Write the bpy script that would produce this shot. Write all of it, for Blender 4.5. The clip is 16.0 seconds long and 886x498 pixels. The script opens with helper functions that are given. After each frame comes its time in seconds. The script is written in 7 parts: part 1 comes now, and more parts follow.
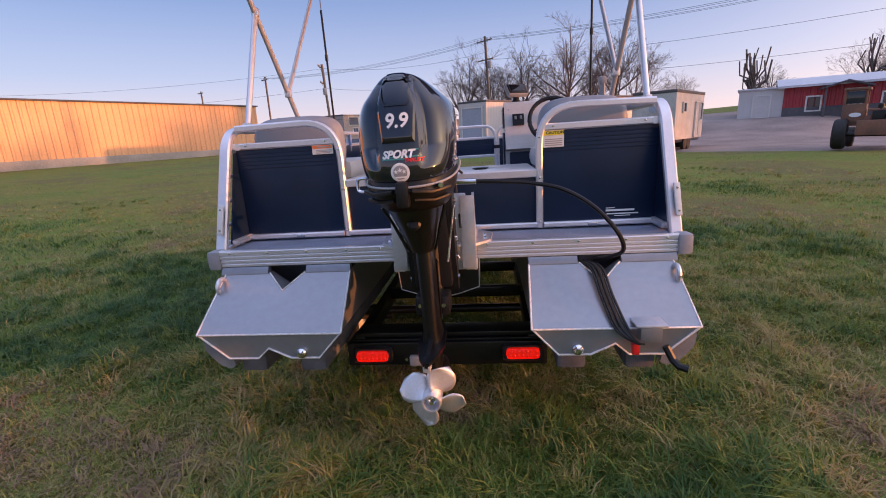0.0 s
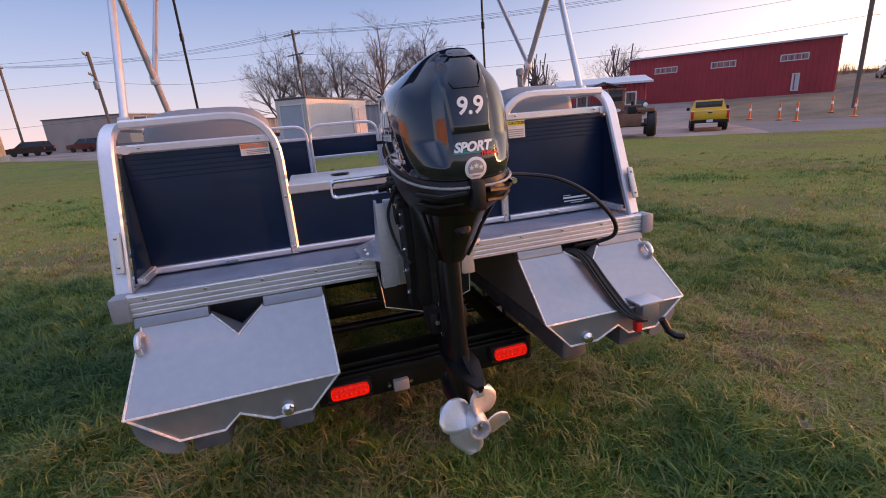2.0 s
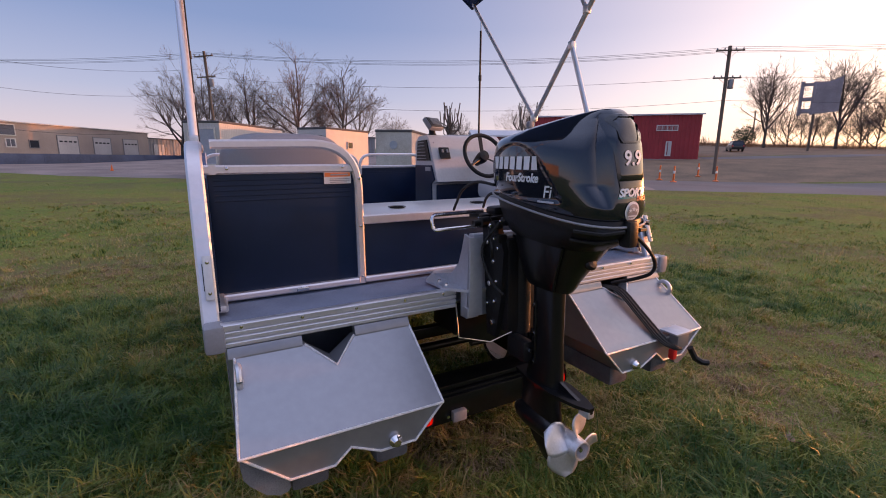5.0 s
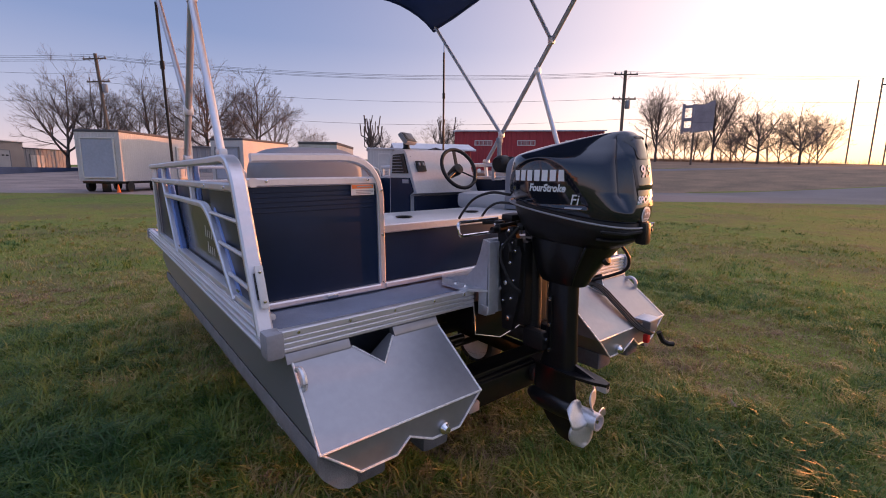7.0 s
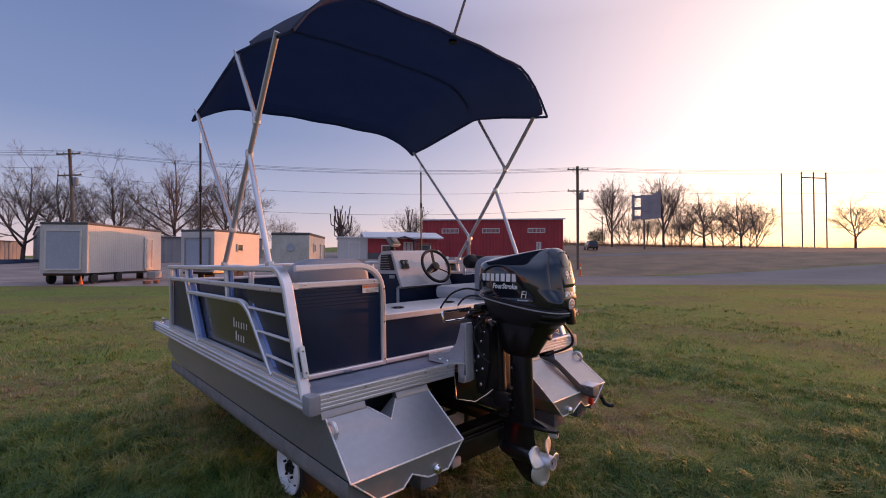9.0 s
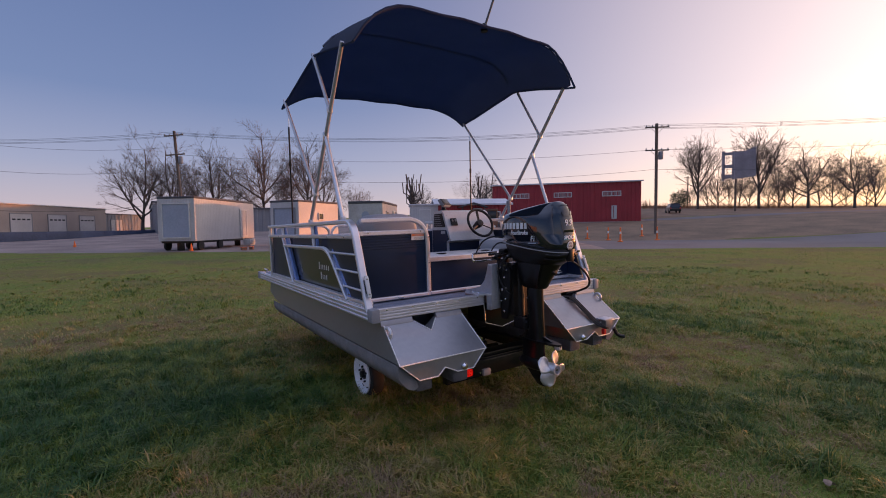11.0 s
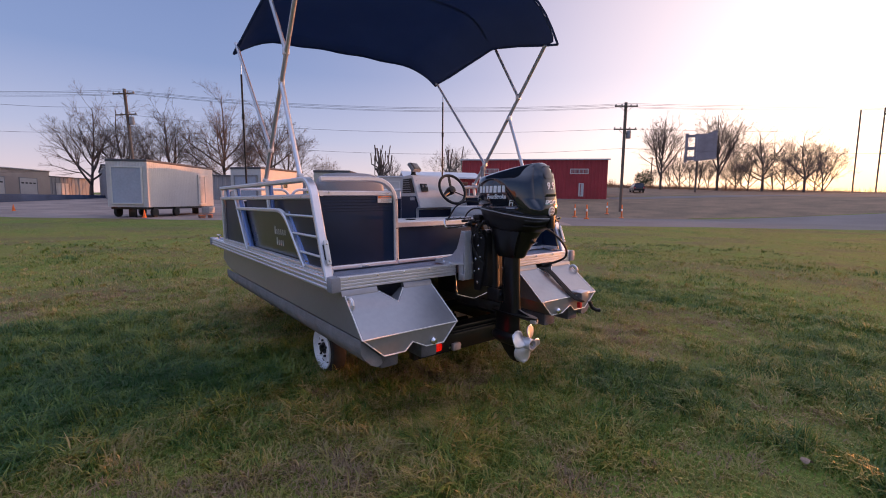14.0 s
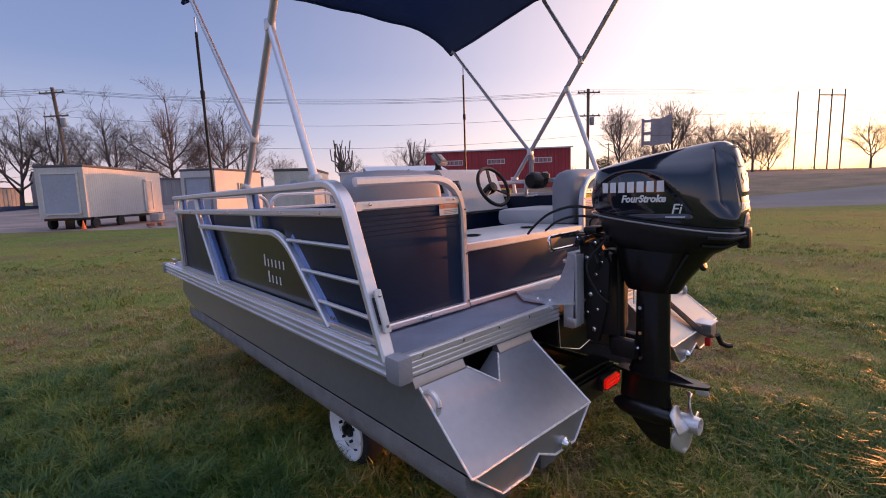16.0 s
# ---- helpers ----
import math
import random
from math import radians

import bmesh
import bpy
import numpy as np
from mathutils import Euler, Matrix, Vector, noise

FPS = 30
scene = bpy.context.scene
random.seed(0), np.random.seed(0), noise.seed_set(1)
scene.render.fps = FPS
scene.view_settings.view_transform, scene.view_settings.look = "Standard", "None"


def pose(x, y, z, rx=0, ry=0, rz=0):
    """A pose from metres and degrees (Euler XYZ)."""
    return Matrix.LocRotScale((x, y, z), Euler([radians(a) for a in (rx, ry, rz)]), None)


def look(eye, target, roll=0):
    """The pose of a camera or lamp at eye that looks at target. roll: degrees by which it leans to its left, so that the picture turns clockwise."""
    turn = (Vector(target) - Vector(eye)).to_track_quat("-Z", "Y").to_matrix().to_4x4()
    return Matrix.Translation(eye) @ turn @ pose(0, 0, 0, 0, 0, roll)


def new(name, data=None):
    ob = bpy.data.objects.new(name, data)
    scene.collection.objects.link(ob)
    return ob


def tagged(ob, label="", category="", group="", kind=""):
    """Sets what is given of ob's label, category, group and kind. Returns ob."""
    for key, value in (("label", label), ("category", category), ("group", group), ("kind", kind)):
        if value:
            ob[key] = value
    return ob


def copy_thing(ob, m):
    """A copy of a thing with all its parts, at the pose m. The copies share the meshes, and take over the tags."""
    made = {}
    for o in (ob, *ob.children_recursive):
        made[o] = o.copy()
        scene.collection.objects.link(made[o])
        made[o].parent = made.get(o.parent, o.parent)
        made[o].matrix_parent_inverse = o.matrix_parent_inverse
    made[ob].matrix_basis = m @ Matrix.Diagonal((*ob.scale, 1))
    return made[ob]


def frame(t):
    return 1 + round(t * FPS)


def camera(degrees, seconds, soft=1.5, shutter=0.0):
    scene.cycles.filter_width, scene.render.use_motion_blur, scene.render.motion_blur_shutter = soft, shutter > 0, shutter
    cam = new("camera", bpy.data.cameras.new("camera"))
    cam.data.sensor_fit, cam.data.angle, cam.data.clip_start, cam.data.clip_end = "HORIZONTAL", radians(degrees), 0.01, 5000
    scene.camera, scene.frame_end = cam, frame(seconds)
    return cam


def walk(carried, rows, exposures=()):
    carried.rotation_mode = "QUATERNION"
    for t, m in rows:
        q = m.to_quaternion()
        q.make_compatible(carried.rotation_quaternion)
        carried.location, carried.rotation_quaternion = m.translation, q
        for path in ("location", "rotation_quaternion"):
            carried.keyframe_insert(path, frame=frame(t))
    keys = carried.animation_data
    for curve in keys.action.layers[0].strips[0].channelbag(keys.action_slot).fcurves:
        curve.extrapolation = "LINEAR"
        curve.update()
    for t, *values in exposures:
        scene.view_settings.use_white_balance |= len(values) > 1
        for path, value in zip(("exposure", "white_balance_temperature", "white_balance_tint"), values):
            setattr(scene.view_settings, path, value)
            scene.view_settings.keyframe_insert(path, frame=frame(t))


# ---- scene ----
cam = camera(89.4, 16.0, soft=1.0)
METRES, EYE, TILT, LEAN, TURN = 5.792, 1.5, 0.0, 0.0, 6.2
SIDE, BACK = 0.26, -2.1
ROWS = [
    (0.0, 0.0, 0.0, 0.0, -0.7, -14.36, 2.73),
    (0.5, -0.0257, 0.0359, -0.001, -3.8, -14.31, 3.57),
    (1.0, -0.0454, 0.0569, 0.001, -5.17, -14.76, 4.81),
    (1.5, -0.0773, 0.062, -0.0013, -12.62, -15.24, 2.98),
    (2.0, -0.1131, 0.0629, 0.0023, -23.3, -15.92, 3.72),
    (2.5, -0.1345, 0.063, 0.0026, -25.06, -15.26, 2.05),
    (3.0, -0.1495, 0.0773, 0.0018, -26.16, -13.82, 0.52),
    (3.5, -0.1664, 0.0985, 0.0057, -30.65, -12.33, -0.45),
    (4.0, -0.1797, 0.1131, 0.0058, -32.37, -11.66, -0.88),
    (4.5, -0.2101, 0.1034, 0.0067, -33.12, -11.51, -0.87),
    (7.0, -0.3115, 0.1312, 0.006, -44.41, -9.72, -0.74),
    (7.5, -0.3582, 0.1038, 0.0053, -47.83, -8.8, -0.57),
    (8.0, -0.3856, 0.0848, 0.0092, -48.84, -8.26, 0.09),
    (8.5, -0.402, 0.0751, 0.0117, -49.48, -7.05, -0.09),
    (9.0, -0.4136, 0.0563, 0.0234, -48.52, 1.23, -0.05),
    (9.5, -0.4214, 0.0133, 0.0225, -42.22, 2.04, -0.75),
    (12.0, -0.4939, -0.0835, -0.0011, -39.78, -5.35, 0.74),
    (12.5, -0.4945, -0.0839, -0.0008, -40.78, -5.77, 0.5),
    (13.0, -0.4919, -0.0807, -0.0019, -42.03, -5.73, 0.12),
    (13.5, -0.4783, -0.0644, -0.0045, -42.76, -5.95, -0.38),
    (14.0, -0.4408, -0.0298, -0.0084, -43.33, -6.24, -0.75),
    (14.5, -0.407, 0.0046, -0.0002, -44.39, -6.82, 0.68),
    (15.0, -0.4015, 0.07, -0.0033, -45.42, -7.28, 1.45),
    (15.5, -0.3973, 0.1368, -0.0003, -47.11, -7.37, 1.59),
    (16.0, -0.3759, 0.1962, 0.0048, -48.31, -7.14, 1.74),
]
walk(cam, [(t, pose(SIDE, BACK, EYE, TILT, LEAN, TURN) @ pose(METRES * x, METRES * y, METRES * z, 90 + pitch, roll, yaw)) for t, x, y, z, yaw, pitch, roll in ROWS],
     [(0.0, 1.36, 7400, 11), (1.5, 1.35, 7500, 11), (3.0, 1.28, 7700, 12), (4.5, 1.15, 7750, 13), (7.0, 1.17, 7850, 14), (9.0, 0.97, 7750, 14), (9.5, 0.58, 7550, 14), (12.5, 1.03, 7400, 12), (16.0, 1.18, 7750, 14)])

# ---- world and sun ----
SUN_AZ, SUN_EL = 100.0, 3.3
world = bpy.data.worlds.new("sky")
scene.world = world
world.use_nodes = True
wn = world.node_tree.nodes
wl = world.node_tree.links
wn.clear()
sky = wn.new("ShaderNodeTexSky")
sky.sky_type = "NISHITA"
sky.sun_disc = False
sky.sun_elevation = radians(SUN_EL)
sky.sun_rotation = radians(SUN_AZ)
sky.air_density, sky.dust_density, sky.ozone_density = 1.0, 1.0, 3.5
SKY_SHARE = 0.045

# evening haze over the clear sky: lavender above, pink at the horizon, pale round the sun; the unseen overhead end is
# brightened to light the ground
way = wn.new("ShaderNodeTexCoord")
sep = wn.new("ShaderNodeSeparateXYZ")
wl.new(way.outputs["Generated"], sep.inputs[0])
haze = wn.new("ShaderNodeValToRGB")
he = haze.color_ramp.elements
he[0].position, he[0].color = 0.0, (0.44, 0.35, 0.40, 1)
he[1].position, he[1].color = 1.0, (0.40, 0.49, 0.82, 1)
for pos, col in ((0.05, (0.32, 0.295, 0.40, 1)), (0.12, (0.215, 0.24, 0.385, 1)), (0.25, (0.11, 0.155, 0.31, 1)), (0.46, (0.075, 0.115, 0.26, 1)), (0.72, (0.27, 0.34, 0.60, 1))):
    he.new(pos).color = col
wl.new(sep.outputs["Z"], haze.inputs["Fac"])
dot = wn.new("ShaderNodeVectorMath")
dot.operation = "DOT_PRODUCT"
wl.new(way.outputs["Generated"], dot.inputs[0])
dot.inputs[1].default_value = (math.sin(radians(SUN_AZ)) * math.cos(radians(SUN_EL)), math.cos(radians(SUN_AZ)) * math.cos(radians(SUN_EL)), math.sin(radians(SUN_EL)))
base_sky = haze.outputs["Color"]
for power, tint in ((1.5, (0.20, 0.135, 0.09, 1)), (4.0, (0.68, 0.51, 0.38, 1)), (25.0, (0.9, 0.68, 0.38, 1)), (300.0, (2.0, 1.3, 0.6, 1))):
    top = wn.new("ShaderNodeMath")
    top.operation = "MAXIMUM"
    top.inputs[1].default_value = 0.0
    wl.new(dot.outputs["Value"], top.inputs[0])
    pw = wn.new("ShaderNodeMath")
    pw.operation = "POWER"
    pw.inputs[1].default_value = power
    wl.new(top.outputs[0], pw.inputs[0])
    glow = wn.new("ShaderNodeMix")
    glow.data_type, glow.blend_type = "RGBA", "ADD"
    glow.inputs["B"].default_value = tint
    wl.new(pw.outputs[0], glow.inputs["Factor"])
    wl.new(base_sky, glow.inputs["A"])
    base_sky = glow.outputs["Result"]
# warmer towards the sun along the horizon
low = wn.new("ShaderNodeMapRange")
low.inputs["From Min"].default_value, low.inputs["From Max"].default_value = 0.0, 0.22
low.inputs["To Min"].default_value, low.inputs["To Max"].default_value = 0.95, 0.0
wl.new(sep.outputs["Z"], low.inputs["Value"])
near = wn.new("ShaderNodeMath")
near.operation = "POWER"
near.inputs[1].default_value = 5.0
wl.new(top.outputs[0], near.inputs[0])
both = wn.new("ShaderNodeMath")
both.operation = "MULTIPLY"
wl.new(low.outputs[0], both.inputs[0])
wl.new(near.outputs[0], both.inputs[1])
warm = wn.new("ShaderNodeMix")
warm.data_type = "RGBA"
warm.inputs["B"].default_value = (1.25, 0.62, 0.19, 1)
wl.new(both.outputs[0], warm.inputs["Factor"])
wl.new(base_sky, warm.inputs["A"])
base_sky = warm.outputs["Result"]
clear = wn.new("ShaderNodeMix")
clear.data_type = "RGBA"
clear.blend_type = "ADD"
clear.inputs["Factor"].default_value = SKY_SHARE
wl.new(base_sky, clear.inputs["A"])
wl.new(sky.outputs[0], clear.inputs["B"])
wb = wn.new("ShaderNodeBackground")
wb.inputs["Strength"].default_value = 0.85
wo = wn.new("ShaderNodeOutputWorld")
wl.new(clear.outputs["Result"], wb.inputs["Color"])
wl.new(wb.outputs[0], wo.inputs["Surface"])
sun = new("sun", bpy.data.lights.new("sun", "SUN"))
sun.data.energy, sun.data.angle, sun.data.color = 1.5, radians(0.8), (1.0, 0.33, 0.11)
SUN_WAY = Vector((math.sin(radians(SUN_AZ)) * math.cos(radians(SUN_EL)), math.cos(radians(SUN_AZ)) * math.cos(radians(SUN_EL)), math.sin(radians(SUN_EL))))
sun.matrix_world = look((60, 8, 12), Vector((60, 8, 12)) - SUN_WAY)


# ---- materials ----
def mat(name, color, rough=0.5, metal=0.0, noise_scale=0.0, vary=0.0, bump=0.0, fine=0.0, coat=0.0, spec=0.5, second=None, stretch=(1, 1, 1), random_tint=0.0, emit=0.0, rough_vary=0.0):
    m = bpy.data.materials.new(name)
    m.use_nodes = True
    nt = m.node_tree
    n, l = nt.nodes, nt.links
    b = n["Principled BSDF"]
    b.inputs["Base Color"].default_value = (*color, 1)
    b.inputs["Roughness"].default_value = rough
    b.inputs["Metallic"].default_value = metal
    b.inputs["Specular IOR Level"].default_value = spec
    b.inputs["Coat Weight"].default_value = coat
    b.inputs["Coat Roughness"].default_value = 0.06
    if emit:
        b.inputs["Emission Color"].default_value = (*color, 1)
        b.inputs["Emission Strength"].default_value = emit
    if noise_scale:
        tc = n.new("ShaderNodeTexCoord")
        mp = n.new("ShaderNodeMapping")
        mp.inputs["Scale"].default_value = stretch
        l.new(tc.outputs["Object"], mp.inputs["Vector"])
        big = n.new("ShaderNodeTexNoise")
        big.inputs["Scale"].default_value = noise_scale
        big.inputs["Detail"].default_value = 6
        l.new(mp.outputs[0], big.inputs["Vector"])
        small = n.new("ShaderNodeTexNoise")
        small.inputs["Scale"].default_value = fine or noise_scale * 14
        small.inputs["Detail"].default_value = 4
        l.new(mp.outputs[0], small.inputs["Vector"])
        mixf = n.new("ShaderNodeMath")
        mixf.operation = "MULTIPLY_ADD"
        mixf.inputs[1].default_value = 0.4
        l.new(small.outputs["Fac"], mixf.inputs[0])
        half = n.new("ShaderNodeMath")
        half.operation = "MULTIPLY"
        half.inputs[1].default_value = 0.6
        l.new(big.outputs["Fac"], half.inputs[0])
        l.new(half.outputs[0], mixf.inputs[2])
        ramp = n.new("ShaderNodeValToRGB")
        ramp.color_ramp.elements[0].position, ramp.color_ramp.elements[1].position = 0.36, 0.64
        lo = second or tuple(c * (1 - vary) for c in color)
        hi = color if second else tuple(min(1, c * (1 + vary)) for c in color)
        ramp.color_ramp.elements[0].color, ramp.color_ramp.elements[1].color = (*lo, 1), (*hi, 1)
        l.new(mixf.outputs[0], ramp.inputs["Fac"])
        out = ramp.outputs["Color"]
        if random_tint:
            oi = n.new("ShaderNodeObjectInfo")
            hsv = n.new("ShaderNodeHueSaturation")
            mr = n.new("ShaderNodeMapRange")
            mr.inputs["To Min"].default_value, mr.inputs["To Max"].default_value = 1 - random_tint, 1 + random_tint
            l.new(oi.outputs["Random"], mr.inputs["Value"])
            l.new(mr.outputs[0], hsv.inputs["Value"])
            l.new(out, hsv.inputs["Color"])
            out = hsv.outputs["Color"]
        l.new(out, b.inputs["Base Color"])
        if rough_vary:
            rr = n.new("ShaderNodeMapRange")
            rr.inputs["From Min"].default_value, rr.inputs["From Max"].default_value = 0.3, 0.7
            rr.inputs["To Min"].default_value, rr.inputs["To Max"].default_value = rough - rough_vary, rough + rough_vary
            l.new(mixf.outputs[0], rr.inputs["Value"])
            l.new(rr.outputs[0], b.inputs["Roughness"])
        if bump:
            bp = n.new("ShaderNodeBump")
            bp.inputs["Strength"].default_value = bump
            bp.inputs["Distance"].default_value = 0.01
            l.new(small.outputs["Fac"], bp.inputs["Height"])
            l.new(bp.outputs[0], b.inputs["Normal"])
    return m


M_ALU = mat("brushed_aluminium", (0.68, 0.69, 0.73), 0.42, 0.75, 3, 0.06, 0.0, 60, rough_vary=0.06)
M_BOW = mat("anodised_bow_tube", (0.50, 0.51, 0.55), 0.4, 0.4, 3, 0.06, 0.0, 60, rough_vary=0.04)
M_MOUNT = mat("pale_cast_aluminium", (0.58, 0.60, 0.65), 0.42, 0.6, 6, 0.1, 0.03, 60, rough_vary=0.06)
M_PLATE = mat("mill_aluminium_plate", (0.298, 0.312, 0.342), 0.36, 0.64, 1.2, 0.08, 0.008, 30, rough_vary=0.05)
M_WELD = mat("weld_bead", (0.85, 0.85, 0.87), 0.45, 0.5, 60, 0.2, 0.5)
M_NAVY = mat("navy_panel", (0.008, 0.020, 0.050), 0.34, 0.0, 1.5, 0.18, 0.0, 7, spec=0.28, rough_vary=0.05)
# navy panel coloured neutral dark for the grass it reflects
M_GATE = mat("grass_toned_gate_panel", (0.020, 0.022, 0.022), 0.3, 0.0, 1.5, 0.18, 0.0, 7, coat=0.3, rough_vary=0.04)
# plain aluminium in shade; the blue sky it reflects is put into its colour
M_SKYCHANNEL = mat("sky_tinted_channel", (0.13, 0.23, 0.50), 0.38, 0.3, 3, 0.12, 0.0, 60, rough_vary=0.05)
M_VINYL = mat("grey_deck_vinyl", (0.205, 0.24, 0.32), 0.6, 0.0, 6, 0.2, 0.3, 220)
M_SEAT = mat("grey_upholstery", (0.25, 0.27, 0.31), 0.5, 0.0, 3, 0.08, 0.06, 200)
M_SEAT_PALE = mat("pale_grey_upholstery", (0.5, 0.5, 0.51), 0.5, 0.0, 3, 0.06, 0.06, 200)
M_WHITE = mat("white_gelcoat", (0.62, 0.62, 0.62), 0.35, 0.0, 2, 0.08, 0.02, 60, coat=0.2)
M_BLACK = mat("black_paint", (0.007, 0.007, 0.008), 0.28, 0.0, 4, 0.4, 0.05, 60, coat=0.2, spec=0.4)
M_BLACKPL = mat("black_plastic", (0.010, 0.010, 0.011), 0.42, 0.0, 8, 0.3, 0.1, 100, spec=0.35)
M_RUBBER = mat("black_rubber", (0.018, 0.018, 0.018), 0.75, 0.0, 10, 0.3, 0.3, 90)
M_COWL = mat("graphite_cowl_paint", (0.026, 0.032, 0.044), 0.12, 0.6, 30, 0.08, 0.0, 600, coat=1.0)
M_COWLB = mat("black_cowl_paint", (0.008, 0.010, 0.013), 0.2, 0.0, 30, 0.1, 0.0, 300, coat=0.8)
M_CHROME = mat("polished_metal", (0.75, 0.75, 0.77), 0.15, 1.0, 10, 0.05)
M_PROP = mat("cast_aluminium_propeller", (0.68, 0.68, 0.70), 0.42, 0.7, 12, 0.1, 0.05, 120)
M_CANVAS = mat("navy_canvas", (0.034, 0.052, 0.10), 0.85, 0.0, 3, 0.25, 0.35, 260)
cn, cl = M_CANVAS.node_tree.nodes, M_CANVAS.node_tree.links
thin = cn.new("ShaderNodeBsdfTranslucent")
thin.inputs["Color"].default_value = (0.12, 0.19, 0.34, 1)
blend = cn.new("ShaderNodeMixShader")
blend.inputs["Fac"].default_value = 0.45
cl.new(cn["Principled BSDF"].outputs[0], blend.inputs[1])
cl.new(thin.outputs[0], blend.inputs[2])
cl.new(blend.outputs[0], cn["Material Output"].inputs["Surface"])
M_SLEEVE = mat("paler_navy_sleeve", (0.075, 0.095, 0.15), 0.85, 0.0, 5, 0.4, 0.3, 120)
M_TEAL = mat("teal_decal", (0.03, 0.22, 0.22), 0.35, 0, 20, 0.04)
M_CARPET = mat("grey_bunk_carpet", (0.13, 0.135, 0.15), 0.95, 0.0, 12, 0.3, 0.6, 300)
M_SIDEBUNK = mat("pale_grey_bunk_carpet", (0.20, 0.20, 0.205), 0.9, 0.0, 8, 0.25, 0.4, 200)
M_RED = mat("red_lamp_lens", (0.62, 0.012, 0.008), 0.2, 0.0, 40, 0.3, 0.3, 160, emit=0.25)
M_STICKER = mat("white_sticker", (0.7, 0.7, 0.68), 0.5, 0, 20, 0.05)
M_ORANGE_S = mat("orange_sticker", (0.75, 0.2, 0.05), 0.5, 0, 20, 0.05)
M_YELLOW_S = mat("yellow_sticker", (0.8, 0.65, 0.05), 0.5, 0, 20, 0.05)
M_INK = mat("black_ink", (0.02, 0.02, 0.02), 0.5, 0, 20, 0.1)
M_GREYINK = mat("grey_ink", (0.3, 0.3, 0.31), 0.5, 0, 20, 0.1)
M_DECAL = mat("white_decal", (0.78, 0.8, 0.82), 0.35, 0, 20, 0.04)
M_DECALRED = mat("red_decal", (0.65, 0.02, 0.02), 0.35, 0, 20, 0.04)
M_DECALGREY = mat("silver_decal", (0.4, 0.41, 0.43), 0.35, 0.3, 20, 0.04)
M_RIM = mat("white_wheel_enamel", (0.85, 0.86, 0.88), 0.35, 0, 8, 0.12, 0.05)
M_SCREEN = mat("dark_screen", (0.01, 0.012, 0.02), 0.12, 0, 8, 0.2)
M_FINGRASS = mat("dry_gravel", (0.31, 0.245, 0.22), 0.95, 0, 0.3, 0.0, 0.5, 9, second=(0.145, 0.115, 0.105))
M_ROAD = mat("worn_asphalt", (0.12, 0.115, 0.12), 0.9, 0, 0.2, 0.25, 0.4, 12)
M_REDMETAL = mat("red_metal_siding", (0.34, 0.03, 0.04), 0.5, 0, 0.4, 0.15, 0.05, 8)
M_GREYMETAL = mat("grey_metal_siding", (0.23, 0.24, 0.26), 0.5, 0, 0.4, 0.12, 0.05, 8)
# part of the low sun's orange is mixed into this siding colour
M_SUNWARMTAN = mat("sun_warmed_tan_siding", (0.66, 0.37, 0.21), 0.42, 0.0, 0.3, 0.12, 0.05, 6)
M_OFFICEWALL = mat("brown_office_siding", (0.36, 0.31, 0.28), 0.5, 0, 0.4, 0.12, 0.05, 6)
# plain panes made mirror-like, added shine so they return the bright sky
M_MIRRORPANE = mat("mirrored_window_pane", (0.55, 0.55, 0.55), 0.08, 0.85, 2, 0.1)
# pane colour stands for the reddish inside of the barn
M_DIMPANE = mat("pinkish_grey_pane", (0.30, 0.17, 0.17), 0.3, 0, 2, 0.2)
M_WHITEMETAL = mat("white_metal_siding", (0.50, 0.50, 0.50), 0.45, 0, 0.5, 0.1, 0.05, 8)
M_BLUEDOOR = mat("blue_grey_door_paint", (0.33, 0.38, 0.47), 0.5, 0, 0.5, 0.1, 0.05, 8)
M_WORNWHITE = mat("weathered_white_siding", (0.56, 0.55, 0.54), 0.7, 0, 1.2, 0.0, 0.2, 10, second=(0.40, 0.38, 0.36))
M_ROOFWHITE = mat("pale_metal_roof", (0.55, 0.56, 0.6), 0.4, 0.2, 0.4, 0.12)
M_ROOFDARK = mat("dark_roof", (0.09, 0.09, 0.1), 0.8, 0, 0.6, 0.25)
# dark board given a paler grey to paint the haze before it
M_SIGN = mat("hazed_sign_board", (0.30, 0.27, 0.29), 0.8, 0, 0.6, 0.2)
M_CONCRETE = mat("concrete_footing", (0.33, 0.31, 0.29), 0.9, 0, 0.5, 0.2, 0.3, 8)
M_BLUEFENCE = mat("blue_fence_paint", (0.05, 0.075, 0.14), 0.6, 0, 0.5, 0.3)
M_GLASS = mat("dark_window_glass", (0.03, 0.035, 0.045), 0.06, 0, 2, 0.2)
M_TRIM = mat("white_trim", (0.6, 0.6, 0.58), 0.5, 0, 3, 0.08)
M_WOODPOLE = mat("weathered_pole_wood", (0.16, 0.125, 0.10), 0.9, 0, 1.2, 0.3, 0.5, 14, stretch=(1, 1, 0.1))
M_GREYPL = mat("grey_plastic", (0.27, 0.28, 0.31), 0.5, 0, 6, 0.1, 0.05, 80)
M_BARK = mat("winter_bark", (0.11, 0.09, 0.08), 0.95, 0, 0.8, 0.3, 0.4, 9)
M_TWIG = mat("bare_twigs", (0.125, 0.10, 0.092), 0.95, 0, 0.4, 0.25)
M_BRUSH = mat("dry_brush", (0.13, 0.10, 0.07), 0.95, 0, 0.3, 0.3)
M_YELLOW = mat("yellow_truck_paint", (0.72, 0.40, 0.02), 0.3, 0, 2, 0.06, coat=0.5)
M_TRACTOR = mat("faded_orange_tractor_paint", (0.26, 0.115, 0.07), 0.7, 0, 2, 0.0, 0.1, 14, second=(0.14, 0.075, 0.055))
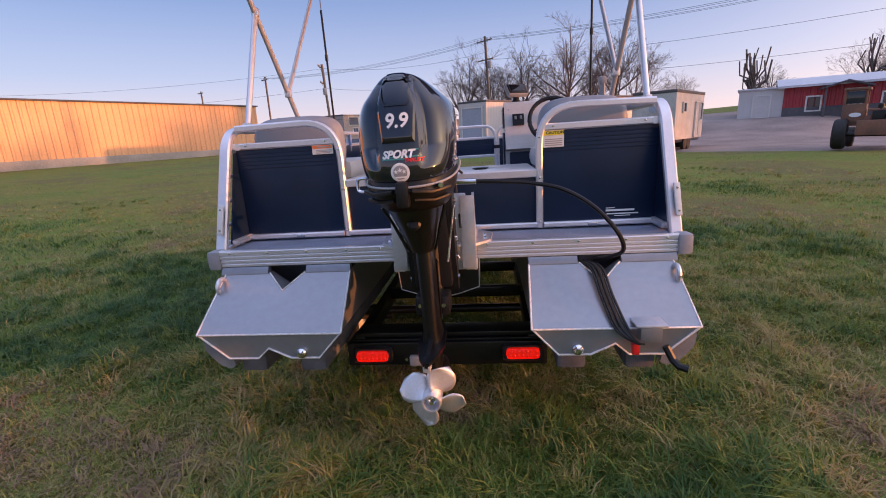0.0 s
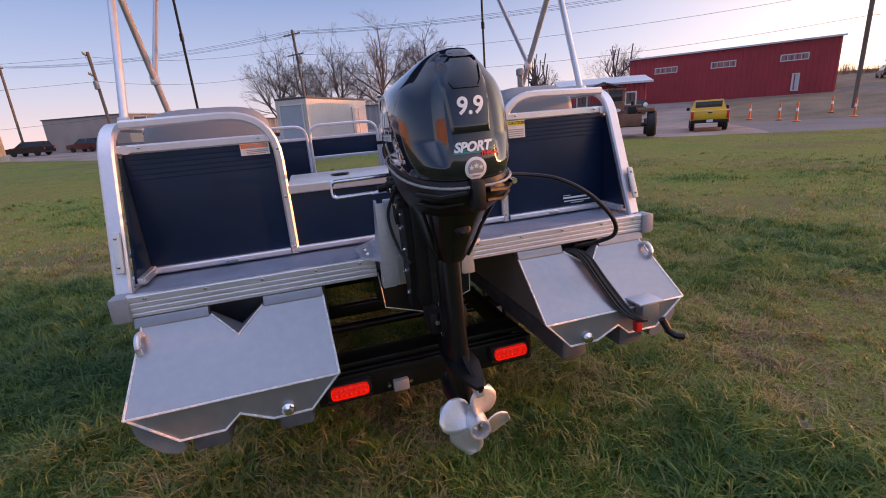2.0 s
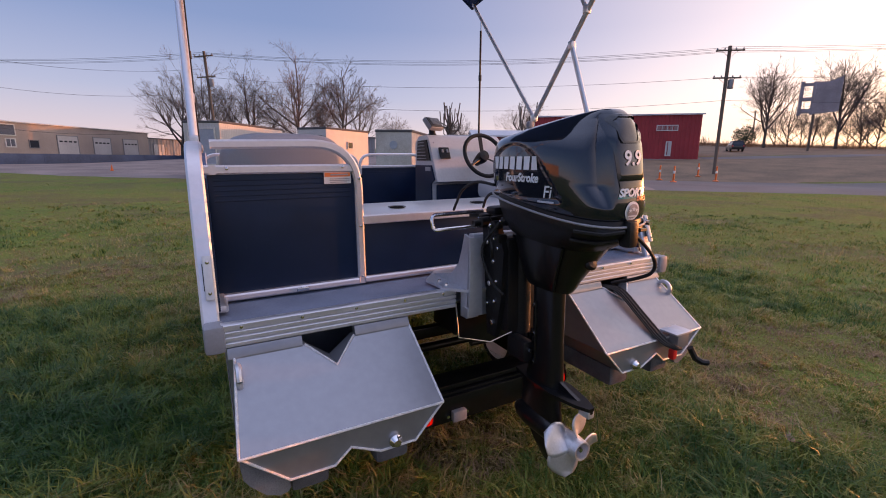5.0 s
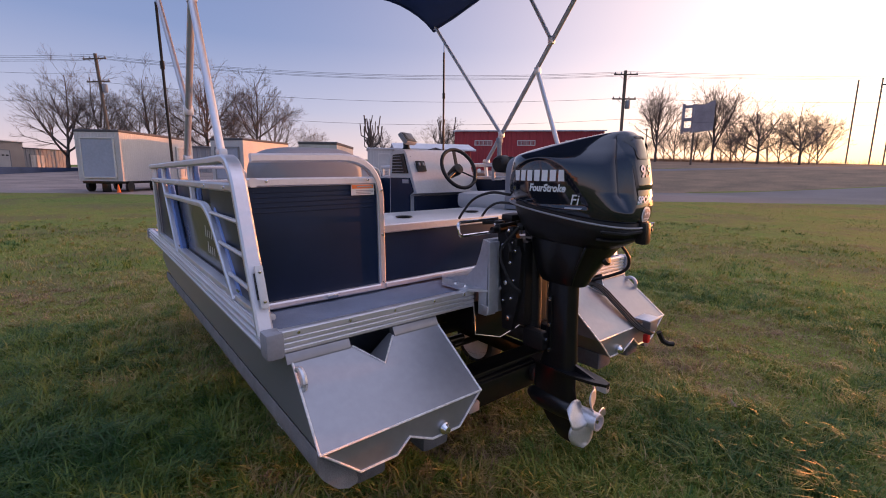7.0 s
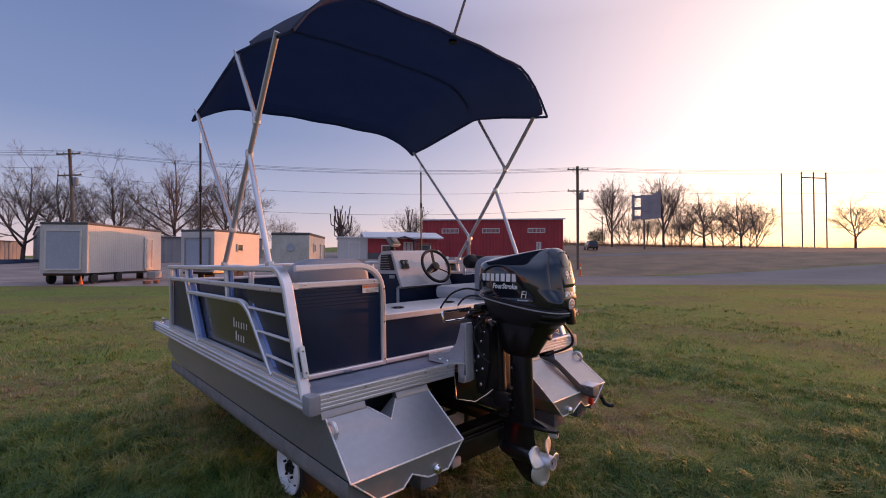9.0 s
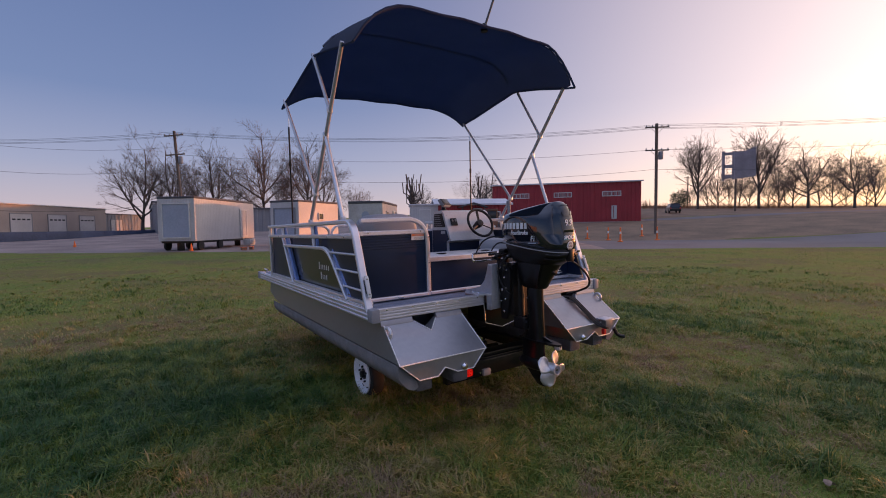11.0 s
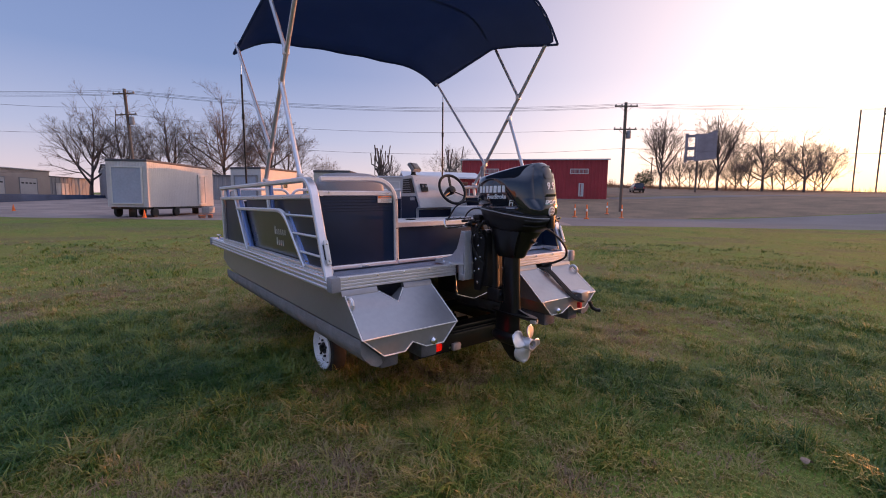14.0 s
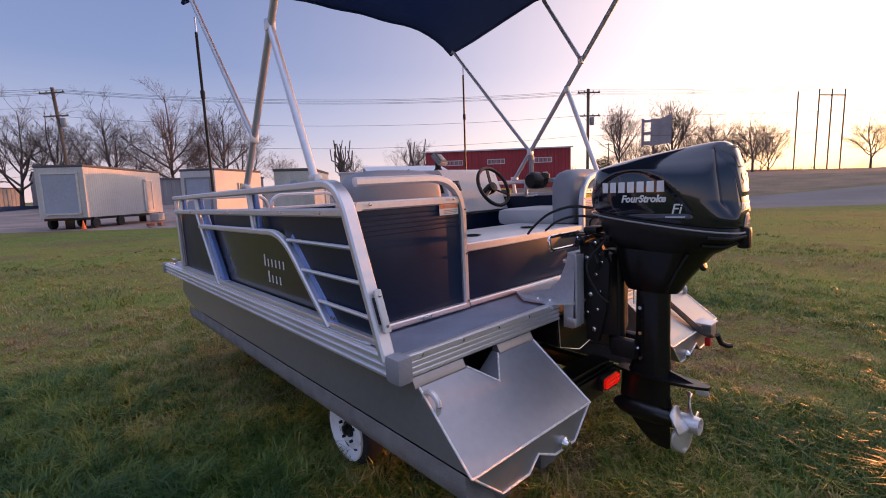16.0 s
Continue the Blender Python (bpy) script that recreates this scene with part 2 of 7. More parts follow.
M_CONE = mat("orange_delineator", (0.8, 0.16, 0.03), 0.5, 0, 4, 0.08)
M_WIRE = mat("wire", (0.03, 0.03, 0.035), 0.6, 0, 2, 0.1)


# ---- mesh helpers ----
def part(name, bm, material, parent=None, label="", smooth=True):
    bmesh.ops.recalc_face_normals(bm, faces=bm.faces[:])
    me = bpy.data.meshes.new(name)
    bm.to_mesh(me)
    bm.free()
    me.materials.append(material)
    if smooth:
        me.polygons.foreach_set("use_smooth", [True] * len(me.polygons))
        me.set_sharp_from_angle(angle=radians(38))
    ob = new(name, me)
    if parent is not None:
        ob.parent = parent
    return tagged(ob, label)


def thing(name, label, category, m=None, group="", kind=""):
    ob = new(name)
    ob.empty_display_size = 0.2
    if m is not None:
        ob.matrix_basis = m
    return tagged(ob, label, category, group, kind)


def box(bm, c, s, bevel=0.0, m=None, seg=2):
    r = bmesh.ops.create_cube(bm, size=1.0)
    vs = r["verts"]
    bmesh.ops.scale(bm, vec=s, verts=vs)
    bmesh.ops.translate(bm, vec=c, verts=vs)
    if m is not None:
        bmesh.ops.transform(bm, matrix=m, verts=vs)
    if bevel:
        es = list({e for v in vs for e in v.link_edges})
        bmesh.ops.bevel(bm, geom=es, offset=bevel, segments=seg, profile=0.6, affect="EDGES")
    return bm


def boxbm(c, s, bevel=0.0, m=None):
    return box(bmesh.new(), c, s, bevel, m)


def loft(bm, rings, cap=True, closed=True):
    vv = [[bm.verts.new(p) for p in ring] for ring in rings]
    n = len(rings[0])
    for a, b in zip(vv, vv[1:]):
        for i in range(n if closed else n - 1):
            j = (i + 1) % n
            bm.faces.new((a[i], a[j], b[j], b[i]))
    if cap:
        bm.faces.new(vv[0])
        bm.faces.new(vv[-1])
    return bm


def sweep(bm, pts, w, h=None, n=8, up=(0, 0, 1), cap=True):
    """A bar along pts: round of radius w, or, with h, a rounded rectangle w across and h high."""
    pts = [Vector(p) for p in pts]
    if h is None:
        prof = [(w * math.cos(2 * math.pi * i / n), w * math.sin(2 * math.pi * i / n)) for i in range(n)]
    else:
        c = min(w, h) * 0.22
        a, b = w / 2, h / 2
        prof = [(a, b - c), (a - c, b), (-a + c, b), (-a, b - c), (-a, -b + c), (-a + c, -b), (a - c, -b), (a, -b + c)]
    rings = []
    for i, p in enumerate(pts):
        d = ((pts[min(i + 1, len(pts) - 1)] - p).normalized() + (p - pts[max(i - 1, 0)]).normalized()).normalized()
        u = Vector(up)
        if i and h is None:
            u = last
        s = d.cross(u)
        if s.length < 1e-4:
            s = d.cross(Vector((0.3, 1, 0.1)))
        s.normalize()
        u = s.cross(d).normalized()
        last = u
        rings.append([p + s * x + u * y for x, y in prof])
    return loft(bm, rings, cap)


def arc_path(corners, r, n=5):
    """Points along a polyline whose inner corners are rounded to radius r."""
    cs = [Vector(c) for c in corners]
    out = [cs[0]]
    for a, b, c in zip(cs, cs[1:], cs[2:]):
        d1, d2 = (a - b), (c - b)
        k = min(r, d1.length * 0.49, d2.length * 0.49)
        p, q = b + d1.normalized() * k, b + d2.normalized() * k
        for i in range(n + 1):
            t = i / n
            out.append(p * (1 - t) ** 2 + b * 2 * t * (1 - t) + q * t * t)
    return out + [cs[-1]]


def curve_path(ctrl, n=8):
    """Catmull-Rom points through ctrl."""
    cs = [Vector(c) for c in ctrl]
    cs = [cs[0] * 2 - cs[1]] + cs + [cs[-1] * 2 - cs[-2]]
    out = []
    for a, b, c, d in zip(cs, cs[1:], cs[2:], cs[3:]):
        for i in range(n):
            t = i / n
            out.append(0.5 * (2 * b + (c - a) * t + (2 * a - 5 * b + 4 * c - d) * t * t + (3 * b - a - 3 * c + d) * t ** 3))
    return out + [cs[-2]]


def bar(p, q, w, h=None, n=8, up=(0, 0, 1)):
    return sweep(bmesh.new(), [p, q], w, h, n, up)


def prism(bm, prof, axis, a, b):
    """The 2D outline prof, drawn out along an axis from a to b."""
    f = {"x": lambda u, v, t: (t, u, v), "y": lambda u, v, t: (u, t, v), "z": lambda u, v, t: (u, v, t)}[axis]
    return loft(bm, [[f(u, v, a) for u, v in prof], [f(u, v, b) for u, v in prof]])


def lathe(bm, prof, m=None, n=16, cap=True):
    """A body turned about z: prof is (radius, z)."""
    rings = [[Vector((r * math.cos(2 * math.pi * i / n), r * math.sin(2 * math.pi * i / n), z)) for i in range(n)] for r, z in prof]
    if m is not None:
        rings = [[m @ p for p in ring] for ring in rings]
    return loft(bm, rings, cap)


def turned(prof, m=None, n=16, cap=True):
    return lathe(bmesh.new(), prof, m, n, cap)


def writing(name, words, size, m, material, parent, project=None, way=None, shear=0.0, label="", bold=0.0):
    """Words in the built-in font as a thin mesh; with project (a BVH tree), laid on that surface along way."""
    cu = bpy.data.curves.new(name, "FONT")
    cu.body, cu.size, cu.align_x, cu.align_y, cu.shear, cu.offset = words, size, "CENTER", "CENTER", shear, bold
    cu.resolution_u = 3
    ob = bpy.data.objects.new(name, cu)
    me = bpy.data.meshes.new_from_object(ob)
    bpy.data.objects.remove(ob)
    bm = bmesh.new()
    bm.from_mesh(me)
    bpy.data.meshes.remove(me)
    bmesh.ops.transform(bm, matrix=m, verts=bm.verts)
    if project is not None:
        lay(bm, project, way)
    return part(name, bm, material, parent, label, smooth=False)


def lay(bm, tree, way, lift=0.0028):
    w = Vector(way).normalized()
    lost = []
    for v in bm.verts:
        hit = tree.ray_cast(v.co - w * 0.5, w)
        if hit[0] is not None:
            v.co = hit[0] - w * lift
        else:
            lost.append(v)
    bmesh.ops.delete(bm, geom=lost, context="VERTS")


def flat(cells, m):
    """Flat rectangles (x0, y0, x1, y1) on the plane of m."""
    bm = bmesh.new()
    for x0, y0, x1, y1 in cells:
        nx = max(1, int((x1 - x0) / 0.012))
        for i in range(min(nx, 30)):
            k = min(nx, 30)
            a, b = x0 + (x1 - x0) * i / k, x0 + (x1 - x0) * (i + 1) / k
            bm.faces.new([bm.verts.new(m @ Vector(p)) for p in ((a, y0, 0), (b, y0, 0), (b, y1, 0), (a, y1, 0))])
    bmesh.ops.remove_doubles(bm, verts=bm.verts, dist=1e-5)
    return bm


# ---- ground ----
def clamp(v):
    return max(0.0, min(1.0, v))


def ground_height(x, y):
    r = math.hypot(x, y)
    az = math.degrees(math.atan2(x, y))
    k = clamp((az + 10) / 40) * (1 - clamp((az - 120) / 50))
    fall = 1.0 + 0.42 * max(-1.0, min(1.0, (71 - az) / 14)) * clamp((az - 42) / 14) * (1 - clamp((az - 120) / 50))
    knoll = 0.95 * clamp((r - 34) / 14) * (1 - clamp((r - 58) / 20)) * clamp((az - 15) / 9) * (1 - clamp((az - 35) / 6))
    rise = knoll + max(0.0, min(r - 42, 33)) * (0.02 + 0.058 * k) + max(0.0, min(r - 75, 60)) * (0.012 + 0.034 * k) * fall
    return rise - 0.02 + 0.03 * noise.noise((x * 0.12, y * 0.12, 0)) * clamp((r - 3) / 8)


def lawn_material(name, blade, straw=0.58, green=-0.24, spread=0.9, ends=((0.072, 0.160, 0.030, 1), (0.39, 0.33, 0.16, 1))):
    m = bpy.data.materials.new(name)
    m.use_nodes = True
    n, l = m.node_tree.nodes, m.node_tree.links
    b = n["Principled BSDF"]
    b.inputs["Roughness"].default_value = 0.95
    b.inputs["Specular IOR Level"].default_value = 0.15
    geo = n.new("ShaderNodeNewGeometry")
    stops = []
    for scale, detail in ((0.26, 5), (3.2, 6), (42, 4)):
        t = n.new("ShaderNodeTexNoise")
        t.inputs["Scale"].default_value, t.inputs["Detail"].default_value = scale, detail
        l.new(geo.outputs["Position"], t.inputs["Vector"])
        stops.append(t.outputs["Fac"])
    r1 = n.new("ShaderNodeValToRGB")
    e = r1.color_ramp.elements
    e[0].position, e[0].color = 0.40, (0.140, 0.125, 0.056, 1)
    e[1].position, e[1].color = 0.60, (0.122, 0.195, 0.036, 1)
    e2 = e.new(0.5)
    e2.color = (0.192, 0.202, 0.046, 1)
    r2 = n.new("ShaderNodeValToRGB")
    e = r2.color_ramp.elements
    e[0].position, e[0].color = 0.40, (0.15, 0.118, 0.055, 1)
    e[1].position, e[1].color = 0.58, (0.135, 0.195, 0.040, 1)
    mix = n.new("ShaderNodeMix")
    mix.data_type = "RGBA"
    mix.inputs["Factor"].default_value = 0.45
    l.new(stops[0], r1.inputs["Fac"])
    l.new(stops[1], r2.inputs["Fac"])
    l.new(r1.outputs["Color"], mix.inputs["A"])
    l.new(r2.outputs["Color"], mix.inputs["B"])
    mul = n.new("ShaderNodeMix")
    mul.data_type, mul.blend_type = "RGBA", "MULTIPLY"
    mul.inputs["Factor"].default_value = 0.7
    r3 = n.new("ShaderNodeValToRGB")
    r3.color_ramp.elements[0].position, r3.color_ramp.elements[0].color = 0.3, (0.35, 0.35, 0.35, 1)
    r3.color_ramp.elements[1].position, r3.color_ramp.elements[1].color = 0.65, (1.3, 1.3, 1.3, 1)
    l.new(stops[2], r3.inputs["Fac"])
    l.new(mix.outputs["Result"], mul.inputs["A"])
    l.new(r3.outputs["Color"], mul.inputs["B"])
    if blade:
        r4 = n.new("ShaderNodeValToRGB")
        e = r4.color_ramp.elements
        e[0].position, e[0].color = 0.0, ends[0]
        e[1].position, e[1].color = 1.0, ends[1]
        for pos, col in ((0.3, (0.155, 0.235, 0.046, 1)), (0.52, (0.238, 0.272, 0.064, 1)), (0.74, (0.325, 0.298, 0.092, 1)), (0.90, (0.34, 0.28, 0.115, 1))):
            e.new(pos).color = col
        add = n.new("ShaderNodeMath")
        add.operation = "MULTIPLY_ADD"
        add.inputs[1].default_value = spread
        shift = n.new("ShaderNodeMapRange")
        shift.inputs["From Min"].default_value, shift.inputs["From Max"].default_value = 0.43, 0.57
        shift.inputs["To Min"].default_value, shift.inputs["To Max"].default_value = straw, green
        patch = n.new("ShaderNodeTexNoise")
        patch.inputs["Scale"].default_value, patch.inputs["Detail"].default_value = 1.25, 3
        l.new(geo.outputs["Position"], patch.inputs["Vector"])
        clump = n.new("ShaderNodeTexNoise")
        clump.inputs["Scale"].default_value, clump.inputs["Detail"].default_value = 7.0, 2
        l.new(geo.outputs["Position"], clump.inputs["Vector"])
        three = n.new("ShaderNodeMix")
        three.data_type = "FLOAT"
        three.inputs["Factor"].default_value = 0.38
        two = n.new("ShaderNodeMix")
        two.data_type = "FLOAT"
        two.inputs["Factor"].default_value = 0.45
        l.new(stops[0], two.inputs["A"])
        l.new(patch.outputs["Fac"], two.inputs["B"])
        l.new(two.outputs["Result"], three.inputs["A"])
        l.new(clump.outputs["Fac"], three.inputs["B"])
        l.new(three.outputs["Result"], shift.inputs["Value"])
        l.new(geo.outputs["Random Per Island"], add.inputs[0])
        l.new(shift.outputs[0], add.inputs[2])
        l.new(add.outputs[0], r4.inputs["Fac"])
        l.new(r4.outputs["Color"], b.inputs["Base Color"])
        b.inputs["Roughness"].default_value = 0.42
        b.inputs["Specular IOR Level"].default_value = 0.32
        tr = n.new("ShaderNodeBsdfTranslucent")
        l.new(r4.outputs["Color"], tr.inputs["Color"])
        ms = n.new("ShaderNodeMixShader")
        ms.inputs["Fac"].default_value = 0.36
        l.new(b.outputs[0], ms.inputs[1])
        l.new(tr.outputs[0], ms.inputs[2])
        l.new(ms.outputs[0], n["Material Output"].inputs["Surface"])
        return m
    l.new(mul.outputs["Result"], b.inputs["Base Color"])
    bp = n.new("ShaderNodeBump")
    bp.inputs["Strength"].default_value, bp.inputs["Distance"].default_value = 0.6, 0.04
    l.new(stops[2], bp.inputs["Height"])
    l.new(bp.outputs[0], b.inputs["Normal"])
    return m


M_LAWN = lawn_material("autumn_lawn", False)
M_BLADE = lawn_material("grass_blades", True)
# thick green grass, its colour also darkened for the boat's shade to port
M_LUSHSHADE = lawn_material("lush_and_shaded_blades", True, 0.26, -0.28, 0.40, ((0.040, 0.115, 0.030, 1), (0.34, 0.30, 0.12, 1)))
M_THATCH = lawn_material("dry_thatch_blades", True, 0.98, 0.42, 0.5, ((0.11, 0.13, 0.035, 1), (0.30, 0.215, 0.135, 1)))


def build_ground():
    bm = bmesh.new()
    radii = [0.0] + [1.2 * 1.13 ** i for i in range(62)]
    sect = 144
    rings = []
    for r in radii[1:]:
        ring = []
        for i in range(sect):
            a = 2 * math.pi * i / sect
            x, y = r * math.sin(a), r * math.cos(a)
            ring.append(bm.verts.new((x, y, ground_height(x, y))))
        rings.append(ring)
    c = bm.verts.new((0, 0, ground_height(0, 0)))
    for i in range(sect):
        bm.faces.new((c, rings[0][i], rings[0][(i + 1) % sect]))
    for a, b in zip(rings, rings[1:]):
        for i in range(sect):
            j = (i + 1) % sect
            bm.faces.new((a[i], a[j], b[j], b[i]))
    tagged(part("ground", bm, M_LAWN), "patchy green and brown autumn lawn", "lawn", kind="structure")


build_ground()
EDGE_N, EDGE_D = Vector((0.631, 0.775)), Vector((0.775, -0.631))


def strip(name, material, s0, s1, t0, t1, lift, label, category, step=4.0, ragged=0.0):
    """A paved strip along the lawn's edge: s runs along it, t away from the lawn."""
    bm = bmesh.new()
    ns, nt = int((s1 - s0) / step), max(2, int((t1 - t0) / step))
    grid = []
    for i in range(ns + 1):
        row = []
        for j in range(nt + 1):
            s, t = s0 + (s1 - s0) * i / ns, t0 + (t1 - t0) * j / nt
            if j == 0:
                t += ragged * noise.noise((s * 0.3, 2.0, 0))
            p = EDGE_D * s + EDGE_N * t
            down = 0.1 if j == 0 else 0.0
            row.append(bm.verts.new((p.x, p.y, ground_height(p.x, p.y) + lift - down)))
        grid.append(row)
    for a, b in zip(grid, grid[1:]):
        for j in range(nt):
            bm.faces.new((a[j], a[j + 1], b[j + 1], b[j]))
    return tagged(part(name, bm, material), label, category, kind="structure")


strip("gravel_lot", M_FINGRASS, -95, 7, 24.3, 78, 0.07, "dusty grey gravel lot beside the lawn", "gravel lot", 2.0, 1.2)
strip("road", M_ROAD, 7, 190, 24.3, 36.5, 0.07, "worn grey asphalt road beside the lawn", "road", 2.0, 0.8)
M_FIELD = mat("dry_field", (0.23, 0.15, 0.095), 0.95, 0, 0.35, 0.0, 0.9, 5, second=(0.10, 0.075, 0.05))
strip("verge", M_FIELD, 7, 230, 36.5, 62, 0.05, "dull brown grass verge rising from the road", "verge", 2.0, 0.6)
strip("field", M_FIELD, 7, 260, 66, 150, 0.05, "dry brown field beyond the road", "field", 4.0)
strip("far_road", M_ROAD, 22, 200, 62, 66, 0.07, "distant grey asphalt road", "road", 3.0)
strip("barn_yard", M_FINGRASS, 7, 22, 62, 66, 0.06, "gravel yard in front of the red barn", "gravel lot", 2.0)

# ---- the boat ----
BOAT = pose(0, 0, 0.98, -0.5, -0.9, 0) @ pose(0, 0, -0.98)
DECK, RAIL = 0.985, 1.60
boat = thing("pontoon_boat", "small aluminium pontoon boat with navy fence panels, on a trailer", "boat", BOAT)


def pontoon(side):
    """A faceted box pontoon; side is -1 or 1."""
    prof = [(1.10, 0.885), (1.115, 0.655), (0.98, 0.537), (0.835, 0.537), (0.778, 0.587), (0.674, 0.537), (0.54, 0.537), (0.43, 0.655), (0.44, 0.885)]
    xs = [(side * x, z) for x, z in prof]
    bm = bmesh.new()
    rings = []
    for y, lift, top in ((0.2, 0, 0.885), (2.9, 0, 0.895), (3.2, 0.05, 0.895), (3.42, 0.15, 0.895)):
        rings.append([(x, y, z + lift * (0.895 - z) / 0.36 if z < 0.8 else top) for x, z in xs])
    loft(bm, rings)
    body = part("pontoon", bm, M_PLATE, boat, "mill-finish aluminium box pontoon")
    # lower stern face
    bm = bmesh.new()
    low = [p for p in xs[1:8]]
    loft(bm, [[(x, -0.285, z) for x, z in low], [(x, 0.2, z) for x, z in low]])
    part("stern_face", bm, M_PLATE, body)
    # side walls that close the sloping stern
    for xl, xt, d in ((1.115, 1.10, -0.008), (0.43, 0.44, 0.008)):
        ring = [(side * xl, -0.285, 0.655), (side * xl, 0.2, 0.655), (side * xt, 0.2, 0.885), (side * xt, -0.015, 0.872)]
        part("stern_cheek", loft(bmesh.new(), [ring, [(x + side * d, y, z) for x, y, z in ring]]), M_PLATE, body)
    # sloping plate with its V notch
    def on(x, t):
        return (side * x, -0.29 + 0.275 * t, 0.657 + 0.215 * t)
    out = [on(0.425, 0), on(1.122, 0), on(1.098, 1), on(0.86, 1), on(0.765, 0.69), on(0.675, 1), on(0.44, 1)]
    bm = bmesh.new()
    loft(bm, [out, [(x, y + 0.006, z - 0.006) for x, y, z in out]])
    part("stern_plate", bm, M_PLATE, body, "sloping aluminium stern plate with a V notch")
    bm = bmesh.new()
    loft(bm, [[on(0.675, 1), on(0.765, 0.69), (side * 0.765, 0.02, 0.80), (side * 0.675, 0.02, 0.872)], [(x - side * 0.006, y, z) for x, y, z in (on(0.675, 1), on(0.765, 0.69), (side * 0.765, 0.02, 0.80), (side * 0.675, 0.02, 0.872))]])
    part("notch_flange", bm, M_PLATE, body)
    bm = bmesh.new()
    loft(bm, [[on(0.86, 1), on(0.765, 0.69), (side * 0.765, 0.02, 0.80), (side * 0.86, 0.02, 0.872)], [(x + side * 0.006, y, z) for x, y, z in (on(0.86, 1), on(0.765, 0.69), (side * 0.765, 0.02, 0.80), (side * 0.86, 0.02, 0.872))]])
    part("notch_flange", bm, M_PLATE, body)
    # top flange under the deck
    lip = [(-0.021, 0.868), (-0.021, 0.8745), (-0.005, 0.9035), (0.02, 0.9035), (0.02, 0.868)]
    part("top_flange", prism(bmesh.new(), lip, "x", side * 0.868, side * 1.118), M_PLATE, body, "bent flange under the deck edge")
    part("top_flange", prism(bmesh.new(), lip, "x", side * 0.440, side * 0.668), M_PLATE, body)
    # weld beads along the seams
    edges = [[on(0.425, 0), on(1.122, 0)], [on(1.122, 0), on(1.098, 1)], [on(0.425, 0), on(0.44, 1)], [on(0.86, 1), on(0.765, 0.69), on(0.675, 1)]] + [[(side * x, -0.288, z) for x, z in prof[1:8]]]
    for e in edges:
        part("weld", sweep(bmesh.new(), e, 0.0045, n=6), M_WELD, body, "bright weld bead")
    plug = turned([(0.0, 0.0), (0.024, 0.0), (0.024, 0.012), (0.018, 0.018), (0.013, 0.03), (0.0, 0.032)], pose(side * 0.62, -0.285, 0.563, 90, 0, 0), 14)
    part("drain_plug", plug, M_CHROME, body, "bright round drain plug")
    # lifting ring
    ring = [Vector((side * 1.092, -0.075 - 0.038 * math.cos(a), 0.845 + 0.038 * math.sin(a) - 0.02)) for a in [2 * math.pi * i / 18 for i in range(19)]]
    part("lifting_ring", sweep(bmesh.new(), ring, 0.011, n=8, cap=False), M_ALU, body, "welded aluminium eye")
    return body


for side in (-1, 1):
    pontoon(side)

part("deck", boxbm((0, 1.9, 0.945), (2.26, 3.72, 0.06), 0.006), M_VINYL, boat, "grey woven vinyl deck")
# stern trim, left and right of the motor mount: four ribs proud of a back plate
for x0, x1 in ((-1.14, -0.21), (0.17, 1.14)):
    trim = part("stern_trim", boxbm(((x0 + x1) / 2, 0.015, 0.947), (x1 - x0, 0.03, 0.085), 0.004), M_ALU, boat, "ribbed aluminium deck edge")
    for k, z in enumerate((0.914, 0.934, 0.954, 0.976)):
        part("rib", bar((x0, -0.002, z), (x1, -0.002, z), 0.010, 0.015 if k < 3 else 0.022), M_ALU, trim)
    for u in (0.08, 0.3, 0.52, 0.74, 0.93):
        part("screw", turned([(0.0, 0.0), (0.007, 0.0), (0.006, 0.004), (0.0, 0.005)], pose(x0 + (x1 - x0) * u, -0.007, 0.976, 90, 0, 0), 8), M_CHROME, trim)
for side in (-1, 1):
    trim = part("side_trim", boxbm((side * 1.15, 1.93, 0.94), (0.03, 3.74, 0.09), 0.004), M_ALU, boat, "ribbed aluminium deck edge")
    for k in range(3):
        part("rib", bar((side * 1.168, 0.06, 0.91 + 0.03 * k), (side * 1.168, 3.8, 0.91 + 0.03 * k), 0.014, 0.014), M_ALU, trim)
    for y, w in ((0.02, 0.09), (3.8, 0.08)):
        part("corner_cap", boxbm((side * 1.152, y, 0.942), (0.066, w * 0.92, 0.098), 0.016), M_GREYPL, boat, "grey plastic corner cap")
    part("mooring_cleat", sweep(sweep(bmesh.new(), [(side * 1.1, 3.6, 1.02), (side * 1.1, 3.76, 1.02)], 0.012, n=8), [(side * 1.1, 3.68, 0.98), (side * 1.1, 3.68, 1.02)], 0.02, n=8), M_CHROME, boat)
part("bow_trim", boxbm((0, 3.8, 0.94), (2.26, 0.03, 0.09), 0.004), M_ALU, boat)


def ribbed_panel(x0, x1, y, z0, z1, parent, ribs=7):
    """A navy sheet panel with pressed ribs along its top."""
    p = part("panel", boxbm(((x0 + x1) / 2, y, (z0 + z1) / 2), (abs(x1 - x0), 0.012, z1 - z0), 0.002), M_NAVY, parent, "navy sheet panel with pressed ribs")
    for k in range(ribs):
        z = z1 - 0.025 - 0.02 * k
        part("rib", bar((x0 + 0.02, y - 0.005, z), (x1 - 0.02, y - 0.005, z), 0.006, 0.007), M_NAVY, p)
    return p


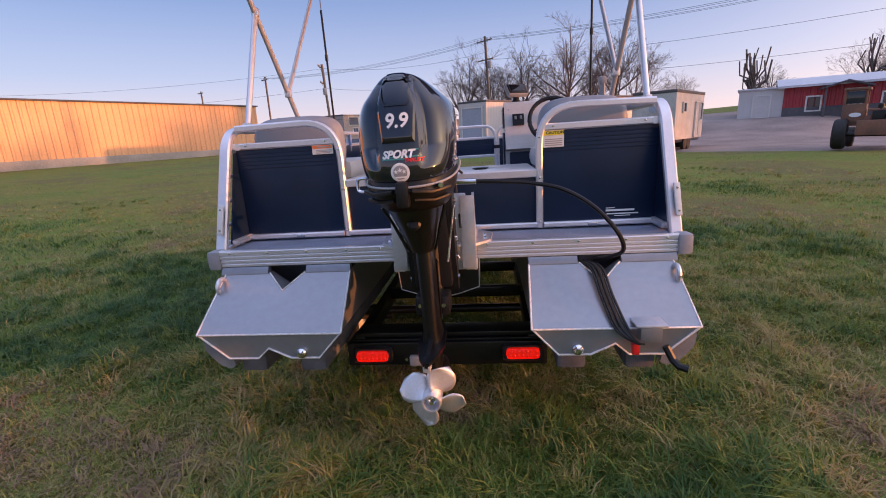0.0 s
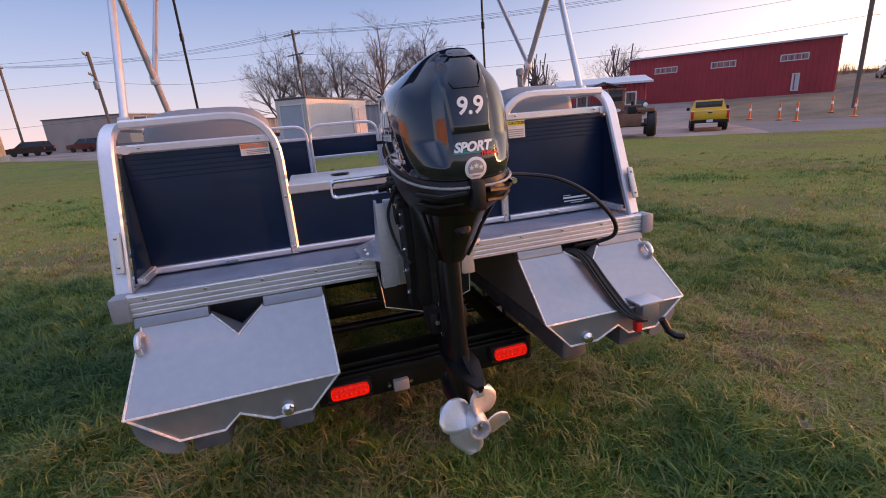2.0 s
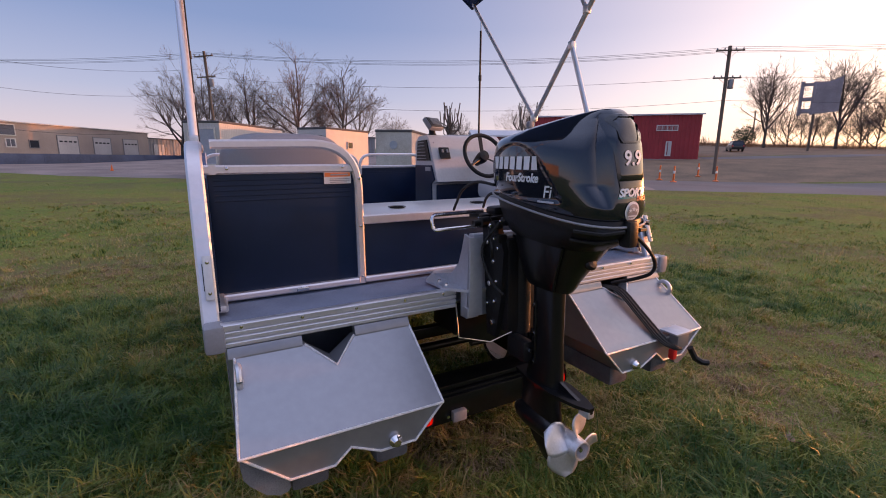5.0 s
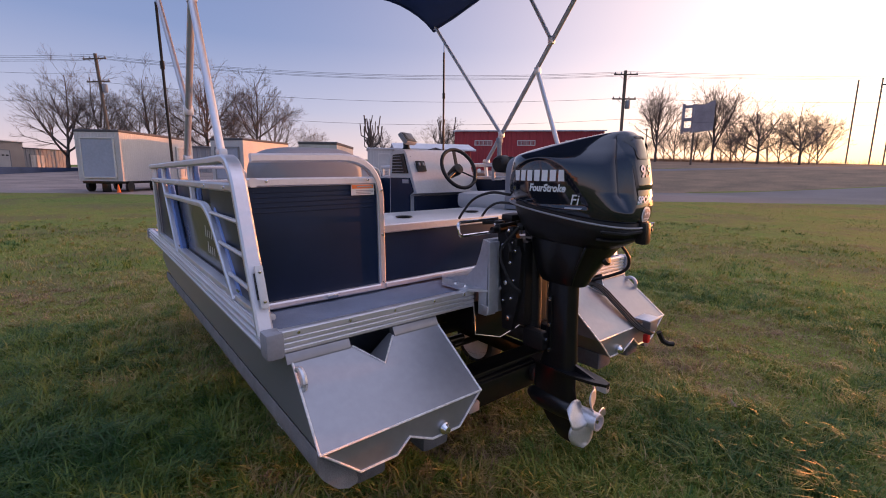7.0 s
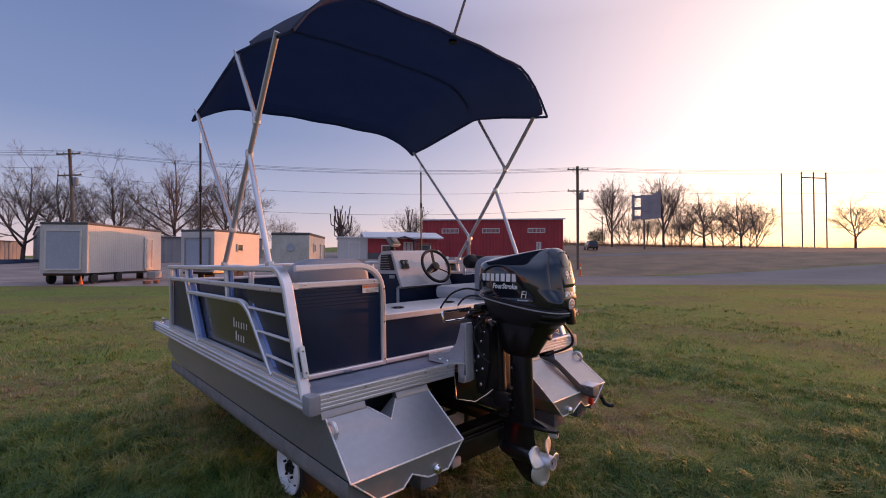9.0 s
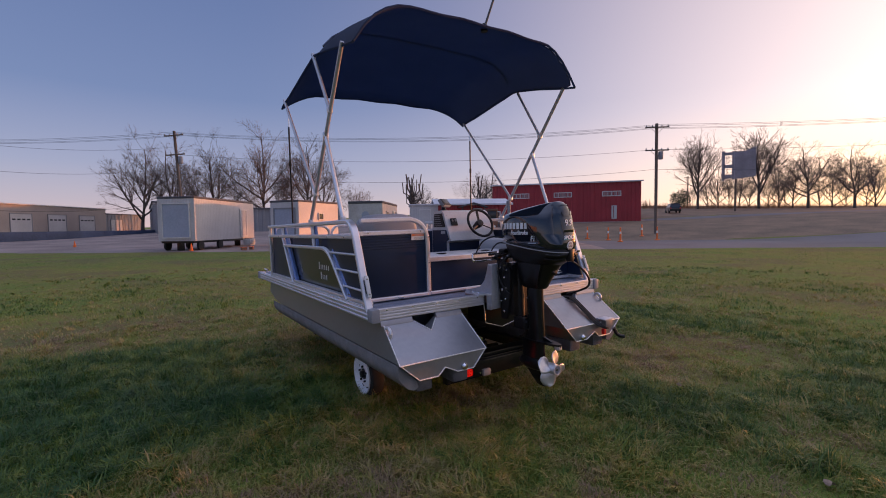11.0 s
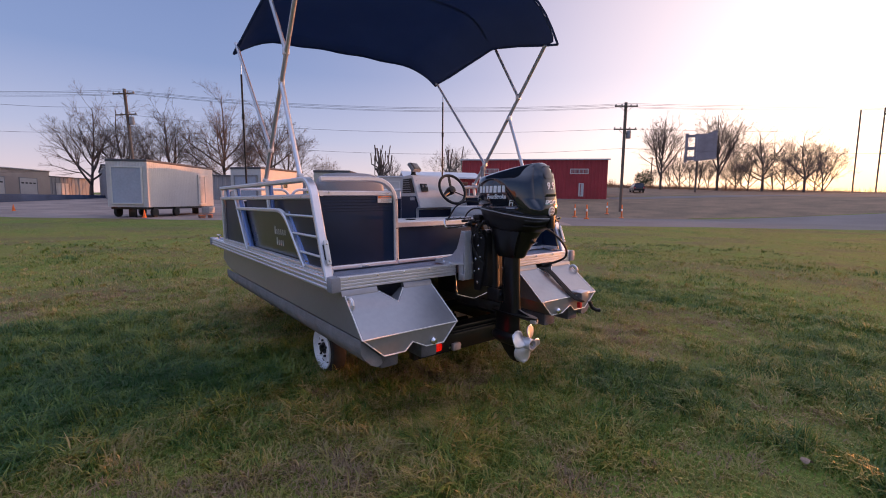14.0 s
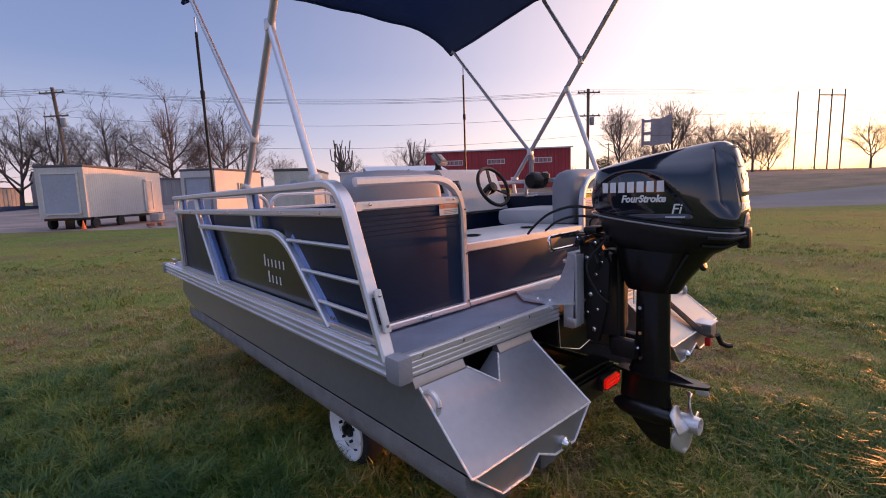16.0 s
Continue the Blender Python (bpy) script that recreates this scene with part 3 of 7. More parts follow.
def screws(parent, places, way):
    for p in places:
        m = Matrix.Translation(p) @ Vector(way).to_track_quat("Z", "Y").to_matrix().to_4x4()
        part("screw", turned([(0.0, 0.0), (0.007, 0.0), (0.006, 0.004), (0.0, 0.005)], m, 8), M_CHROME, parent)


def stern_fence(side):
    f = part("stern_fence", sweep(bmesh.new(), arc_path([(side * 1.10, 0.31, RAIL), (side * 0.53, 0.31, RAIL + 0.01), (side * 0.53, 0.31, DECK)], 0.2, 8), 0.036, 0.036, up=(0, 1, 0)), M_ALU, boat, "bent aluminium fence tube")
    part("rail", bar((side * 1.142, 0.31, 1.505), (side * 0.55, 0.31, 1.505), 0.03, 0.036), M_ALU, f)
    part("rail", bar((side * 1.12, 0.30, 1.0), (side * 0.55, 0.30, 1.0), 0.04, 0.028), M_ALU, f)
    part("hinge", boxbm((side * 0.80, 0.285, 1.0), (0.05, 0.02, 0.016), 0.003), M_CHROME, f)
    ribbed_panel(side * 1.12, side * 0.548, 0.315, 1.012, 1.49, f, 5)
    screws(f, [(side * 0.6, 0.291, 1.51), (side * 0.53, 0.289, 1.25), (side * 0.53, 0.289, 1.02), (side * 0.53, 0.289, 1.46), (side * 1.05, 0.291, 1.51)], (0, -1, 0))
    return f


def side_fence(side):
    """Bent rail with a raked stern post, and a raked gate whose deep frame stands proud of recessed panels."""
    x = side * 1.145
    xo = side * (1.158 if side < 0 else 1.14)
    top = arc_path([(x, 3.1, RAIL - 0.005), (x, 0.8, RAIL - 0.003), (xo, 0.315, RAIL), (xo, 0.075, DECK - 0.025)], 0.13, 8)
    f = part("side_fence", sweep(bmesh.new(), top, 0.034, 0.058, up=(1, 0, 0)), M_ALU, boat, "bent aluminium side rail")
    part("rail", bar((x, 3.15, 1.482), (x, 0.32, 1.484), 0.034, 0.036), M_ALU, f)
    part("post", bar((x, 3.1, DECK), (x, 3.1, RAIL - 0.01), 0.036, 0.03, up=(1, 0, 0)), M_ALU, f)
    part("front_panel", prism(bmesh.new(), [(2.12, 1.0), (2.45, 1.47), (3.09, 1.47), (3.09, 1.0)], "x", side * 1.112, side * 1.122), M_NAVY, f, "navy sheet side panel")
    part("rear_panel", prism(bmesh.new(), [(0.335, 1.0), (0.335, 1.475), (2.3, 1.475), (2.3, 1.0)], "x", side * 1.072, side * 1.082), M_NAVY, f, "navy sheet side panel")
    part("quarter_panel", prism(bmesh.new(), [(0.125, 1.0), (0.295, 1.475), (0.98, 1.475), (0.94, 1.37), (0.53, 1.0)], "x", side * 1.122, side * 1.131), M_NAVY, f, "navy sheet panel behind the step bars")
    part("inner_rail", bar((side * 1.107, 0.145, 1.0), (side * 1.107, 0.31, 1.0), 0.024, 0.024), M_ALU, f)
    part("inner_rail", bar((side * 1.10, 0.29, 1.505), (side * 1.10, 0.34, 1.505), 0.03, 0.036), M_ALU, f)
    # raked gate
    gate = part("gate", sweep(bmesh.new(), arc_path([(x, 2.42, 1.378), (x, 0.935, 1.382), (x, 0.517, DECK + 0.005)], 0.16, 8), 0.03, 0.036, up=(1, 0, 0)), M_ALU, f, "raked aluminium gate frame")
    part("gate_leg", bar((x, 2.085, DECK), (x, 2.46, 1.47), 0.03, 0.036, up=(1, 0, 0)), M_ALU, gate)
    pan = [(2.08, DECK + 0.03), (2.36, 1.372), (1.06, 1.375), (0.92, 1.335), (0.56, DECK + 0.03)]
    part("gate_panel", prism(bmesh.new(), pan, "x", side * 1.083, side * 1.092), M_GATE, gate, "dark glossy gate panel")
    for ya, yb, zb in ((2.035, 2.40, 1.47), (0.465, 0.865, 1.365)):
        post = part("gate_post", bar((side * 1.115, ya, DECK), (side * 1.115, yb, zb), 0.05, 0.042, up=(1, 0, 0)), M_SKYCHANNEL, f, "aluminium channel behind the gate frame, coloured blue for reflected sky")
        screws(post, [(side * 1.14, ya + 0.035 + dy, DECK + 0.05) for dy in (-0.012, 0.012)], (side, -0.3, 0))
    sill = part("sill", boxbm((side * 1.128, 1.62, 1.005), (0.05, 2.98, 0.026), 0.005), M_ALU, f, "aluminium sill rail on spacers")
    for y in (0.22, 0.7, 1.05, 1.6, 2.2, 2.8):
        part("spacer", boxbm((side * 1.135, y, 0.985), (0.04, 0.05, 0.018), 0.003), M_ALU, sill)
    part("sill_lip", bar((side * 1.158, 0.2, 0.987), (side * 1.158, 3.1, 0.987), 0.008, 0.014), M_ALU, sill)
    for z, ya, yb in ((1.352, 0.887, 0.232), (1.222, 0.742, 0.182), (1.097, 0.60, 0.135)):
        part("step_bar", bar((x, ya, z), (xo, yb, z), 0.0095, n=8), M_ALU, f, "round aluminium step bar")
    for y0, y1, z0 in ((1.315, 1.35, 1.385), (2.45, 2.47, 1.482), (2.95, 2.96, 1.482)):
        part("stanchion", bar((x, y0, z0), (x, y1, RAIL - 0.01), 0.028, 0.028, up=(1, 0, 0)), M_ALU, f)
        # port stanchion channels carry the same painted sky blue
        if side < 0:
            part("stanchion_channel", bar((side * 1.115, y0 - 0.01, z0), (side * 1.115, y1 - 0.01, RAIL - 0.02), 0.03, 0.028, up=(1, 0, 0)), M_SKYCHANNEL, f)
    # white plastic fender clip, standing off the raked post
    lm = pose(side * 1.150, 0.122, 1.128, -20, 0, 0)
    latch = part("fender_clip", boxbm((0, -0.02, 0), (0.030, 0.014, 0.16), 0.006, lm), M_WHITE, f, "white plastic fender clip")
    part("clip_insert", boxbm((side * 0.006, 0.0, 0.005), (0.024, 0.028, 0.10), 0.004, lm), M_BLACKPL, latch)
    screws(latch, [lm @ Vector((0, -0.027, z)) for z in (-0.055, 0.055)], (0, -1, 0))
    screws(f, [(x + side * 0.017, y, 1.484) for y in (0.5, 0.9, 1.7, 2.6, 3.0)] + [(x + side * 0.017, y, RAIL) for y in (0.6, 1.9)], (side, 0, 0))
    return f


for side in (-1, 1):
    stern_fence(side)
    side_fence(side)

# bow fence with an open gateway
for x0, x1, z0 in ((-1.12, -0.375, DECK), (-0.345, 0.35, 1.255), (0.382, 1.12, DECK)):
    f = part("bow_fence", sweep(bmesh.new(), arc_path([(x0, 3.12, DECK), (x0, 3.12, RAIL - 0.01), (x1, 3.12, RAIL - 0.01), (x1, 3.12, DECK)], 0.13, 6), 0.03, 0.034, up=(0, 1, 0)), M_ALU, boat, "bent aluminium fence tube")
    part("rail", bar((x0, 3.12, 1.462), (x1, 3.12, 1.462), 0.028, 0.03), M_ALU, f)
    part("rail", bar((x0, 3.12, z0 + 0.01), (x1, 3.12, z0 + 0.01), 0.03, 0.03), M_ALU, f)
    ribbed_panel(x0 + 0.015, x1 - 0.015, 3.125, z0 + 0.02, 1.45, f, 3)
part("gate_latch", boxbm((0.366, 3.10, 1.36), (0.07, 0.02, 0.035), 0.004), M_BLACKPL, boat, "black bow gate latch")

# stern storage box between the two fences
sb = part("storage_box", boxbm((0, 0.42, 1.13), (1.03, 0.2, 0.28), 0.004), M_NAVY, boat, "navy front of the stern locker")
part("lid", boxbm((0, 0.56, 1.283), (1.03, 0.50, 0.03), 0.010), M_WHITE, sb, "white locker lid with two cup holders")
part("lid_trim", bar((-0.515, 0.305, 1.275), (0.515, 0.305, 1.275), 0.02, 0.04), M_ALU, sb)
part("bottom_trim", bar((-0.515, 0.305, 1.0), (0.515, 0.305, 1.0), 0.03, 0.028), M_ALU, sb)
for x in (-0.27, 0.22):
    cup = turned([(0.03, -0.05), (0.036, 0.0), (0.046, 0.003), (0.046, 0.006), (0.034, 0.004), (0.03, -0.04), (0.0, -0.045)], pose(x, 0.5, 1.3), 18)
    part("cup_holder", cup, M_BLACKPL, sb, "black plastic cup holder")

# motor mount on the stern
mm = part("motor_mount", boxbm((0, -0.04, 1.05), (0.31, 0.045, 0.36), 0.006), M_MOUNT, boat, "welded aluminium motor mount")
part("mount_base", prism(bmesh.new(), [(-0.19, -0.085), (-0.265, 0.0), (-0.275, 0.16), (-0.17, 0.29), (0.17, 0.29), (0.275, 0.16), (0.265, 0.0), (0.19, -0.085)], "z", 0.988, 1.0), M_MOUNT, mm, "base plate on the deck")
for sd in (-1, 1):
    for y in (0.03, 0.1):
        part("base_bolt", turned([(0.0, 0.0), (0.010, 0.0), (0.008, 0.008), (0.0, 0.010)], pose(sd * 0.235, y, 1.0), 6), M_CHROME, mm)
for s in (-1, 1):
    bm = bmesh.new()
    prism(bm, [(-0.085, 1.225), (-0.05, 1.235), (-0.03, 1.17), (0.0, 1.10), (0.06, 1.045), (0.24, 1.0), (0.24, 0.985), (-0.02, 0.985), (-0.02, 0.87), (-0.07, 0.87)], "x", s * 0.19 - 0.005, s * 0.19 + 0.005)
    part("gusset", bm, M_MOUNT, mm)
    part("face_flange", boxbm((s * 0.163, -0.088, 1.055), (0.064, 0.008, 0.34), 0.002), M_MOUNT, mm)
    part("foot_clip", boxbm((s * 0.172, -0.062, 0.898), (0.055, 0.05, 0.045), 0.005), M_ALU, mm)
    part("skirt", boxbm((s * 0.198, 0.12, 0.84), (0.008, 0.21, 0.15), 0.002), M_BLACK, mm, "black painted motor pod side")
pod = [(-0.205, 0.92), (0.205, 0.92), (0.20, 0.762), (0.10, 0.728), (-0.02, 0.702), (-0.19, 0.757)]
part("pod_end", prism(bmesh.new(), pod, "y", 0.004, 0.012), M_BLACK, mm, "black pentagonal end of the motor pod")
edge = [(u, 0.004, v) for u, v in pod[1:] + pod[:1]]
part("pod_edge", sweep(bmesh.new(), edge, 0.003, n=6), M_ALU, mm, "bare bright edge of the pod")

# stickers
cs = part("warning_sticker", flat([(-0.058, -0.025, 0.058, 0.025)], pose(-0.622, 0.3, 1.465, 90, 0, 0)), M_STICKER, boat, "white and orange warning sticker")
part("sticker_band", flat([(-0.055, 0.005, 0.055, 0.022)], pose(-0.622, 0.2985, 1.465, 90, 0, 0)), M_ORANGE_S, cs)
part("sticker_print", flat([(-0.035, -0.006, 0.052, -0.003), (-0.035, -0.013, 0.052, -0.010), (-0.035, -0.02, 0.04, -0.017), (-0.03, 0.010, 0.045, 0.017)], pose(-0.622, 0.2975, 1.465, 90, 0, 0)), M_GREYINK, cs)
cs = part("caution_sticker", flat([(-0.053, -0.042, 0.053, 0.042)], pose(0.602, 0.3, 1.445, 90, 0, 0)), M_STICKER, boat, "white and yellow caution sticker")
part("sticker_band", flat([(-0.051, 0.018, 0.051, 0.040)], pose(0.602, 0.2985, 1.445, 90, 0, 0)), M_YELLOW_S, cs)
writing("sticker_words", "CAUTION", 0.02, pose(0.61, 0.2975, 1.475, 90, 0, 0), M_INK, cs, bold=0.0006)
part("sticker_print", flat([(-0.044, -0.004 - 0.01 * k, 0.044, -0.0 - 0.01 * k) for k in range(4)], pose(0.602, 0.2975, 1.445, 90, 0, 0)), M_GREYINK, cs)
part("dealer_sticker", flat([(-0.075, 0.012, -0.03, 0.016), (-0.075, -0.004, 0.07, 0.006), (-0.07, -0.02, 0.09, -0.014), (-0.03, -0.03, 0.05, -0.026)], pose(0.945, 0.3, 1.06, 90, 0, 0)), M_DECAL, boat, "white lettering bars on a navy panel")

# builder's mark on the gate, as plain pale blocks
cells = []
for n, x0, z0 in ((6, -0.155, 0.005), (4, -0.11, -0.085)):
    for i in range(n):
        a = x0 + i * 0.052
        cells.append((a, z0, a + (0.018 if i else 0.022), z0 + (0.044 if i else 0.066)))
for c in cells:
    part("gate_mark", flat([c], pose(-1.0945, 1.205, 1.172, 90, 0, -90)), M_STICKER, boat, "silver block of the builder's mark")


# wiring and transducer on the starboard pontoon
tb = part("transducer_bracket", boxbm((0.905, -0.315, 0.645), (0.085, 0.05, 0.065), 0.004), M_PLATE, boat, "small aluminium transducer bracket")
part("bracket_cap", boxbm((0.905, -0.295, 0.685), (0.125, 0.10, 0.010), 0.003, pose(0, 0, 0)), M_MOUNT, tb)
part("red_clip", boxbm((0.845, -0.33, 0.585), (0.03, 0.03, 0.05), 0.006), M_DECALRED, tb)
part("transducer", sweep(bmesh.new(), [(0.96, -0.345, 0.60), (0.985, -0.36, 0.545), (1.0, -0.385, 0.53), (1.03, -0.40, 0.525)], 0.016, n=8), M_BLACKPL, tb, "black transducer")
for k, (dx, r) in enumerate(((0, 0.008), (0.022, 0.006), (-0.018, 0.007), (0.011, 0.004), (-0.030, 0.004))):
    path = curve_path([(0.70 + dx, 0.02, 0.87), (0.745 + dx, -0.07, 0.86), (0.765 + dx, -0.19, 0.765), (0.80 + dx, -0.30, 0.66), (0.84, -0.345, 0.625 + 0.3 * dx), (0.875, -0.35, 0.615)], 5)
    part("cable", sweep(bmesh.new(), path, r, n=7), M_RUBBER, tb, "black rubber cable")
path = curve_path([(0.15, -0.1, 1.29), (0.3, -0.1, 1.283), (0.45, -0.105, 1.268), (0.58, -0.14, 1.238), (0.70, -0.18, 1.165), (0.79, -0.215, 1.06), (0.825, -0.19, 0.975), (0.80, -0.11, 0.925), (0.745, -0.01, 0.885)], 6)
part("cable_end", bar((0.12, -0.1, 1.29), (0.21, -0.1, 1.288), 0.013, n=10), M_CHROME, boat, "steel cable end")
part("steering_cable", sweep(bmesh.new(), path, 0.0095, n=8), M_BLACKPL, boat, "black steering cable bending over the deck")


# ---- bimini top ----
bim = thing("bimini_top", "navy canvas bimini top on aluminium bows, raised over the boat", "canopy", BOAT)
for x, foot, head, front, mid, strut in (
        (-1.15, (1.36, 1.62), (0.395, 2.92), ((1.178, 1.865), (2.10, 2.92)), ((0.722, 2.50), (1.09, 3.06)), ((0.535, 1.62), (0.848, 2.32))),
        (1.13, (1.325, 1.62), (0.33, 2.88), ((1.15, 1.84), (2.055, 2.90)), ((0.665, 2.47), (0.99, 3.0)), ((0.53, 1.62), (0.785, 2.28)))):
    part("main_bow", bar((x, *foot), (x, *head), 0.0165, n=12), M_BOW, bim, "round aluminium canopy bow")
    part("front_bow", bar((x, *front[0]), (x, *front[1]), 0.0145, n=12), M_BOW, bim)
    part("mid_bow", bar((x, *mid[0]), (x, *mid[1]), 0.0145, n=12), M_BOW, bim)
    part("strut", bar((x, *strut[0]), (x, *strut[1]), 0.017, n=12), M_ALU, bim)
    for y, z in (strut[1], mid[0], front[0]):
        part("hinge", boxbm((x, y, z), (0.045, 0.04, 0.055), 0.012), M_ALU, bim)
    for y in (foot[0], strut[0][0]):
        part("rail_mount", boxbm((x, y, 1.628), (0.036, 0.06, 0.03), 0.008), M_ALU, bim)


def canopy():
    """Canvas stretched over three bows, with rounded shoulders and a slack hem."""
    bm = bmesh.new()
    rows = []
    ys = ((0.20, 2.85, 3.21), (0.36, 2.88, 3.245), (0.7, 2.965, 3.31), (1.06, 3.04, 3.37), (1.45, 2.975, 3.28), (1.85, 2.90, 3.19), (2.09, 2.87, 3.13), (2.15, 2.85, 3.05))
    for y, zs, zt in ys:
        row = []
        for i in range(25):
            u = -1 + 2 * i / 24
            au = abs(u)
            x = 1.17 * (u if au < 0.8 else math.copysign(0.8 + (au - 0.8) * 0.9, u))
            k = max(0.0, (au - 0.62) / 0.38)
            z = zt - 0.05 * u * u - (zt - 0.05 - zs + 0.0) * (k ** 2.0)
            sag = 0.02 * math.sin(i * 1.3 + y * 4)
            row.append(Vector((x, y - 0.06 * u * max(0.0, y - 1.0), z + sag * 0.25)))
        rows.append(row)
    loft(bm, rows, cap=False, closed=False)
    ob = part("canopy", bm, M_CANVAS, bim, "navy canvas canopy")
    so = ob.modifiers.new("thick", "SOLIDIFY")
    so.thickness = 0.012
    sd = ob.modifiers.new("smooth", "SUBSURF")
    sd.levels = sd.render_levels = 1
    for row, nm in ((rows[0], "hem"), (rows[-1], "hem"), ([r[0] for r in rows], "hem"), ([r[-1] for r in rows], "hem")):
        part(nm, sweep(bmesh.new(), row, 0.011, n=6), M_CANVAS, ob)
    # paler colour marks the bow tube showing through the canvas
    for r in (rows[3],):
        part("bow_sleeve", sweep(bmesh.new(), [p - Vector((0, 0, 0.024)) for p in r[1:-1]], 0.013, n=8), M_SLEEVE, ob, "paler navy strip where a bow shows through")
    return ob


canopy()
part("pole_base", turned([(0.0, -0.02), (0.03, -0.02), (0.03, 0.03), (0.015, 0.05), (0.0, 0.05)], pose(0.08, 0.26, 3.21), 12), M_BLACKPL, bim)
part("light_pole", bar((0.08, 0.26, 3.22), (0.40, 0.36, 3.85), 0.010, n=8), M_BLACKPL, bim, "thin black light pole")
for x, y in ((-1.13, 2.05), (1.13, 1.91)):
    pole = part("support_pole", sweep(bmesh.new(), [(x, y, 2.63), (x, y + 0.01, 2.1), (x, y + 0.02, 1.62)], 0.009, n=7), M_BLACKPL, bim, "thin black telescopic support pole")
    part("collar", bar((x, y + 0.006, 2.22), (x, y + 0.006, 2.27), 0.014, n=8), M_BLACKPL, pole)
    part("hook", bar((x, y, 2.63), (x, y, 2.72), 0.006, n=6), M_CHROME, pole)


# ---- seats and helm ----
def rear_seat(side):
    s = thing("corner_seat", "grey upholstered seat with a rounded backrest inside the fence", "seat", BOAT, "rear corner seats")
    cx = 0.775 if side > 0 else -0.81
    part("seat_base", boxbm((side * 0.80, 0.76, 1.135), (0.50, 0.46, 0.29), 0.02), M_NAVY, s, "navy seat base")
    part("cushion", boxbm((side * 0.80, 0.78, 1.335), (0.52, 0.5, 0.12), 0.045), M_SEAT_PALE, s, "pale grey seat cushion")
    bm = bmesh.new()
    rings = []
    for y, g in ((0.395, -0.012), (0.40, 0.004), (0.415, 0.02), (0.44, 0.028), (0.50, 0.028), (0.535, 0.018), (0.555, 0.0), (0.56, -0.02)):
        ring = []
        for i in range(25):
            a = math.pi * i / 24
            w = (0.205 if side > 0 else 0.23) + g
            ring.append((cx + w * math.copysign(abs(math.cos(a)) ** 0.5, math.cos(a)), y, 1.46 + (0.165 + g) * math.sin(a) ** 0.5))
        ring += [(cx - 0.205 - g, y, 1.30), (cx + 0.205 + g, y, 1.30)]
        rings.append(ring)
    loft(bm, rings)
    part("backrest", bm, M_SEAT, s, "grey rounded backrest")
    return s


for side in (-1, 1):
    rear_seat(side)

hc = thing("helm_console", "white helm console with a black steering wheel", "console", BOAT)
bm = bmesh.new()
prism(bm, [(1.42, DECK), (1.42, 1.36), (1.335, 1.375), (1.345, 1.395), (1.475, 1.69), (1.52, 1.72), (1.66, 1.715), (1.72, 1.66), (1.74, DECK)], "x", 0.40, 1.04)
part("shell", bm, M_WHITE, hc, "white moulded console shell")
part("kick_panel", boxbm((0.73, 1.41, 1.17), (0.60, 0.03, 0.36), 0.01), M_NAVY, hc)
part("switch_panel", boxbm((0, 0, 0), (0.085, 0.012, 0.09), 0.004, pose(0.50, 1.415, 1.585, -24, 0, 0)), M_BLACKPL, hc, "black switch panel")
for k in (-1, 1):
    part("switch", boxbm((k * 0.02, -0.010, 0.012), (0.016, 0.012, 0.026), 0.003, pose(0.50, 1.415, 1.585, -24, 0, 0)), M_GREYINK, hc)
bm = bmesh.new()
prism(bm, [(1.445, 1.53), (1.505, 1.685), (1.66, 1.68), (1.68, 1.53)], "x", 0.390, 0.3985)
part("side_window", bm, M_BLACKPL, hc, "smoky louvred side panel")
for k in range(6):
    part("louvre", boxbm((0.388, 1.585 + 0.003 * k, 1.545 + 0.024 * k), (0.010, 0.165 - 0.010 * k, 0.006), 0.002), M_GREYINK, hc)
bm = bmesh.new()
prism(bm, [(1.425, DECK + 0.02), (1.425, 1.36), (1.375, 1.39), (1.425, 1.495), (1.70, 1.495), (1.715, DECK + 0.02)], "x", 0.388, 0.3985)
part("side_panel", bm, M_NAVY, hc, "navy side panel")
part("side_label", boxbm((0.385, 1.47, 1.467), (0.004, 0.085, 0.03), 0.001), M_DECALGREY, hc, "small white label")
for yy, zz in ((1.362, 1.41), (1.468, 1.66)):
    for xx in (0.43, 1.01):
        part("screw", turned([(0.0, 0.006), (0.008, 0.004), (0.008, -0.004), (0.0, -0.004)], pose(xx, yy - 0.001, zz, 66, 0, 0), 10), M_GREYINK, hc)
wm = pose(0.73, 1.22, 1.565, 65, 0, 0)
rim = [wm @ Vector((0.165 * math.cos(2 * math.pi * i / 28), 0.165 * math.sin(2 * math.pi * i / 28), 0)) for i in range(29)]
sw = part("steering_wheel", sweep(bmesh.new(), rim, 0.015, n=8, cap=False), M_BLACKPL, hc, "black three-spoke steering wheel")
for a in (90, 210, 330):
    part("spoke", bar(wm @ Vector((0.02 * math.cos(radians(a)), 0.02 * math.sin(radians(a)), -0.02)), wm @ Vector((0.16 * math.cos(radians(a)), 0.16 * math.sin(radians(a)), 0)), 0.03, 0.01), M_BLACKPL, sw)
part("hub", turned([(0.0, 0.01), (0.04, 0.005), (0.045, -0.03), (0.03, -0.12), (0.0, -0.12)], wm, 14), M_BLACKPL, sw)
ff = thing("fish_finder", "small fish finder screen on the console", "fish finder", BOAT)
FF = pose(0.50, 1.60, 1.808, -38, 0, 28)
part("case", boxbm((0, 0, 0), (0.175, 0.04, 0.105), 0.012, FF), M_GREYINK, ff, "grey plastic case")
part("bezel", boxbm((0, -0.0205, 0), (0.158, 0.006, 0.088), 0.002, FF), M_BLACKPL, ff)
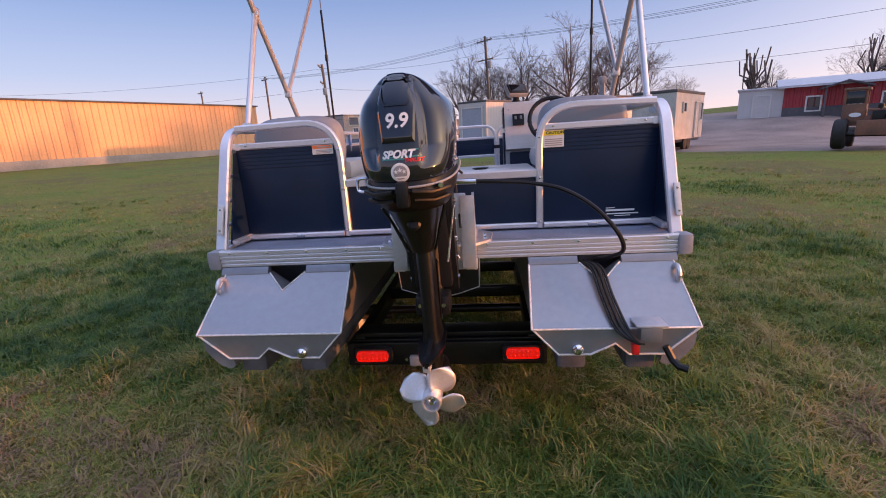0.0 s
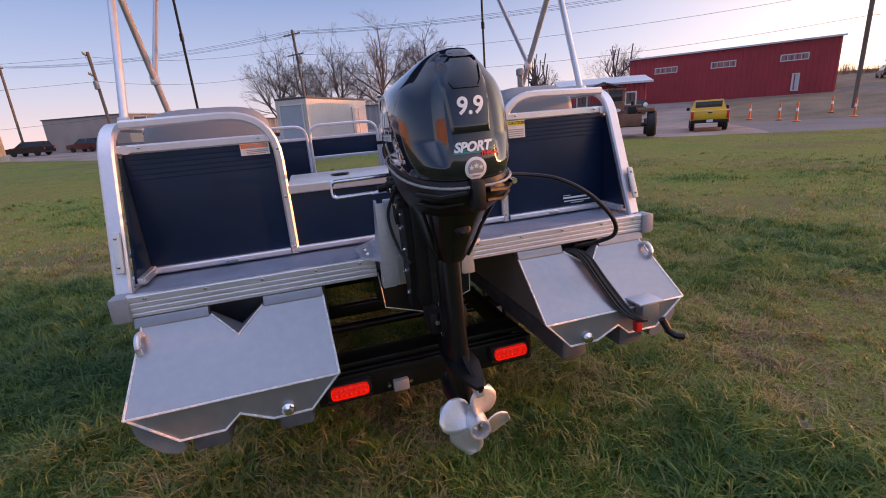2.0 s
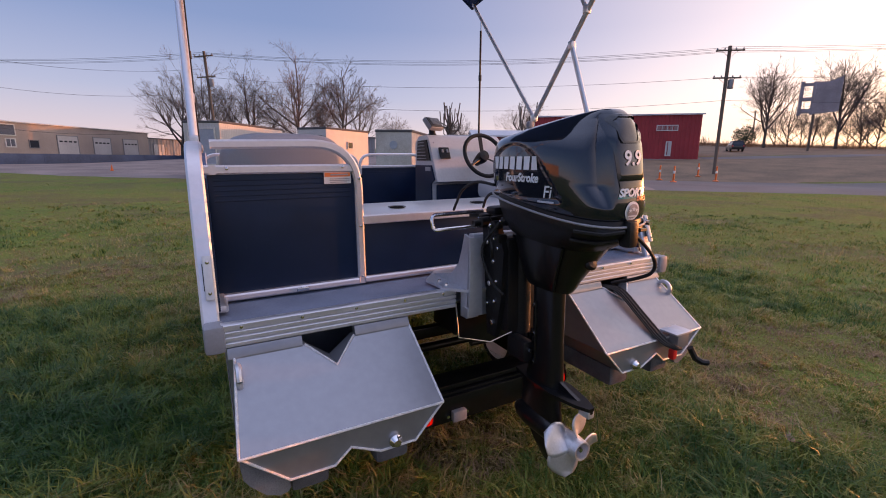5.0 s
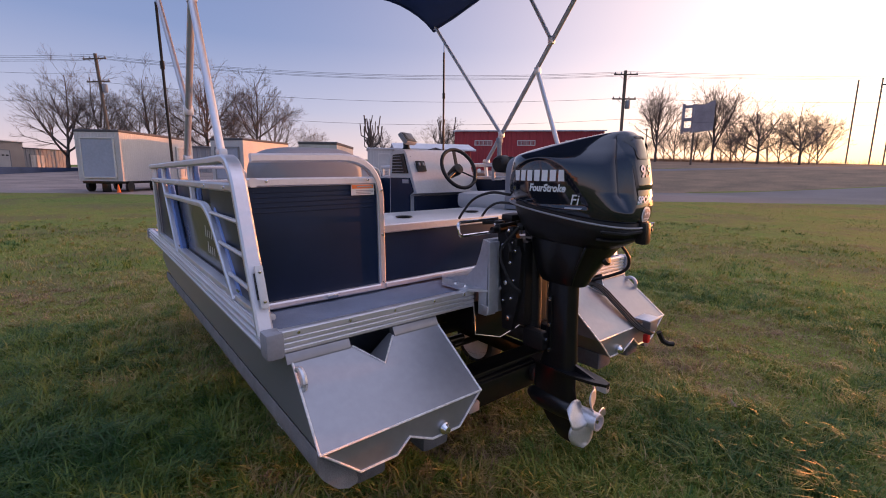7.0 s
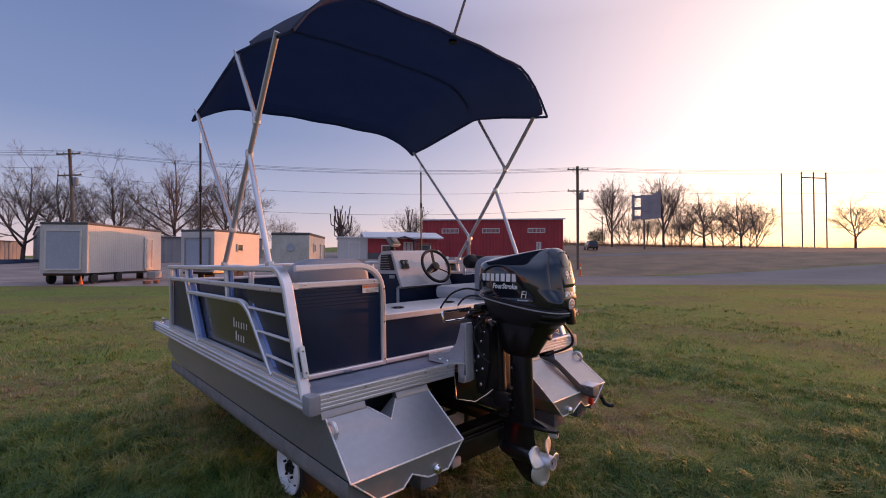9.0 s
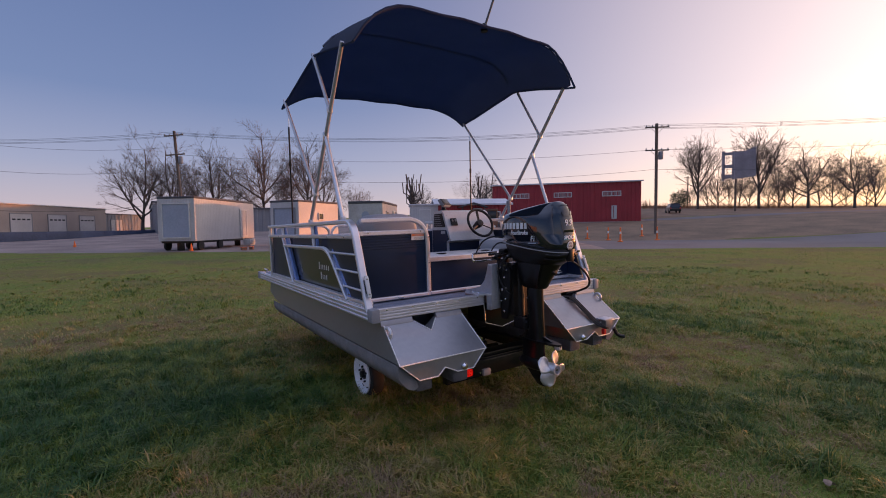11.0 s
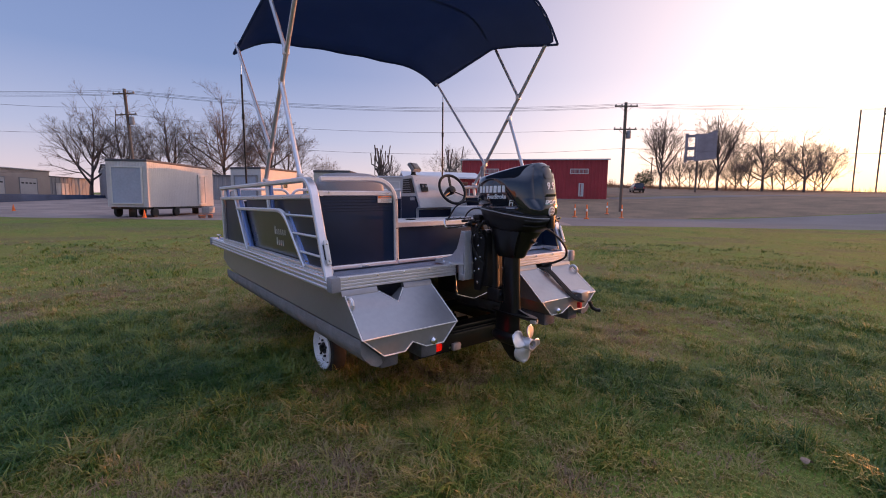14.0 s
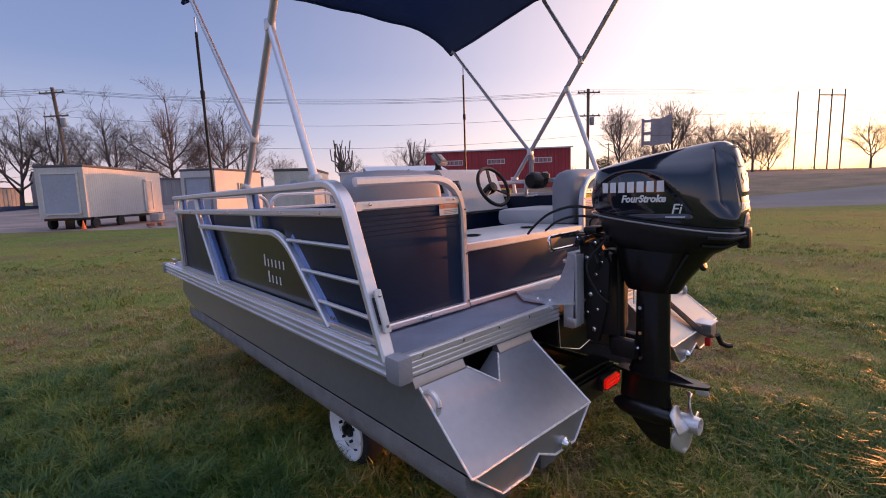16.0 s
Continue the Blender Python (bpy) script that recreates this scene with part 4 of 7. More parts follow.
part("screen", boxbm((0, -0.0245, 0.004), (0.118, 0.004, 0.064), 0.001, FF), M_SCREEN, ff)
part("stand", turned([(0.0, 0.0), (0.045, 0.0), (0.026, 0.03), (0.026, 0.085), (0.0, 0.085)], pose(0.50, 1.62, 1.712), 12), M_BLACKPL, ff)
tc = thing("throttle_control", "black side-mount throttle control", "throttle", BOAT)
part("housing", turned([(0.0, -0.06), (0.05, -0.06), (0.066, -0.04), (0.07, 0.04), (0.055, 0.06), (0.0, 0.06)], pose(1.03, 1.04, 1.60, 0, 90, 0), 20), M_BLACKPL, tc, "round black throttle housing")
# lobe added towards the camera's right, to fit the housing's width in view
part("housing_lobe", loft(bmesh.new(), [[(x + r * 0.6 * math.cos(2 * math.pi * i / 14), y - r * 0.6 * math.sin(2 * math.pi * i / 14) * 0.6, 1.595 + r * math.sin(2 * math.pi * i / 14)) for i in range(14)] for x, y, r in ((1.04, 1.03, 0.055), (1.08, 1.0, 0.064), (1.11, 0.975, 0.058), (1.12, 0.965, 0.03))]), M_BLACKPL, tc, "black lobe added to widen the throttle housing in view")
# lever and grip: dark plastic painted grey for the veil of flare
part("lever", sweep(bmesh.new(), [(1.02, 1.06, 1.62), (1.02, 1.06, 1.70), (1.02, 1.06, 1.765)], 0.036, 0.022), M_GREYPL, tc, "throttle lever, coloured grey for the flare veil")
part("grip", boxbm((1.02, 1.06, 1.785), (0.05, 0.04, 0.05), 0.016), M_GREYPL, tc)
part("bracket", boxbm((0.985, 1.09, 1.535), (0.014, 0.03, 0.13), 0.004), M_ALU, tc, "bare aluminium bracket")
part("bracket_foot", bar((0.985, 1.09, 1.475), (1.13, 1.09, 1.475), 0.03, 0.014), M_ALU, tc)

# ---- outboard motor ----
from mathutils.bvhtree import BVHTree

MOTOR = BOAT @ pose(0, 0, 0.475, 0, -1.0, 0) @ pose(0, 0, -0.475)
motor = thing("outboard_motor", "graphite and black four-stroke outboard motor with a silver propeller", "outboard motor", MOTOR)
MX = 0.01


def oval(cx, y0, y1, w0, w1, z, e=2.6, n=40, slope=0.0):
    """A rounded outline between y0 (aft) and y1 (fore), w0 wide aft and w1 wide fore."""
    out = []
    cy, hy = (y0 + y1) / 2, (y1 - y0) / 2
    for i in range(n):
        a = 2 * math.pi * i / n
        c, s = math.cos(a), math.sin(a)
        v = math.copysign(abs(s) ** (2 / e), s)
        u = math.copysign(abs(c) ** (2 / e), c)
        w = w0 + (w1 - w0) * (v + 1) / 2
        y = cy + hy * v
        out.append((cx + w * u, y, z + slope * (y - cy)))
    return out


bm = bmesh.new()
cowl_rings = [(1.385, -0.690, -0.113, 0.150, 0.138, 0.13), (1.40, -0.708, -0.097, 0.166, 0.156, 0.13), (1.44, -0.714, -0.092, 0.174, 0.166, 0.12), (1.50, -0.706, -0.098, 0.178, 0.168, 0.09), (1.56, -0.694, -0.108, 0.172, 0.164, 0.04),
              (1.60, -0.684, -0.116, 0.153, 0.156, 0.0), (1.625, -0.674, -0.126, 0.124, 0.138, -0.04), (1.645, -0.660, -0.15, 0.096, 0.114, -0.09), (1.659, -0.640, -0.19, 0.074, 0.088, -0.12), (1.667, -0.606, -0.25, 0.055, 0.062, -0.13), (1.670, -0.56, -0.33, 0.032, 0.035, -0.13)]


def fluted(z, y0, y1, w0, w1, slope):
    """A cowl outline with a hollow on either side of the middle of its back."""
    out = []
    fade = clamp((z - 1.43) / 0.06) * clamp((1.672 - z) / 0.03)
    for px, py, pz in oval(MX, y0, y1, w0, w1, z, n=144, slope=slope):
        u = abs(px - MX) / w0
        back = clamp((-0.40 - py) / 0.15)
        dent = clamp((u - 0.36) / 0.10) * clamp((0.90 - u) / 0.42)
        arc = 1.605 - 2.6 * (py + 0.33) ** 2 - 0.25 * max(0.0, -0.45 - py)
        flank = clamp((arc - pz) / 0.018) * clamp((abs(px - MX) - 0.09) / 0.03) * clamp((pz - 1.40) / 0.02)
        out.append((px - math.copysign(0.009 * flank * flank * (3 - 2 * flank), px - MX), py + 0.036 * fade * back * dent, pz))
    return out


def blended(rings, n):
    """n rings spaced evenly between the first and the last, smoothly between the given ones."""
    path = curve_path([ring[:3] for ring in rings], 12), curve_path([ring[3:] for ring in rings], 12)
    return [(*p, *q) for p, q in zip(*path)][::max(1, 12 * (len(rings) - 1) // n)] + [rings[-1]]


loft(bm, [fluted(*ring) for ring in blended(cowl_rings, 110)])
cowl_tree = BVHTree.FromBMesh(bm)
cowl = part("cowl", bm, M_COWL, motor, "graphite glossy engine cowl")


def on_cowl(name, outline, m, way, material, label="", proud=0.003):
    """A thin plate cut to an outline on the plane of m and laid on the cowl."""
    bm = bmesh.new()
    n = len(outline)
    cen = Vector((sum(p[0] for p in outline) / n, sum(p[1] for p in outline) / n, 0))
    rings = [[m @ (cen.lerp(Vector((u, v, 0)), k / 10)) for u, v in outline] for k in range(1, 11)]
    c = bm.verts.new(m @ cen)
    vv = [[bm.verts.new(p) for p in r] for r in rings]
    for i in range(n):
        bm.faces.new((c, vv[0][i], vv[0][(i + 1) % n]))
        for a, b in zip(vv, vv[1:]):
            bm.faces.new((a[i], b[i], b[(i + 1) % n], a[(i + 1) % n]))
    lay(bm, cowl_tree, way, proud)
    if proud > 0.005:
        for v in vv[-1]:
            if v.is_valid:
                v.co += Vector(way) * (proud - 0.001)
    return part(name, bm, material, cowl, label)


def fill(corners, k=8):
    """The outline through corners with k points along each side."""
    out = []
    for a, b in zip(corners, corners[1:] + corners[:1]):
        out += [(a[0] + (b[0] - a[0]) * i / k, a[1] + (b[1] - a[1]) * i / k) for i in range(k)]
    return out


AFT = pose(MX, -0.95, 0, 90, 0, 0)
PORT = pose(-0.5, 0, 0, 90, 0, -90)
rear = on_cowl("rear_panel", fill([(-0.050, 1.672), (0.050, 1.672), (0.062, 1.60), (0.052, 1.475), (-0.052, 1.475), (-0.062, 1.60)]), AFT, (0, 1, 0), M_COWL, "raised graphite panel down the back of the cowl", 0.008)
on_cowl("rear_panel_foot", fill([(-0.05, 1.475), (0.05, 1.475), (0.047, 1.455), (-0.047, 1.455)], 4), AFT, (0, 1, 0), M_COWLB)
panel_tree = BVHTree.FromPolygons([v.co.copy() for v in rear.data.vertices], [tuple(p.vertices) for p in rear.data.polygons])
recess = fill([(-0.038, 1.670), (0.038, 1.670), (0.050, 1.655), (0.046, 1.602), (0.036, 1.586), (-0.036, 1.586), (-0.046, 1.602), (-0.050, 1.655)], 4)
bmr = bmesh.new()
inner = [(u * 0.86, 1.627 + (v - 1.627) * 0.86) for u, v in recess]
loft(bmr, [[AFT @ Vector((u, v, 0)) for u, v in ring] for ring in (recess, inner)], cap=False)
lay(bmr, cowl_tree, (0, 1, 0), 0.013)
part("recess_lip", bmr, M_COWLB, cowl, "glossy black lip round the handle recess")
# the recess isn't cut; a black plate paints its dark inside
on_cowl("recess_plate", inner, AFT, (0, 1, 0), M_BLACKPL, "flat black plate for the dark of the handle recess", 0.0045)
part("recess_catch", boxbm((MX + 0.006, -0.676, 1.618), (0.014, 0.010, 0.018), 0.003, None), M_GREYINK, cowl, "pale catch inside the recess")
writing("number", "9.9", 0.060, AFT @ pose(0, 1.540, 0.0), M_DECAL, cowl, panel_tree, (0, 1, 0), 0.12, "white numerals", 0.0015)
bmk = flat([(-0.03, 1.4305, 0.07, 1.4345), (-0.055, 1.424, 0.03, 1.429), (0.02, 1.451, 0.062, 1.455)], AFT)
lay(bmk, cowl_tree, (0, 1, 0), 0.0018)
part("teal_swoosh", bmk, M_TEAL, cowl, "teal stripes behind the word", smooth=False)
writing("model_word", "SPORT", 0.033, AFT @ pose(-0.004, 1.440, 0.0), M_DECAL, cowl, cowl_tree, (0, 1, 0), 0.3, "white italic word", 0.0016)
writing("model_word", "THRUST", 0.016, AFT @ pose(0.045, 1.421, 0.0), M_DECALRED, cowl, cowl_tree, (0, 1, 0), 0.2, "red word", 0.0006)
for k in range(7):
    bmk = flat([(-0.024 + k * 0.007, 1.462, -0.019 + k * 0.007, 1.466)], AFT)
    lay(bmk, cowl_tree, (0, 1, 0))
    part("maker_stroke", bmk, M_DECALGREY, cowl, smooth=False)
seal = [(0.03 * math.cos(2 * math.pi * i / 28), 1.385 + 0.03 * math.sin(2 * math.pi * i / 28)) for i in range(28)]
on_cowl("badge", seal, AFT, (0, 1, 0), M_DECAL, "round white badge with three stars")
on_cowl("badge_field", [(u * 0.74, 1.385 + (v - 1.385) * 0.74) for u, v in seal], AFT, (0, 1, 0), M_GREYINK, "dark field of the badge", 0.0045)
for k, (sx, sz, r) in enumerate(((-0.013, 1.388, 0.008), (0.0, 1.392, 0.009), (0.013, 1.388, 0.008))):
    bmk = bmesh.new()
    ring = [bmk.verts.new(AFT @ Vector((sx + (r if i % 2 == 0 else r * 0.42) * math.sin(math.pi * i / 5), sz + (r if i % 2 == 0 else r * 0.42) * math.cos(math.pi * i / 5), 0))) for i in range(10)]
    bmk.faces.new(ring)
    lay(bmk, cowl_tree, (0, 1, 0), 0.007)
    part("star", bmk, M_DECAL, cowl, smooth=False)
bmk = flat([(-0.02, 1.368, 0.02, 1.373), (-0.014, 1.36, 0.014, 1.364)], AFT)
lay(bmk, cowl_tree, (0, 1, 0), 0.007)
part("badge_print", bmk, M_DECAL, cowl, smooth=False)
for s, way, m in ((-1, (1, 0, 0), PORT), (1, (-1, 0, 0), pose(0.5, 0, 0, 90, 0, 90))):
    def at(y, z):
        return m @ pose(y if s > 0 else -y, z, 0)
    # maker's name as seven plain blocks
    for k in range(7):
        y = -0.212 - 0.041 * k
        cells = [(-0.015, -0.022, 0.015, 0.022)]
        bmk = flat(cells, at(y, 1.530))
        lay(bmk, cowl_tree, way)
        part("maker_block", bmk, M_DECAL, cowl, "white block of the maker's mark", smooth=False)
    writing("engine_word", "FourStroke", 0.040, at(-0.385, 1.480), M_DECAL, cowl, cowl_tree, way, 0.25, "white italic word", 0.0017)
    writing("engine_word", "Fi", 0.056, at(-0.515, 1.437), M_DECAL, cowl, cowl_tree, way, 0.25, "white italic letters", 0.0006)
    bmk = flat([(-0.038, -0.004, 0.034, 0.002)], at(-0.515, 1.408))
    lay(bmk, cowl_tree, way)
    part("badge_print", bmk, M_DECALGREY, cowl, "unreadable small print as a bar", smooth=False)
# silver seam line and the black pan below it
seam = [Vector(p) for p in oval(MX, -0.716, -0.088, 0.170, 0.160, 1.378, slope=0.13)]
part("seam_strip", sweep(bmesh.new(), seam + [seam[0]], 0.004, n=6, cap=False), M_GREYINK, motor, "grey line round the cowl's foot")
bm = bmesh.new()
loft(bm, [oval(MX, y0, y1, w0, w1, z, slope=s) for z, y0, y1, w0, w1, s in ((1.395, -0.702, -0.128, 0.156, 0.142, 0.13), (1.36, -0.712, -0.12, 0.165, 0.152, 0.13), (1.335, -0.700, -0.13, 0.16, 0.15, 0.12), (1.30, -0.665, -0.15, 0.145, 0.14, 0.10), (1.262, -0.61, -0.18, 0.125, 0.12, 0.08), (1.25, -0.56, -0.2, 0.09, 0.09, 0.05))])
pan = part("lower_pan", bm, M_BLACKPL, motor, "black plastic lower pan")
part("rear_latch", boxbm((MX, -0.708, 1.315), (0.042, 0.045, 0.085), 0.014), M_BLACKPL, pan, "black cowl latch")
for s in (-1, 1):
    part("pan_fin", sweep(bmesh.new(), [(MX + s * 0.03, -0.715, 1.325), (MX + s * 0.09, -0.69, 1.318), (MX + s * 0.14, -0.62, 1.325)], 0.02, 0.012), M_BLACKPL, pan)
    part("pan_fin", sweep(bmesh.new(), [(MX + s * 0.03, -0.69, 1.295), (MX + s * 0.09, -0.66, 1.288), (MX + s * 0.135, -0.6, 1.295)], 0.02, 0.010), M_BLACKPL, pan)
part("telltale", turned([(0.0, 0.0), (0.008, 0.0), (0.008, 0.03), (0.0, 0.03)], pose(MX + 0.12, -0.66, 1.335, 90, 0, 0), 10), M_CHROME, pan)
# shroud and midsection
bm = bmesh.new()
loft(bm, [oval(MX, y0, y1, w, w * 0.85, z, e=2.6, n=32) for z, y0, y1, w in ((1.27, -0.625, -0.2, 0.120), (1.225, -0.59, -0.2, 0.106), (1.18, -0.555, -0.21, 0.092), (1.135, -0.52, -0.22, 0.078), (1.10, -0.495, -0.23, 0.066), (1.075, -0.482, -0.24, 0.056), (1.06, -0.47, -0.25, 0.046))])
part("shroud", bm, M_BLACK, motor, "tapered black exhaust shroud")
bm = bmesh.new()
loft(bm, [oval(MX, y0, y1, w, w, z, e=2.8, n=24) for z, y0, y1, w in ((1.08, -0.435, -0.29, 0.036), (0.85, -0.435, -0.285, 0.034), (0.72, -0.44, -0.27, 0.036), (0.66, -0.44, -0.25, 0.042))])
mid = part("midsection", bm, M_BLACK, motor, "black drive-shaft housing")
for s in (-1, 1):
    part("seam_rib", bar((MX + s * 0.037, -0.33, 1.0), (MX + s * 0.037, -0.33, 0.74), 0.008, 0.006), M_BLACK, mid)
    for z in (0.74, 0.86, 0.98):
        part("bolt", turned([(0.0, 0.0), (0.009, 0.0), (0.009, 0.008), (0.0, 0.008)], pose(MX + s * 0.035, -0.32, z, 0, s * 90, 0), 6), M_CHROME, mid)
# anti-ventilation plate
bm = bmesh.new()
pl = [(MX + x, y) for x, y in ((-0.03, -0.20), (-0.052, -0.30), (-0.058, -0.44), (-0.034, -0.55), (-0.012, -0.60), (0.012, -0.60), (0.034, -0.55), (0.058, -0.44), (0.052, -0.30), (0.03, -0.20))]
prism(bm, pl, "z", 0.655, 0.668)
plate = part("ventilation_plate", bm, M_BLACK, motor, "black anti-ventilation plate")
bm = bmesh.new()
prism(bm, [(-0.42, 0.705), (-0.54, 0.668), (-0.60, 0.665), (-0.60, 0.645), (-0.42, 0.645)], "x", MX - 0.007, MX + 0.007)
part("trim_tab", bm, M_BLACK, plate)
part("anode", boxbm((MX, -0.575, 0.642), (0.03, 0.05, 0.03), 0.006), M_PROP, plate, "bare metal anode")
# gearcase with skeg
bm = bmesh.new()
loft(bm, [oval(MX, y0, y1, w, w * 0.6, z, e=2.2, n=24) for z, y0, y1, w in ((0.66, -0.44, -0.215, 0.042), (0.58, -0.44, -0.21, 0.034), (0.52, -0.45, -0.205, 0.034))])
part("gearcase_neck", bm, M_BLACK, motor)
rings = []
for y, r in ((-0.17, 0.004), (-0.185, 0.024), (-0.22, 0.042), (-0.28, 0.052), (-0.38, 0.052), (-0.455, 0.043), (-0.465, 0.036)):
    rings.append([(MX + r * math.cos(2 * math.pi * i / 20), y, 0.475 + r * math.sin(2 * math.pi * i / 20)) for i in range(20)])
part("gearcase", loft(bmesh.new(), rings), M_BLACK, motor, "black bullet-shaped gearcase")
bm = bmesh.new()
loft(bm, [[(MX - w, y, z), (MX, y + 0.012, z), (MX + w, y, z), (MX + w, y2, z), (MX, y2 - 0.012, z), (MX - w, y2, z)] for z, y, y2, w in ((0.46, -0.235, -0.425, 0.012), (0.38, -0.30, -0.43, 0.009), (0.325, -0.36, -0.43, 0.006), (0.315, -0.39, -0.425, 0.003))])
part("skeg", bm, M_BLACK, motor, "black skeg")


def propeller():
    hub = part("propeller", turned([(0.0, -0.005), (0.030, -0.005), (0.038, 0.0), (0.041, 0.05), (0.037, 0.105), (0.031, 0.105), (0.028, 0.06), (0.0, 0.06)], pose(MX, -0.462, 0.475, 90, 0, 0), 24), M_PROP, motor, "silver four-blade propeller")
    for k in range(4):
        rows = []
        for i in range(9):
            u = i / 8
            r = 0.034 + 0.100 * u
            half = radians(52) * math.sqrt(max(0.0, 1 - (2 * u - 0.85) ** 2 * 0.62)) * (1 - 0.35 * u) * (1.0 if u < 0.95 else 0.6)
            row = []
            for j in range(9):
                v = -1 + j / 4
                a = radians(53 + 90 * k) + v * half + u * 0.25
                row.append(Vector((r * math.cos(a), r * math.sin(a), 0.05 + v * 0.026 * (1 - 0.3 * u) - 0.012 * u)))
            rows.append(row)
        m = pose(MX, -0.462, 0.475, 90, 0, 0)
        bm = bmesh.new()
        loft(bm, [[m @ p for p in row] for row in rows], cap=False, closed=False)
        ob = part("blade", bm, M_PROP, hub)
        so = ob.modifiers.new("thick", "SOLIDIFY")
        so.thickness = 0.005
    part("shaft_nut", turned([(0.0, 0.0), (0.016, 0.0), (0.016, 0.02), (0.009, 0.022), (0.009, 0.04), (0.0, 0.04)], pose(MX, -0.52, 0.475, 90, 0, 0), 6), M_CHROME, hub)


propeller()
# rims along the shroud's edges
for s in (-1, 1):
    part("shroud_rim", sweep(bmesh.new(), [(MX + s * 0.113, -0.545, 1.255), (MX + s * 0.088, -0.50, 1.185), (MX + s * 0.070, -0.465, 1.12), (MX + s * 0.052, -0.44, 1.07)], 0.006, n=6), M_BLACK, motor)
    part("mount_block", boxbm((MX + s * 0.05, -0.25, 0.78), (0.05, 0.12, 0.09), 0.015), M_BLACKPL, motor, "black lower rubber mount")
    part("mount_bolt", turned([(0.0, 0.0), (0.01, 0.0), (0.01, 0.01), (0.0, 0.01)], pose(MX + s * 0.05, -0.312, 0.79, 90, 0, 0), 6), M_CHROME, motor)
part("lower_cover", turned([(0.0, 0.0), (0.024, 0.0), (0.026, 0.01), (0.018, 0.018), (0.0, 0.02)], pose(MX, -0.555, 1.19, 66, 0, 0), 14), M_BLACKPL, motor)
# clamp bracket between motor and mount
br = part("clamp_bracket", boxbm((MX, -0.14, 1.03), (0.17, 0.14, 0.40), 0.02), M_BLACKPL, motor, "black clamp bracket")
for s in (-1, 1):
    bm = bmesh.new()
    prism(bm, [(-0.06, 1.26), (-0.16, 1.29), (-0.21, 1.18), (-0.19, 0.96), (-0.15, 0.80), (-0.09, 0.80), (-0.08, 1.0)], "x", MX + s * 0.095 - 0.012, MX + s * 0.095 + 0.012)
    part("bracket_arm", bm, M_BLACKPL, br)
    for y, z, r in ((-0.10, 1.205, 0.011), (-0.145, 1.13, 0.008), (-0.115, 1.03, 0.012), (-0.10, 0.94, 0.007), (-0.13, 0.86, 0.013), (-0.175, 1.19, 0.007), (-0.165, 1.05, 0.006), (-0.15, 0.96, 0.008)):
        part("bolt", turned([(0.0, 0.0), (r, 0.0), (r, 0.007), (r * 0.6, 0.010), (0.0, 0.010)], pose(MX + s * 0.107, y, z, 0, s * 90, 0), 8), M_CHROME, br)
    part("clamp_screw", bar((MX + s * 0.06, -0.02, 1.17), (MX + s * 0.06, 0.06, 1.17), 0.012, n=8), M_CHROME, br)
part("swivel_tube", bar((MX, -0.19, 0.74), (MX, -0.19, 1.24), 0.04, n=12), M_BLACKPL, motor)
part("steering_arm", sweep(bmesh.new(), [(MX, -0.15, 1.30), (MX - 0.02, -0.06, 1.31), (MX - 0.1, 0.05, 1.30)], 0.03, 0.02), M_BLACKPL, motor)
part("steering_link", sweep(bmesh.new(), arc_path([(MX - 0.10, -0.05, 1.328), (-0.33, -0.045, 1.328), (-0.33, -0.055, 1.268), (MX - 0.08, -0.08, 1.272)], 0.02, 4), 0.0075, n=8), M_CHROME, motor, "bent chrome steering link")
part("carrying_handle", boxbm((MX - 0.06, -0.11, 1.335), (0.09, 0.07, 0.035), 0.015), M_BLACKPL, motor)
part("steering_tube", turned([(0.0, 0.0), (0.014, 0.0), (0.014, 0.03), (0.022, 0.034), (0.022, 0.075), (0.017, 0.08), (0.017, 0.17), (0.024, 0.175), (0.024, 0.2), (0.0, 0.2)], pose(MX - 0.17, -0.085, 1.283, 0, 86, 0), 12), M_BLACKPL, motor, "black steering tube across the bracket")
part("tilt_lever", sweep(bmesh.new(), [(MX - 0.115, -0.12, 1.27), (MX - 0.13, -0.15, 1.25), (MX - 0.13, -0.165, 1.19), (MX - 0.122, -0.15, 1.15)], 0.014, 0.008), M_BLACKPL, motor)
for x, y, z, r in ((-0.125, -0.155, 1.282, 0.009), (-0.10, -0.19, 1.30, 0.007), (-0.118, -0.06, 1.30, 0.008), (-0.12, -0.175, 1.23, 0.006)):
    part("fitting", turned([(0.0, 0.0), (r, 0.0), (r, 0.010), (r * 0.5, 0.014), (0.0, 0.014)], pose(MX + x, y, z, 0, -90, 0), 6), M_CHROME, motor)
    part("boss", boxbm((MX + x + 0.022, y, z), (0.045, 0.036, 0.036), 0.010), M_BLACKPL, motor)
for k, path in enumerate(([(-0.08, -0.12, 1.44), (-0.09, -0.01, 1.447), (-0.085, 0.12, 1.41), (-0.05, 0.24, 1.34), (-0.04, 0.29, 1.296)], [(-0.02, -0.13, 1.39), (0.02, 0.04, 1.39), (0.085, 0.19, 1.352), (0.14, 0.30, 1.296)], [(MX - 0.12, -0.2, 1.30), (MX - 0.15, -0.12, 1.18), (MX - 0.13, -0.16, 1.05), (MX - 0.1, -0.2, 1.0)], [(MX + 0.06, -0.14, 1.38), (MX + 0.1, 0.0, 1.36), (MX + 0.12, -0.02, 1.2), (MX + 0.13, -0.1, 1.08)])):
    part("hose", sweep(bmesh.new(), curve_path(path, 6), 0.0065 if k < 2 else 0.006, n=7), M_RUBBER, motor, "black rubber hose")
part("shift_rod", bar((MX + 0.115, -0.22, 1.2), (MX + 0.075, -0.24, 0.96), 0.005, n=6), M_CHROME, motor)


